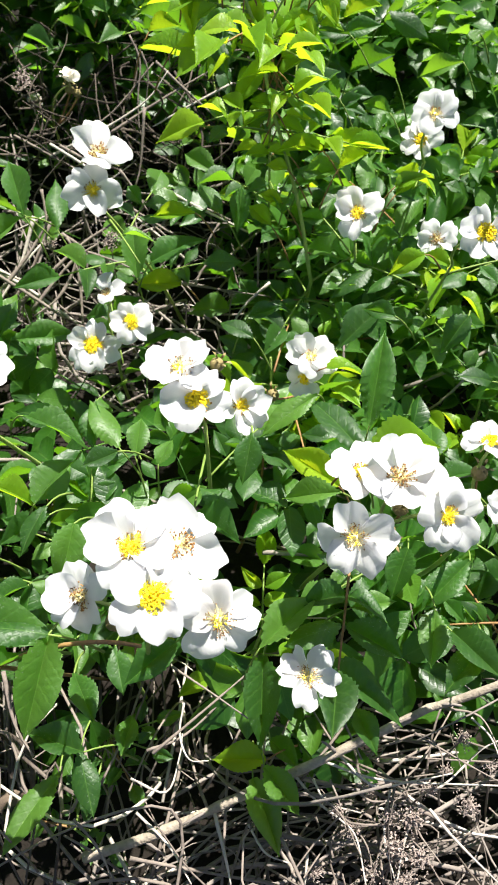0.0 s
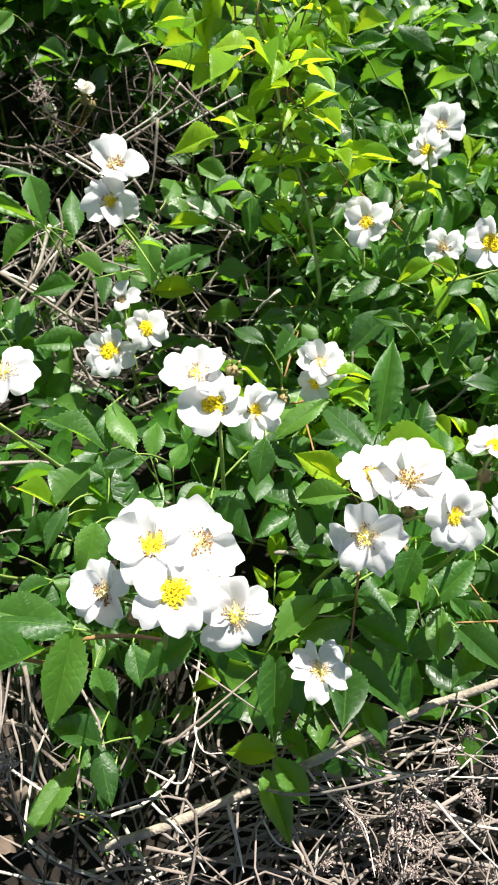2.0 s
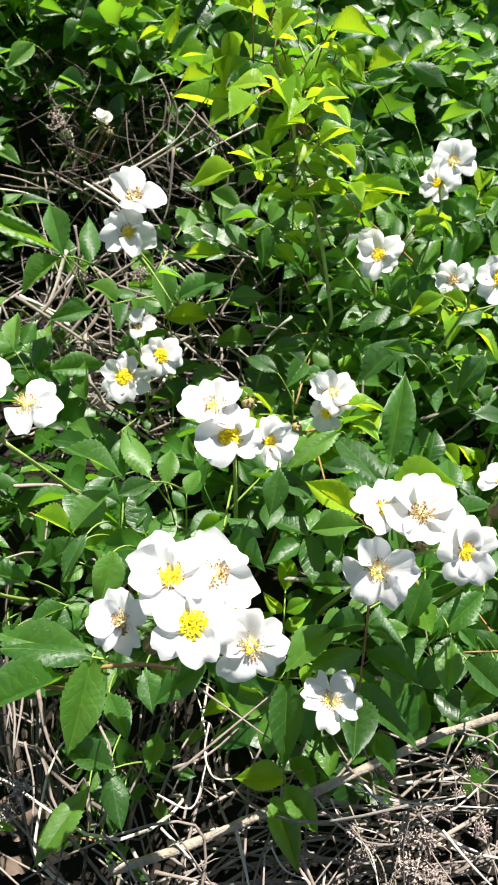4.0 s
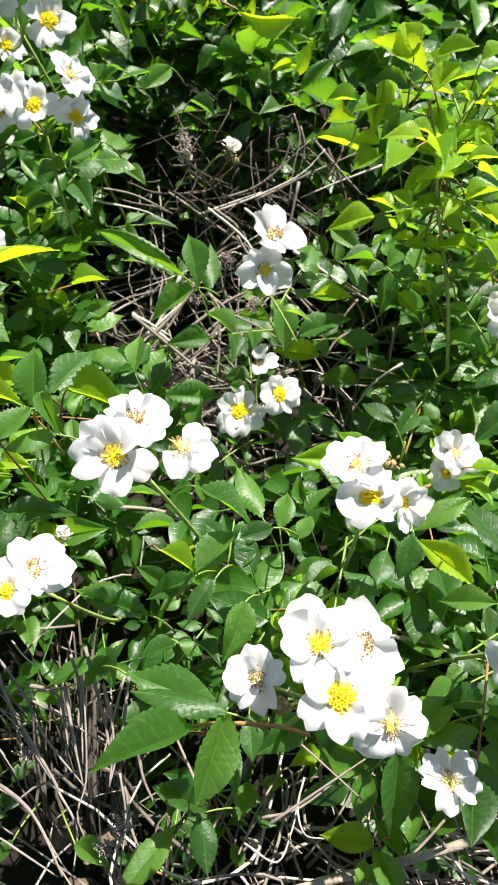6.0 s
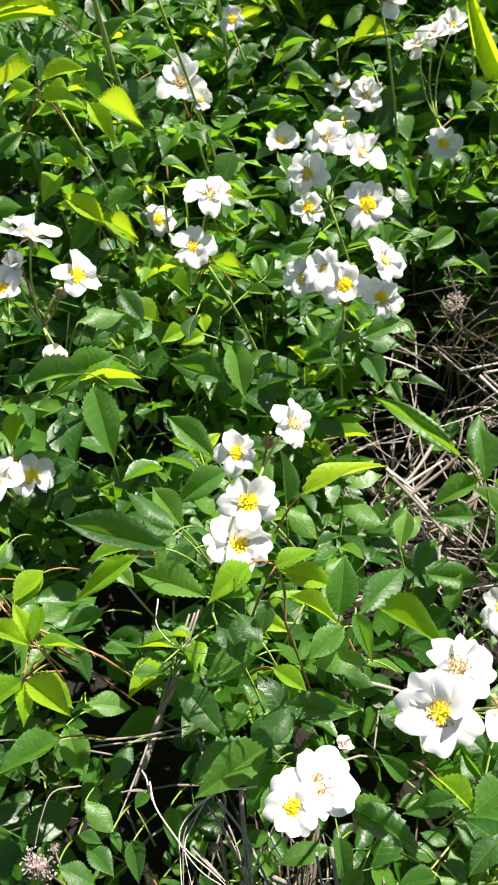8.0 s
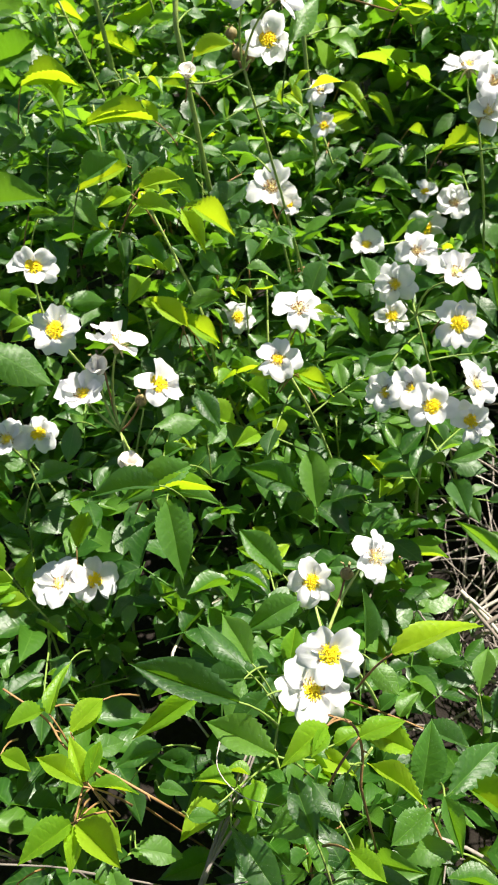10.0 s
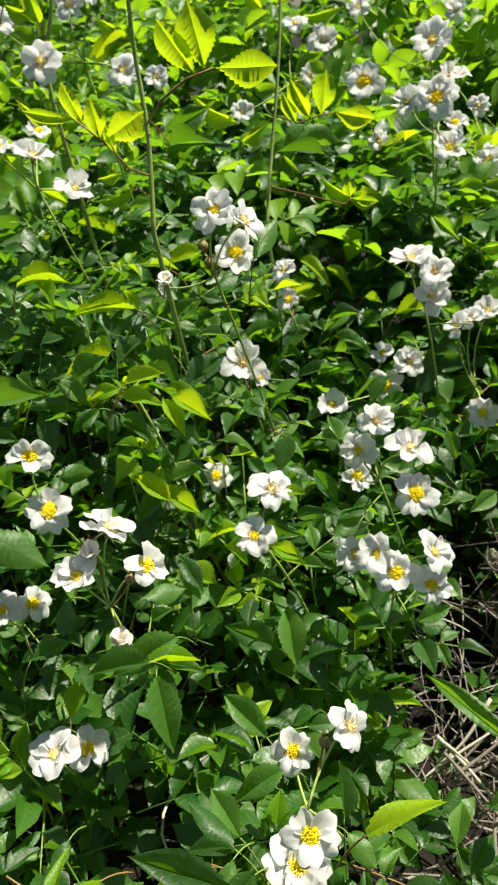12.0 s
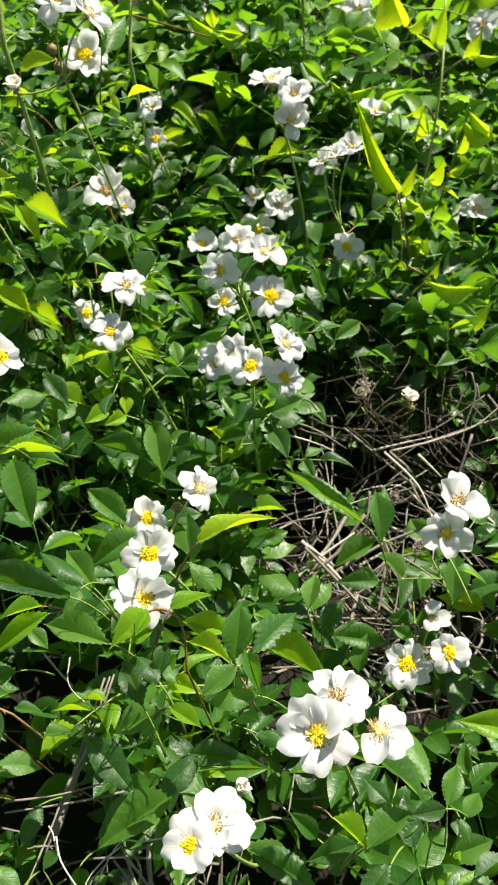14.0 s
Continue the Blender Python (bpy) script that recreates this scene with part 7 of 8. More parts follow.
straw([(-0.382, 0.297, 0.324), (-0.371, 0.304, 0.323), (-0.365, 0.304, 0.321)], 0.0008)
straw([(-0.320, 0.325, 0.316), (-0.330, 0.311, 0.312), (-0.335, 0.295, 0.308), (-0.330, 0.282, 0.301), (-0.322, 0.267, 0.294), (-0.313, 0.253, 0.287), (-0.305, 0.238, 0.281)], 0.0009)
old_stalk([(-0.324, 0.317, 0.308), (-0.307, 0.309, 0.300), (-0.293, 0.299, 0.293), (-0.279, 0.286, 0.286), (-0.259, 0.272, 0.278)], 0.0009)
old_stalk([(-0.285, 0.290, 0.277), (-0.291, 0.271, 0.272), (-0.279, 0.261, 0.267), (-0.256, 0.241, 0.257)], 0.0009)
straw([(-0.421, 0.299, 0.300), (-0.437, 0.286, 0.303), (-0.437, 0.268, 0.297), (-0.433, 0.251, 0.290)], 0.0009)
old_stalk([(-0.274, 0.312, 0.240), (-0.250, 0.309, 0.236), (-0.236, 0.282, 0.226), (-0.231, 0.259, 0.218)], 0.0017)
old_stalk([(-0.246, 0.338, 0.247), (-0.233, 0.314, 0.236), (-0.220, 0.266, 0.219)], 0.0013)
old_stalk([(-0.236, 0.345, 0.249), (-0.220, 0.315, 0.236), (-0.208, 0.292, 0.227), (-0.200, 0.273, 0.220)], 0.0017)
old_stalk([(-0.201, 0.329, 0.240), (-0.204, 0.301, 0.230), (-0.206, 0.271, 0.220)], 0.0012)
old_stalk([(-0.391, 0.413, 0.297), (-0.399, 0.375, 0.279), (-0.399, 0.345, 0.265), (-0.400, 0.297, 0.246)], 0.0015)
old_stalk([(-0.337, 0.412, 0.255), (-0.388, 0.380, 0.254), (-0.445, 0.345, 0.260)], 0.0015)
old_stalk([(-0.321, 0.328, 0.295), (-0.297, 0.318, 0.281), (-0.269, 0.297, 0.263), (-0.244, 0.270, 0.246), (-0.211, 0.246, 0.232)], 0.0014)
old_stalk([(-0.328, 0.296, 0.283), (-0.300, 0.287, 0.269), (-0.271, 0.277, 0.256), (-0.236, 0.247, 0.237)], 0.0011)
straw([(-0.306, 0.334, 0.292), (-0.283, 0.288, 0.264), (-0.274, 0.243, 0.245), (-0.273, 0.211, 0.236), (-0.281, 0.209, 0.238)], 0.0009)
old_stalk([(-0.302, 0.245, 0.233), (-0.256, 0.233, 0.216), (-0.215, 0.198, 0.199)], 0.0011)
straw([(-0.300, 0.773, 0.199), (-0.243, 0.823, 0.238)], 0.0029)
straw([(-0.277, 0.772, 0.185), (-0.209, 0.824, 0.225), (-0.162, 0.849, 0.245)], 0.0031)
straw([(-0.294, 0.786, 0.231), (-0.259, 0.784, 0.210)], 0.0026)
straw([(-0.251, 0.784, 0.205), (-0.212, 0.769, 0.170)], 0.0023)
straw([(-0.216, 0.817, 0.253), (-0.192, 0.810, 0.234), (-0.191, 0.797, 0.216)], 0.0026)
straw([(-0.067, 0.792, 0.195), (-0.056, 0.804, 0.210), (-0.039, 0.811, 0.218), (-0.023, 0.807, 0.211), (-0.017, 0.795, 0.196), (-0.010, 0.785, 0.182)], 0.0021)
straw([(-0.036, 0.834, 0.251), (-0.050, 0.821, 0.234), (-0.052, 0.813, 0.222)], 0.0018)
straw([(-0.120, 0.888, 0.276), (-0.066, 0.877, 0.248), (-0.003, 0.862, 0.219)], 0.0029)
straw([(-0.158, 0.856, 0.274), (-0.128, 0.850, 0.255), (-0.096, 0.842, 0.235)], 0.0029)
straw([(-0.152, 0.890, 0.290), (-0.135, 0.880, 0.267), (-0.122, 0.869, 0.246)], 0.0023)
straw([(-0.128, 1.022, 0.371), (-0.121, 1.013, 0.347), (-0.127, 0.997, 0.312)], 0.0018)
straw([(-0.182, 1.003, 0.274), (-0.115, 1.028, 0.304), (-0.047, 1.047, 0.333)], 0.0026)
straw([(-0.111, 1.019, 0.358), (-0.076, 1.009, 0.326), (-0.041, 0.998, 0.297)], 0.0023)
straw([(-0.019, 1.024, 0.327), (-0.078, 1.010, 0.304), (-0.121, 0.997, 0.287)], 0.0021)
straw([(-0.122, 0.952, 0.334), (-0.131, 0.922, 0.279), (-0.139, 0.909, 0.257)], 0.0021)
straw([(0.009, 0.794, 0.244), (0.007, 0.768, 0.209)], 0.0026)
straw([(0.021, 0.755, 0.225), (-0.010, 0.738, 0.204), (-0.030, 0.716, 0.178)], 0.0023)
straw([(-0.093, 0.769, 0.218), (-0.030, 0.766, 0.207), (0.022, 0.761, 0.200)], 0.0016)
straw([(-0.056, 0.747, 0.186), (-0.018, 0.731, 0.164), (0.014, 0.713, 0.144)], 0.0018)
straw([(-0.255, 0.855, 0.253), (-0.274, 0.819, 0.212), (-0.300, 0.789, 0.183), (-0.315, 0.773, 0.170)], 0.0031)
straw([(-0.236, 0.852, 0.247), (-0.262, 0.815, 0.206), (-0.291, 0.783, 0.176)], 0.0029)
straw([(-0.305, 0.792, 0.232), (-0.257, 0.776, 0.207), (-0.203, 0.750, 0.176)], 0.0029)
straw([(-0.196, 0.781, 0.238), (-0.214, 0.761, 0.216), (-0.238, 0.743, 0.199)], 0.0026)
straw([(-0.197, 0.789, 0.247), (-0.194, 0.760, 0.214), (-0.193, 0.734, 0.188)], 0.0029)
straw([(-0.255, 0.982, 0.259), (-0.214, 0.994, 0.273), (-0.174, 1.003, 0.287)], 0.0023)
straw([(-0.222, 0.953, 0.231), (-0.198, 0.967, 0.250), (-0.183, 0.952, 0.227), (-0.201, 0.938, 0.209)], 0.0018)
straw([(-0.396, 0.961, 0.300), (-0.339, 0.967, 0.290), (-0.286, 0.962, 0.269)], 0.0021)
straw([(-0.298, 0.993, 0.283), (-0.238, 0.979, 0.251), (-0.186, 0.964, 0.227)], 0.0023)
straw([(-0.236, 0.969, 0.202), (-0.203, 0.983, 0.220), (-0.156, 0.970, 0.202)], 0.0026)
straw([(-0.225, 0.886, 0.326), (-0.176, 0.869, 0.296), (-0.147, 0.843, 0.260)], 0.0021)
straw([(-0.273, 0.742, 0.236), (-0.240, 0.773, 0.264), (-0.209, 0.806, 0.299)], 0.0029)
straw([(-0.238, 0.712, 0.228), (-0.195, 0.750, 0.261), (-0.165, 0.764, 0.275)], 0.0026)
straw([(-0.287, 0.734, 0.275), (-0.241, 0.718, 0.248), (-0.202, 0.702, 0.226)], 0.0029)
straw([(-0.222, 0.980, 0.286), (-0.172, 0.996, 0.305), (-0.114, 1.025, 0.354)], 0.0021)
straw([(-0.054, 0.283, 0.207), (-0.057, 0.263, 0.199), (-0.050, 0.247, 0.193), (-0.036, 0.246, 0.192)], 0.0012)
straw([(-0.094, 0.240, 0.175), (-0.068, 0.232, 0.169), (-0.059, 0.255, 0.175), (-0.057, 0.270, 0.181)], 0.0013)
straw([(-0.076, 0.250, 0.197), (-0.040, 0.278, 0.203), (-0.006, 0.303, 0.213)], 0.0016)
straw([(-0.063, 0.306, 0.218), (-0.036, 0.291, 0.208), (-0.007, 0.273, 0.200)], 0.0014)
straw([(-0.083, 0.258, 0.180), (-0.054, 0.270, 0.180), (-0.016, 0.302, 0.190)], 0.0016)
straw([(0.050, 0.257, 0.153), (0.093, 0.243, 0.153), (0.177, 0.233, 0.168)], 0.0016)
straw([(0.060, 0.258, 0.165), (0.084, 0.237, 0.160), (0.112, 0.238, 0.165), (0.141, 0.241, 0.172)], 0.0013)
straw([(0.098, 0.263, 0.171), (0.121, 0.268, 0.177), (0.134, 0.256, 0.176), (0.134, 0.236, 0.169)], 0.0012)
straw([(0.156, 0.272, 0.197), (0.167, 0.259, 0.196), (0.172, 0.244, 0.192)], 0.0012)
straw([(0.041, 0.249, 0.139), (0.051, 0.233, 0.135), (0.076, 0.225, 0.135)], 0.0013)
straw([(0.126, 0.225, 0.143), (0.143, 0.203, 0.141), (0.168, 0.175, 0.141)], 0.0016)
straw([(0.117, 0.269, 0.177), (0.149, 0.248, 0.176), (0.172, 0.233, 0.178)], 0.0012)
straw([(0.064, 0.228, 0.125), (0.080, 0.205, 0.120), (0.082, 0.181, 0.115)], 0.0013)
straw([(0.100, 0.242, 0.133), (0.093, 0.212, 0.124), (0.098, 0.183, 0.118)], 0.0014)
straw([(0.112, 0.241, 0.134), (0.118, 0.214, 0.128), (0.132, 0.192, 0.126)], 0.0013)
straw([(0.034, 0.239, 0.146), (0.059, 0.223, 0.143), (0.073, 0.194, 0.138)], 0.0013)
straw([(0.035, 0.203, 0.116), (0.032, 0.182, 0.112)], 0.0017)
straw([(-0.034, 0.224, 0.143), (-0.026, 0.196, 0.135), (-0.022, 0.179, 0.131)], 0.0018)
straw([(-0.095, 0.229, 0.130), (-0.069, 0.207, 0.121), (-0.052, 0.183, 0.114)], 0.0016)
straw([(-0.098, 0.199, 0.123), (-0.043, 0.191, 0.115), (0.015, 0.182, 0.111)], 0.0021)
straw([(-0.187, 0.302, 0.224), (-0.177, 0.270, 0.207), (-0.162, 0.250, 0.195)], 0.0021)
straw([(-0.132, 0.213, 0.175), (-0.115, 0.197, 0.167), (-0.102, 0.177, 0.161)], 0.0016)
seed_head(-0.425, 0.240, 0.296, 0.0203)
seed_head(-0.417, 0.254, 0.296, 0.0087)
seed_head(-0.172, 0.215, 0.263, 0.0237)
seed_head(-0.182, 0.204, 0.252, 0.0161)
seed_head(0.114, 0.219, 0.139, 0.0251)
seed_head(0.152, 0.222, 0.158, 0.0192)
seed_head(0.153, 0.266, 0.173, 0.0160)
seed_head(0.057, 0.228, 0.134, 0.0148)
seed_head(0.099, 0.202, 0.133, 0.0236)
seed_head(0.118, 0.196, 0.124, 0.0210)
seed_head(0.127, 0.237, 0.147, 0.0148)
seed_head(0.070, 0.217, 0.122, 0.0165)
seed_head(0.097, 0.224, 0.138, 0.0177)
seed_head(0.106, 0.183, 0.119, 0.0180)
seed_head(0.082, 0.189, 0.117, 0.0165)
seed_head(0.083, 0.243, 0.131, 0.0135)
seed_head(0.041, 0.192, 0.104, 0.0152)
seed_head(0.141, 0.249, 0.153, 0.0133)
seed_head(0.173, 0.248, 0.161, 0.0118)
seed_head(-0.429, 0.246, 0.269, 0.0238)
seed_head(-0.313, 0.302, 0.277, 0.0103)
seed_head(-0.256, 0.261, 0.242, 0.0174)
seed_head(-0.319, 0.322, 0.275, 0.0087)
seed_head(-0.161, 0.814, 0.246, 0.0254)
seed_head(-0.280, 1.030, 0.337, 0.0299)
seed_head(-0.075, 0.752, 0.194, 0.0164)
seed_head(-0.023, 0.763, 0.203, 0.0147)
seed_head(-0.231, 0.817, 0.242, 0.0172)
seed_head(-0.205, 0.897, 0.251, 0.0239)


# ---- leafy canes without flowers ----
HOLLOWS = [(-0.58, 0.5, 0.05), (-0.5, 0.66, 0.04), (-0.48, 0.67, 0.045), (-0.66, 1.4, 0.06), (-0.18, 0.41, 0.03), (-0.14, 0.43, 0.025), (-0.0, 0.49, 0.02), (-0.62, 1.12, 0.05), (-0.6, 0.79, 0.04)]


def grows_here(x, y, rng):
    """Whether leaves grow here, in the thick of the bush, and not over the dead grass."""
    if not -0.45 - 0.85 * y < x < 0.24 + 0.24 * y:
        return False
    if any(math.hypot(x - a, y - b) < r for a, b, r in HOLLOWS):
        return False
    if y < (0.29 if x > -0.12 else 0.265) and x > -0.3 and rng.random() > 0.06:
        return False
    return rng.random() > 0.97 * max(bare_near(x, y, 0.02), litter(x, y + 0.06), litter(x, y + 0.1))


def sparse(x, y, rng):
    """Thinner leaves at the front, where dead stalks and the dark inside of the bush show between them."""
    return (y > 0.75 or rng.random() < 0.35 + 0.8 * max(0.0, y - 0.25)) and grows_here(x, y, rng)


def leafy_canes():
    rng = random.Random(11)
    made = 0
    while made < 107:
        x, y = rng.uniform(-1.5, 0.5), 0.16 + 1.5 * rng.random() ** 1.2
        if not grows_here(x, y, rng) or (y < 0.31 and x > -0.33) or bare_near(x, y, 0.06) > 0.3 or bare_near(x, y + 0.09, 0.05) > 0.6:
            continue
        made += 1
        top = canopy(x, y) - abs(rng.gauss(0, 0.03)) - 0.02
        base = rise(y)
        c = cane(x, y, base, "leafy rose cane without flowers, glossy serrated green leaves")
        lean = Vector((rng.uniform(-0.05, 0.05), rng.uniform(-0.06, 0.04), 0))
        tip = Vector((x, y, top)) + lean
        line = bend((x, y, base - 0.02), tip, (rng.uniform(-0.02, 0.02), 0, 0.0), 8)
        stem(c, line, 0.0022, 0.0011, rng.random() < 0.25)
        a = rng.uniform(0, 6.3)
        for k in range(5):
            s = 1.0 - 0.11 * k * rng.uniform(0.7, 1.2)
            foot = Vector((x, y, base)).lerp(tip, s)
            a += 2.4 + rng.uniform(-0.4, 0.4)
            way = Vector((math.cos(a), math.sin(a), rng.uniform(0.15, 0.7) if k else 0.9))
            if over_bloom(foot + way * 0.045, 0.06):
                continue
            compound(c, rng, foot, way, rng.uniform(0.052, 0.084), (rng.uniform(-0.2, 0.2), -0.25, 1), rng.choice((2, 2, 3)), rng.random() < 0.2)


leafy_canes()


def prune():
    """Flowers open clear of the leaves: take away the leaflets that would hang over one."""
    spots, way = table(BLOOMS)[0], np.array(SUNWARD)
    side = table(BLOOMS)[1]
    for ob in [o for o in scene.objects if o.name.startswith("leaflet")]:
        loose = ob.parent.name.startswith("leaf_stalk") and ob.data in LEAFLETS[LEAF.name]
        m = PLACE[ob]
        for s in (0.25, 0.6, 0.9):
            d = np.array(m @ Vector((0, s, -0.1 * s))) - spots
            a = d @ way
            off = np.linalg.norm(d - a[:, None] * way, axis=1)
            b = np.sum(d * side, axis=1)
            over = np.any((a > 0.006) & (a < 0.5) & (off < (0.026 if loose else 0.014)))
            before = loose and np.any((b > 0.0) & (b < 0.35) & (np.linalg.norm(d - b[:, None] * side, axis=1) < 0.022))
            if over or before:
                bpy.data.objects.remove(ob)
                break


prune()


def sprig(rng):
    """Five leaflets on a stalk one long along +y, as verts, faces, uvs."""
    pieces = [(*tube([(0, 0, 0), (0, 0.5, -0.02), (0, 1.0, -0.12)], 0.014, 0.009, 3), [(0.5, 0.0)] * 9)]
    for s, h in ((0.5, -1), (0.52, 1), (0.82, -1), (0.84, 1), (1.0, 0)):
        p = Vector((0, s, -0.12 * s * s))
        d = Vector((h, rng.uniform(0.3, 0.8) if h else 1.0, rng.uniform(-0.45, 0.3))).normalized()
        l = rng.uniform(0.46, 0.66)
        turn, _ = axes(p, p + d, (rng.gauss(0, 0.3) - 0.2 * h, rng.gauss(0, 0.3), 1))
        m = np.array(Matrix.Translation(p) @ turn @ Matrix.Diagonal((l * rng.uniform(0.52, 0.68), l, l, 1)))
        v, f, u = rng.choice(PLAIN_BLADES)
        pieces.append(((np.c_[np.array(v), np.ones(len(v))] @ m.T)[:, :3].tolist(), f, u))
    v, f, u = merge(pieces)
    return np.c_[np.array(v), np.ones(len(v))], f, u


SPRIGS = [sprig(_rng) for _ in range(10)]


def leaf_mass(name, count, area, depth, mat, size, label, seed, keep=None, tilt=0.45):
    """Countless further leaves, joined into one thing. size: the length of a leaf's stalk."""
    rng = random.Random(seed)
    pieces = []
    while len(pieces) < count:
        x, y = rng.uniform(area[0], area[1]), rng.uniform(area[2], area[3])
        if keep and not keep(x, y, rng):
            continue
        z = canopy(x, y) - depth[0] - abs(rng.gauss(0, depth[1]))
        if z < rise(y) + 0.01:
            continue
        a, l = rng.uniform(0, 6.3), size * rng.uniform(0.7, 1.25)
        base = Vector((x, y, z))
        if over_bloom(base):
            continue
        way = Vector((math.cos(a), math.sin(a), rng.uniform(-0.35, 0.7)))
        base -= way * l * 0.5
        turn, _ = axes(base, base + way, (rng.gauss(0, tilt), rng.gauss(-tilt * 0.6, tilt), 1))
        m = np.array(Matrix.Translation(base) @ turn @ Matrix.Scale(l, 4))
        v, f, u = rng.choice(SPRIGS)
        pieces.append(((v @ m.T)[:, :3].tolist(), f, u))
    v, f, u = merge(pieces)
    tagged(new(name, mesh(name, v, f, [mat], u)), label, "foliage", kind="stuff")


leaf_mass("undergrowth", 1800, (-1.9, 0.7, 0.1, 1.7), (0.03, 0.08), SHADED_MASS, 0.072, "dense shaded rose leaves deep inside the bush", 3, sparse)
leaf_mass("low_undergrowth", 750, (-1.6, 0.6, 0.05, 1.6), (0.16, 0.07), SHADED_MASS, 0.060, "small leaves near the soil, coloured dark for the shade", 4, grows_here)
leaf_mass("middle_foliage", 1200, (-2.6, 0.9, 1.1, 2.4), (-0.02, 0.12), SHADED_MASS, 0.096, "rose leaves of the middle of the bush", 8, grows_here)
leaf_mass("inner_foliage", 520, (-0.8, 0.35, 1.05, 1.75), (-0.01, 0.05), SHADED_MASS, 0.084, "rose leaves behind the dead stalks", 9, grows_here)
leaf_mass("far_foliage", 1500, (-4.2, 1.4, 2.0, 4.4), (0.0, 0.16), SHADED_MASS, 0.115, "rose leaves of the far side of the bush", 5, grows_here)
leaf_mass("sunlit_foliage", 200, (-2.4, 0.8, 1.3, 2.3), (-0.10, 0.06), BRIGHT_MASS, 0.096, "yellow-green young leaves, backlight put into their colour", 6, grows_here, 0.8)
leaf_mass("far_sunlit_foliage", 750, (-4.2, 1.4, 1.9, 4.4), (-0.14, 0.10), BRIGHT_MASS, 0.130, "far yellow-green leaves, backlight put into their colour", 7, grows_here, 1.1)


def flank(x, y, rng):
    """The sides of the bush, round the thick of it, with an uneven edge."""
    if -0.45 - 0.85 * y < x < 0.24 + 0.24 * y:
        return False
    return ((x + 0.6) / 3.0) ** 2 + ((y - 2.4) / 2.1) ** 2 < 1 + 0.3 * noise.noise((x * 1.3, y * 1.3, 7))


leaf_mass("flank_foliage", 1300, (-3.9, 2.7, 0.2, 4.7), (0.0, 0.2), SHADED_MASS, 0.120, "rose leaves on the flanks of the bush", 12, flank)
leaf_mass("flank_sunlit_foliage", 300, (-3.9, 2.7, 0.8, 4.7), (-0.1, 0.1), BRIGHT_MASS, 0.120, "yellow-green young leaves on the flanks, coloured as if backlit", 13, flank, 0.9)


def tangle(name, count, area, heights, r, long, mat, label, seed, curl=0.3, where=None, single=0, along=None, pale=0.14):
    """Dry stalks lying over one another; the first ones are parts by themselves, the rest is joined."""
    rng = random.Random(seed)
    pieces = []
    while len(pieces) < count:
        x, y = rng.uniform(area[0], area[1]), rng.uniform(area[2], area[3])
        if where and rng.random() > where(x, y):
            continue
        a = rng.uniform(0, 6.3) if along is None else rng.gauss(along, 0.35)
        l = long * rng.uniform(0.4, 1.3)
        z0, z1 = rng.uniform(*heights), rng.uniform(*heights)
        p = Vector((x, y, z0 + rise(y)))
        q = p + Vector((math.cos(a) * l, math.sin(a) * l, z1 - z0))
        sag = Vector((rng.gauss(0, curl), rng.gauss(0, curl), rng.gauss(0, curl * 0.5))) * l
        k = rng.uniform(0.5, 1.5)
        line = bend(p, q, sag, 9)
        twirl = Vector((rng.gauss(0, 1), rng.gauss(0, 1), rng.gauss(0, 0.6))) * (0.3 * curl * l)
        line = [o + twirl * math.sin(2 * math.pi * i / 9 + k) * (i / 9) for i, o in enumerate(line)]
        pieces.append(tube(line, r * k, r * k * 0.6, 5))
    if single:
        heap = put(tagged(new(name), label, "dry grass"), Matrix.Translation((0.5 * (area[0] + area[1]), 0.5 * (area[2] + area[3]), 0)))
        for v, f in pieces[:single]:
            put(new("stalk", mesh("stalk", v, f, [PALE if rng.random() < pale else mat])), Matrix.Identity(4), heap)
        pieces = pieces[single:]
    if pieces:
        v, f, _ = merge(pieces)
        tagged(new(name + "_rest" if single else name, mesh(name, v, f, [mat])), label, "dry grass", kind="stuff")


def front(x, y):
    return 0.02 if x < -0.17 else 0.05 + litter(x, y)


def twiggy(x, y):
    return (0.0 if y < 0.32 else 0.3) if y < 0.5 and x > -0.42 else 1.0


tangle("dry_grass", 175, (-0.6, 0.5, 0.0, 0.45), (0.03, 0.16), 0.0012, 0.14, STRAW, "tangle of dry beige grass stalks on the soil", 21, 0.42, where=front, single=100, pale=0.16)
tangle("old_grass", 165, (-0.6, 0.5, 0.0, 0.40), (0.0, 0.07), 0.0016, 0.20, TWIG, "flattened layer of old brown grass stems", 25, 0.12, where=front, along=0.1, single=80)
tangle("stalk_heap", 60, (-0.55, 0.15, 0.5, 1.45), (0.05, 0.21), 0.0017, 0.25, TWIG, "dead grey stalks heaped between the canes", 22, 0.24, where=litter, single=60, pale=0.08)
tangle("fine_stalks", 80, (-0.55, 0.15, 0.5, 1.45), (0.02, 0.19), 0.0010, 0.12, TWIG, "fine dry grass under the dead stalks", 24, 0.3, where=litter, single=50, pale=0.05)
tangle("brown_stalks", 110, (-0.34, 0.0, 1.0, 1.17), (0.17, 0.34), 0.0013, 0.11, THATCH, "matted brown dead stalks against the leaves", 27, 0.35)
tangle("dead_twigs", 170, (-0.9, 0.4, 0.1, 1.3), (0.02, 0.25), 0.0017, 0.20, TWIG, "bare grey twigs inside the bush", 23, 0.16, where=twiggy, single=50)


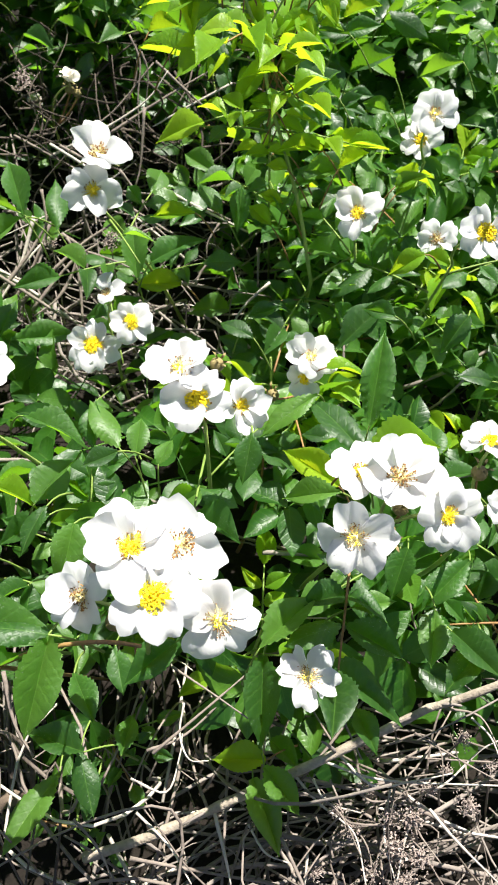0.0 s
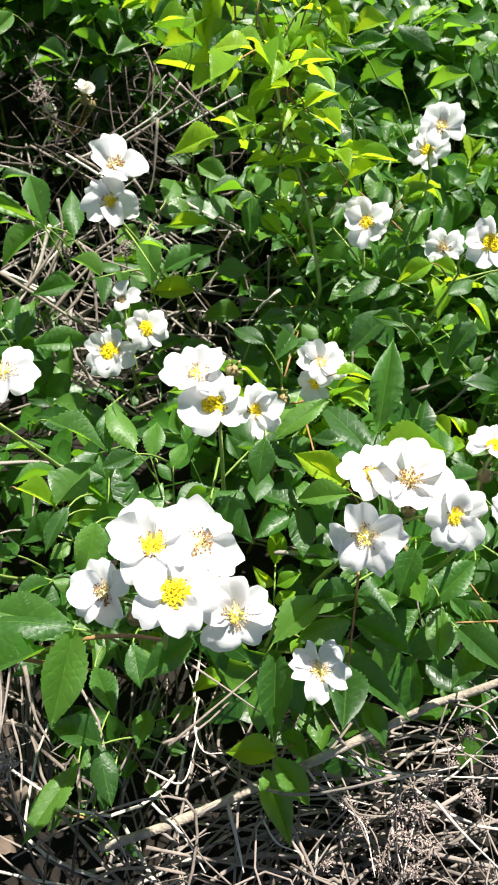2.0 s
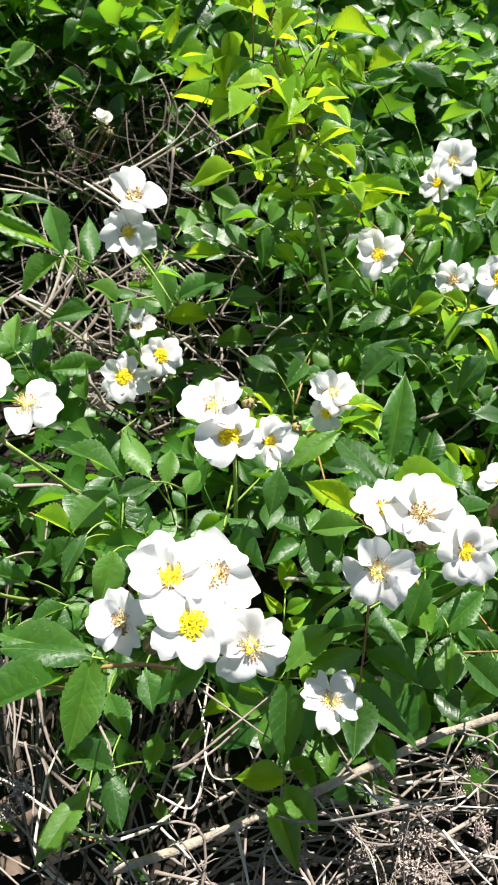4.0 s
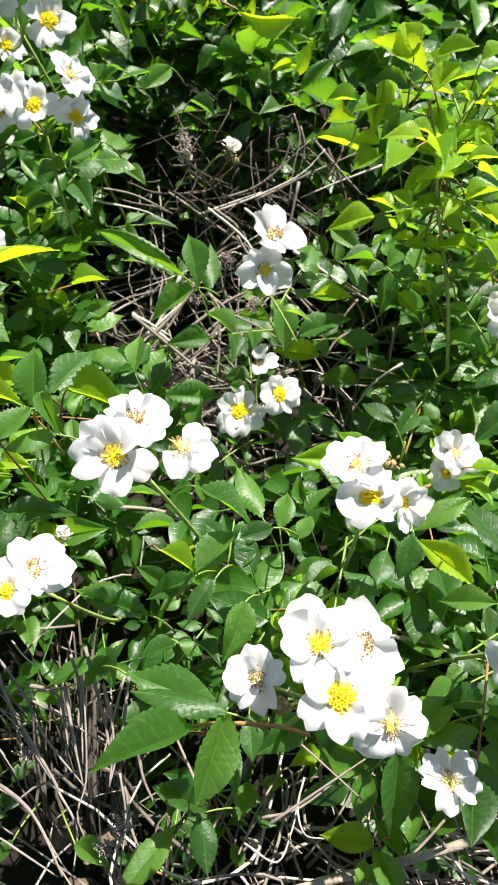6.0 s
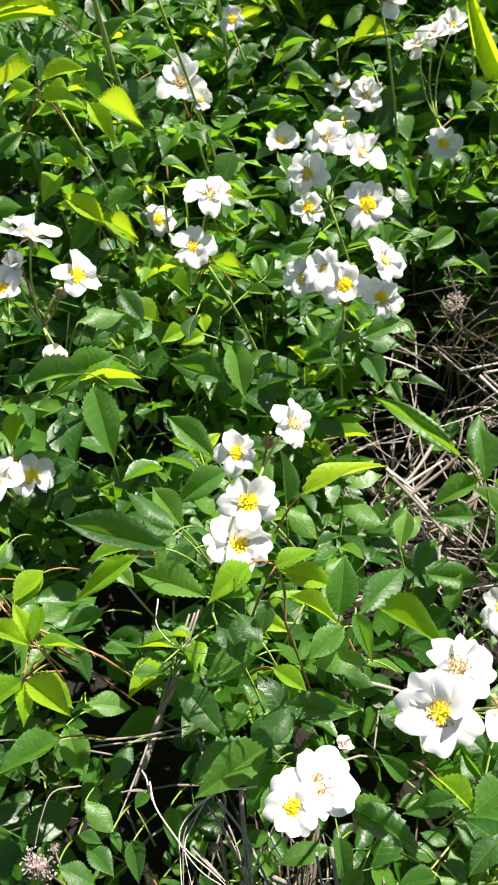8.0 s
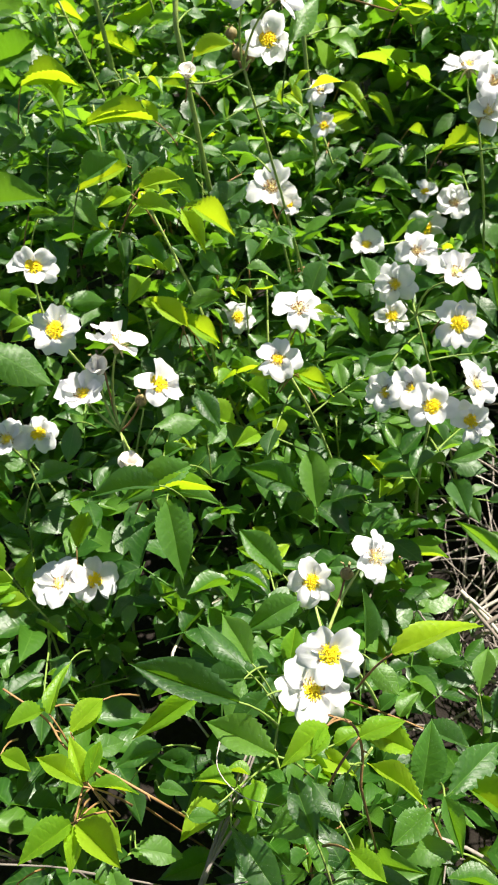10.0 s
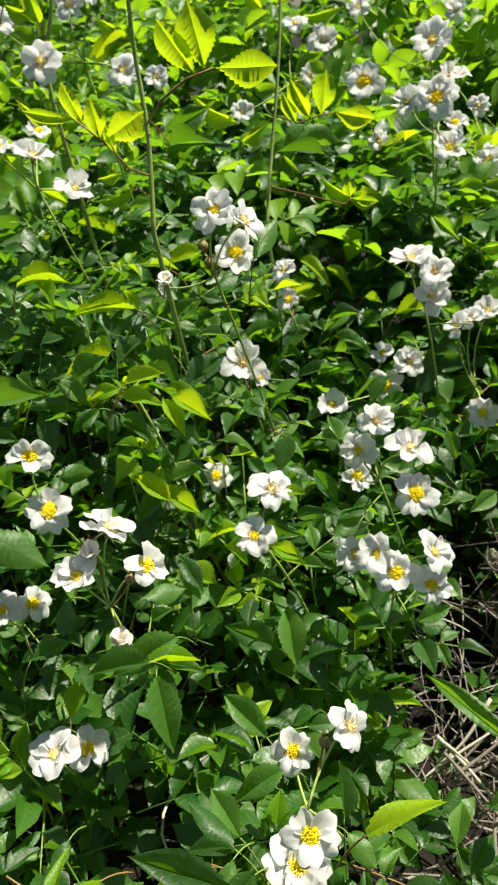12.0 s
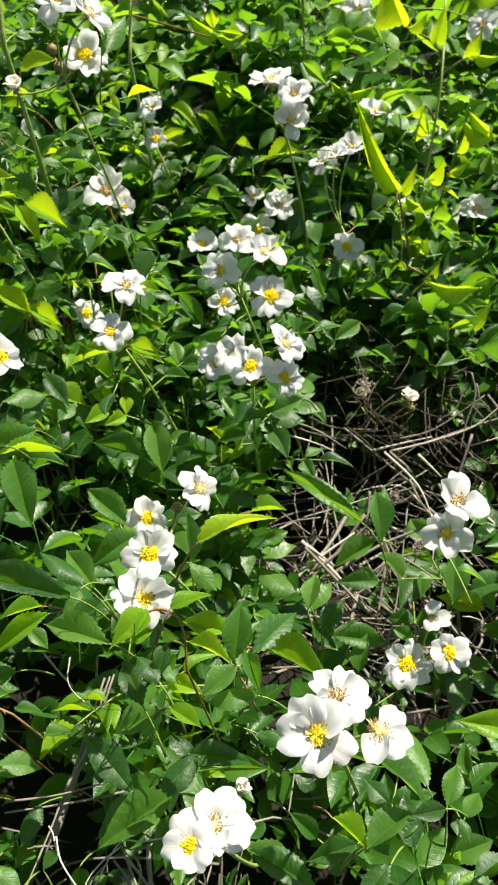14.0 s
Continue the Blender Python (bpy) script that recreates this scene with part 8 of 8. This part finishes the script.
def stem_clump():
    """An old stool of the bush: dead stems that fan out backwards from one foot, bent over one another."""
    rng = random.Random(31)
    heap = put(tagged(new("dead_stem_clump"), "leaning grey-brown dead stems fanning from an old stool", "dead stems"), Matrix.Translation((-0.24, 0.275, 0)))
    for k in range(54):
        spread = rng.gauss(0, 1)
        p = Vector((-0.235 + 0.035 * spread, rng.gauss(0.280, 0.022), rng.uniform(0.0, 0.03)))
        q = p + Vector((-0.03 + 0.030 * spread + rng.gauss(0, 0.022), rng.gauss(0.115, 0.045), rng.uniform(0.03, 0.15)))
        r = rng.uniform(0.0010, 0.0028)
        line = bend(p, q, (rng.gauss(0, 0.010), rng.gauss(0, 0.010), rng.gauss(0.012, 0.012)), 8)
        v, f = tube(line, r, r * 0.55, 5, 0.12, rng)
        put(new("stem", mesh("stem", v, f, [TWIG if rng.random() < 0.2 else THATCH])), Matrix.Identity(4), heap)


stem_clump()


def dead_leaf(x, y, z, size, turn):
    v, f, u = blade(_rng, 10, 2, -0.5, 0.4, 0.6, 0.02, 0.14)
    m = Matrix.Translation((x, y, z)) @ pose(0, 0, 0, *turn) @ Matrix.Diagonal((size * 0.75, size, size, 1))
    put(tagged(new("dead_leaf", mesh("dead_leaf", v, f, [DEAD_LEAF], u)), "curled brown dead leaf on the dry grass", "leaf", "dead leaves"), m)


for k in range(9):
    dead_leaf(_rng.gauss(-0.235, 0.022), _rng.gauss(0.262, 0.018), _rng.uniform(0.03, 0.07), _rng.uniform(0.018, 0.036), (_rng.uniform(-60, 40), _rng.uniform(-50, 50), _rng.uniform(0, 360)))
for k in range(2):
    dead_leaf(_rng.uniform(-0.15, 0.2), _rng.uniform(0.14, 0.24), _rng.uniform(0.05, 0.11), _rng.uniform(0.02, 0.04), (_rng.uniform(-40, 30), _rng.uniform(-40, 40), _rng.uniform(0, 360)))


def low_shoot(x, y, count, seed, foot_z=0.0, tall=0.09, long=0.045, label="short shaded green rose shoot among dead stems"):
    """A leafy shoot between the dead stems."""
    rng = random.Random(seed)
    foot = Vector((x, y, foot_z))
    shoot = put(tagged(new("rose_shoot"), label, "rose shoot", "low shoots"), Matrix.Translation(foot))
    top = foot + Vector((rng.gauss(0, 0.015), -0.01, tall * rng.uniform(0.8, 1.2)))
    stem(shoot, bend(foot, top, (0.006, 0, 0), 6), 0.0014, 0.0010)
    for k in range(count):
        a = rng.uniform(0, 6.3)
        compound(shoot, rng, foot.lerp(top, rng.uniform(0.4, 1.0)), (math.cos(a), math.sin(a), rng.uniform(0.1, 0.6)), long * rng.uniform(0.8, 1.2), (rng.gauss(0, 0.2), -0.3, 1), 2)


for k, (x, y) in enumerate([(-0.345, 0.255), (-0.33, 0.215), (-0.39, 0.275), (-0.40, 0.33), (-0.36, 0.36), (-0.165, 0.31), (-0.15, 0.245), (-0.557, 0.378), (-0.519, 0.341), (-0.608, 0.422)]):
    low_shoot(x, y, 4, 400 + k)
for k, (x, y) in enumerate([(-0.30, 1.26), (-0.24, 1.20), (-0.18, 1.24), (-0.12, 1.19), (-0.07, 1.25), (-0.02, 1.18), (-0.21, 1.33), (-0.10, 1.34), (0.04, 1.26), (-0.05, 1.10), (0.03, 1.02)]):
    low_shoot(x, y, 5, 440 + k, rise(y), 0.36 - rise(y) + 0.25 * (y - 1.2), 0.07, "green leafy rose shoot behind the dead stalks")
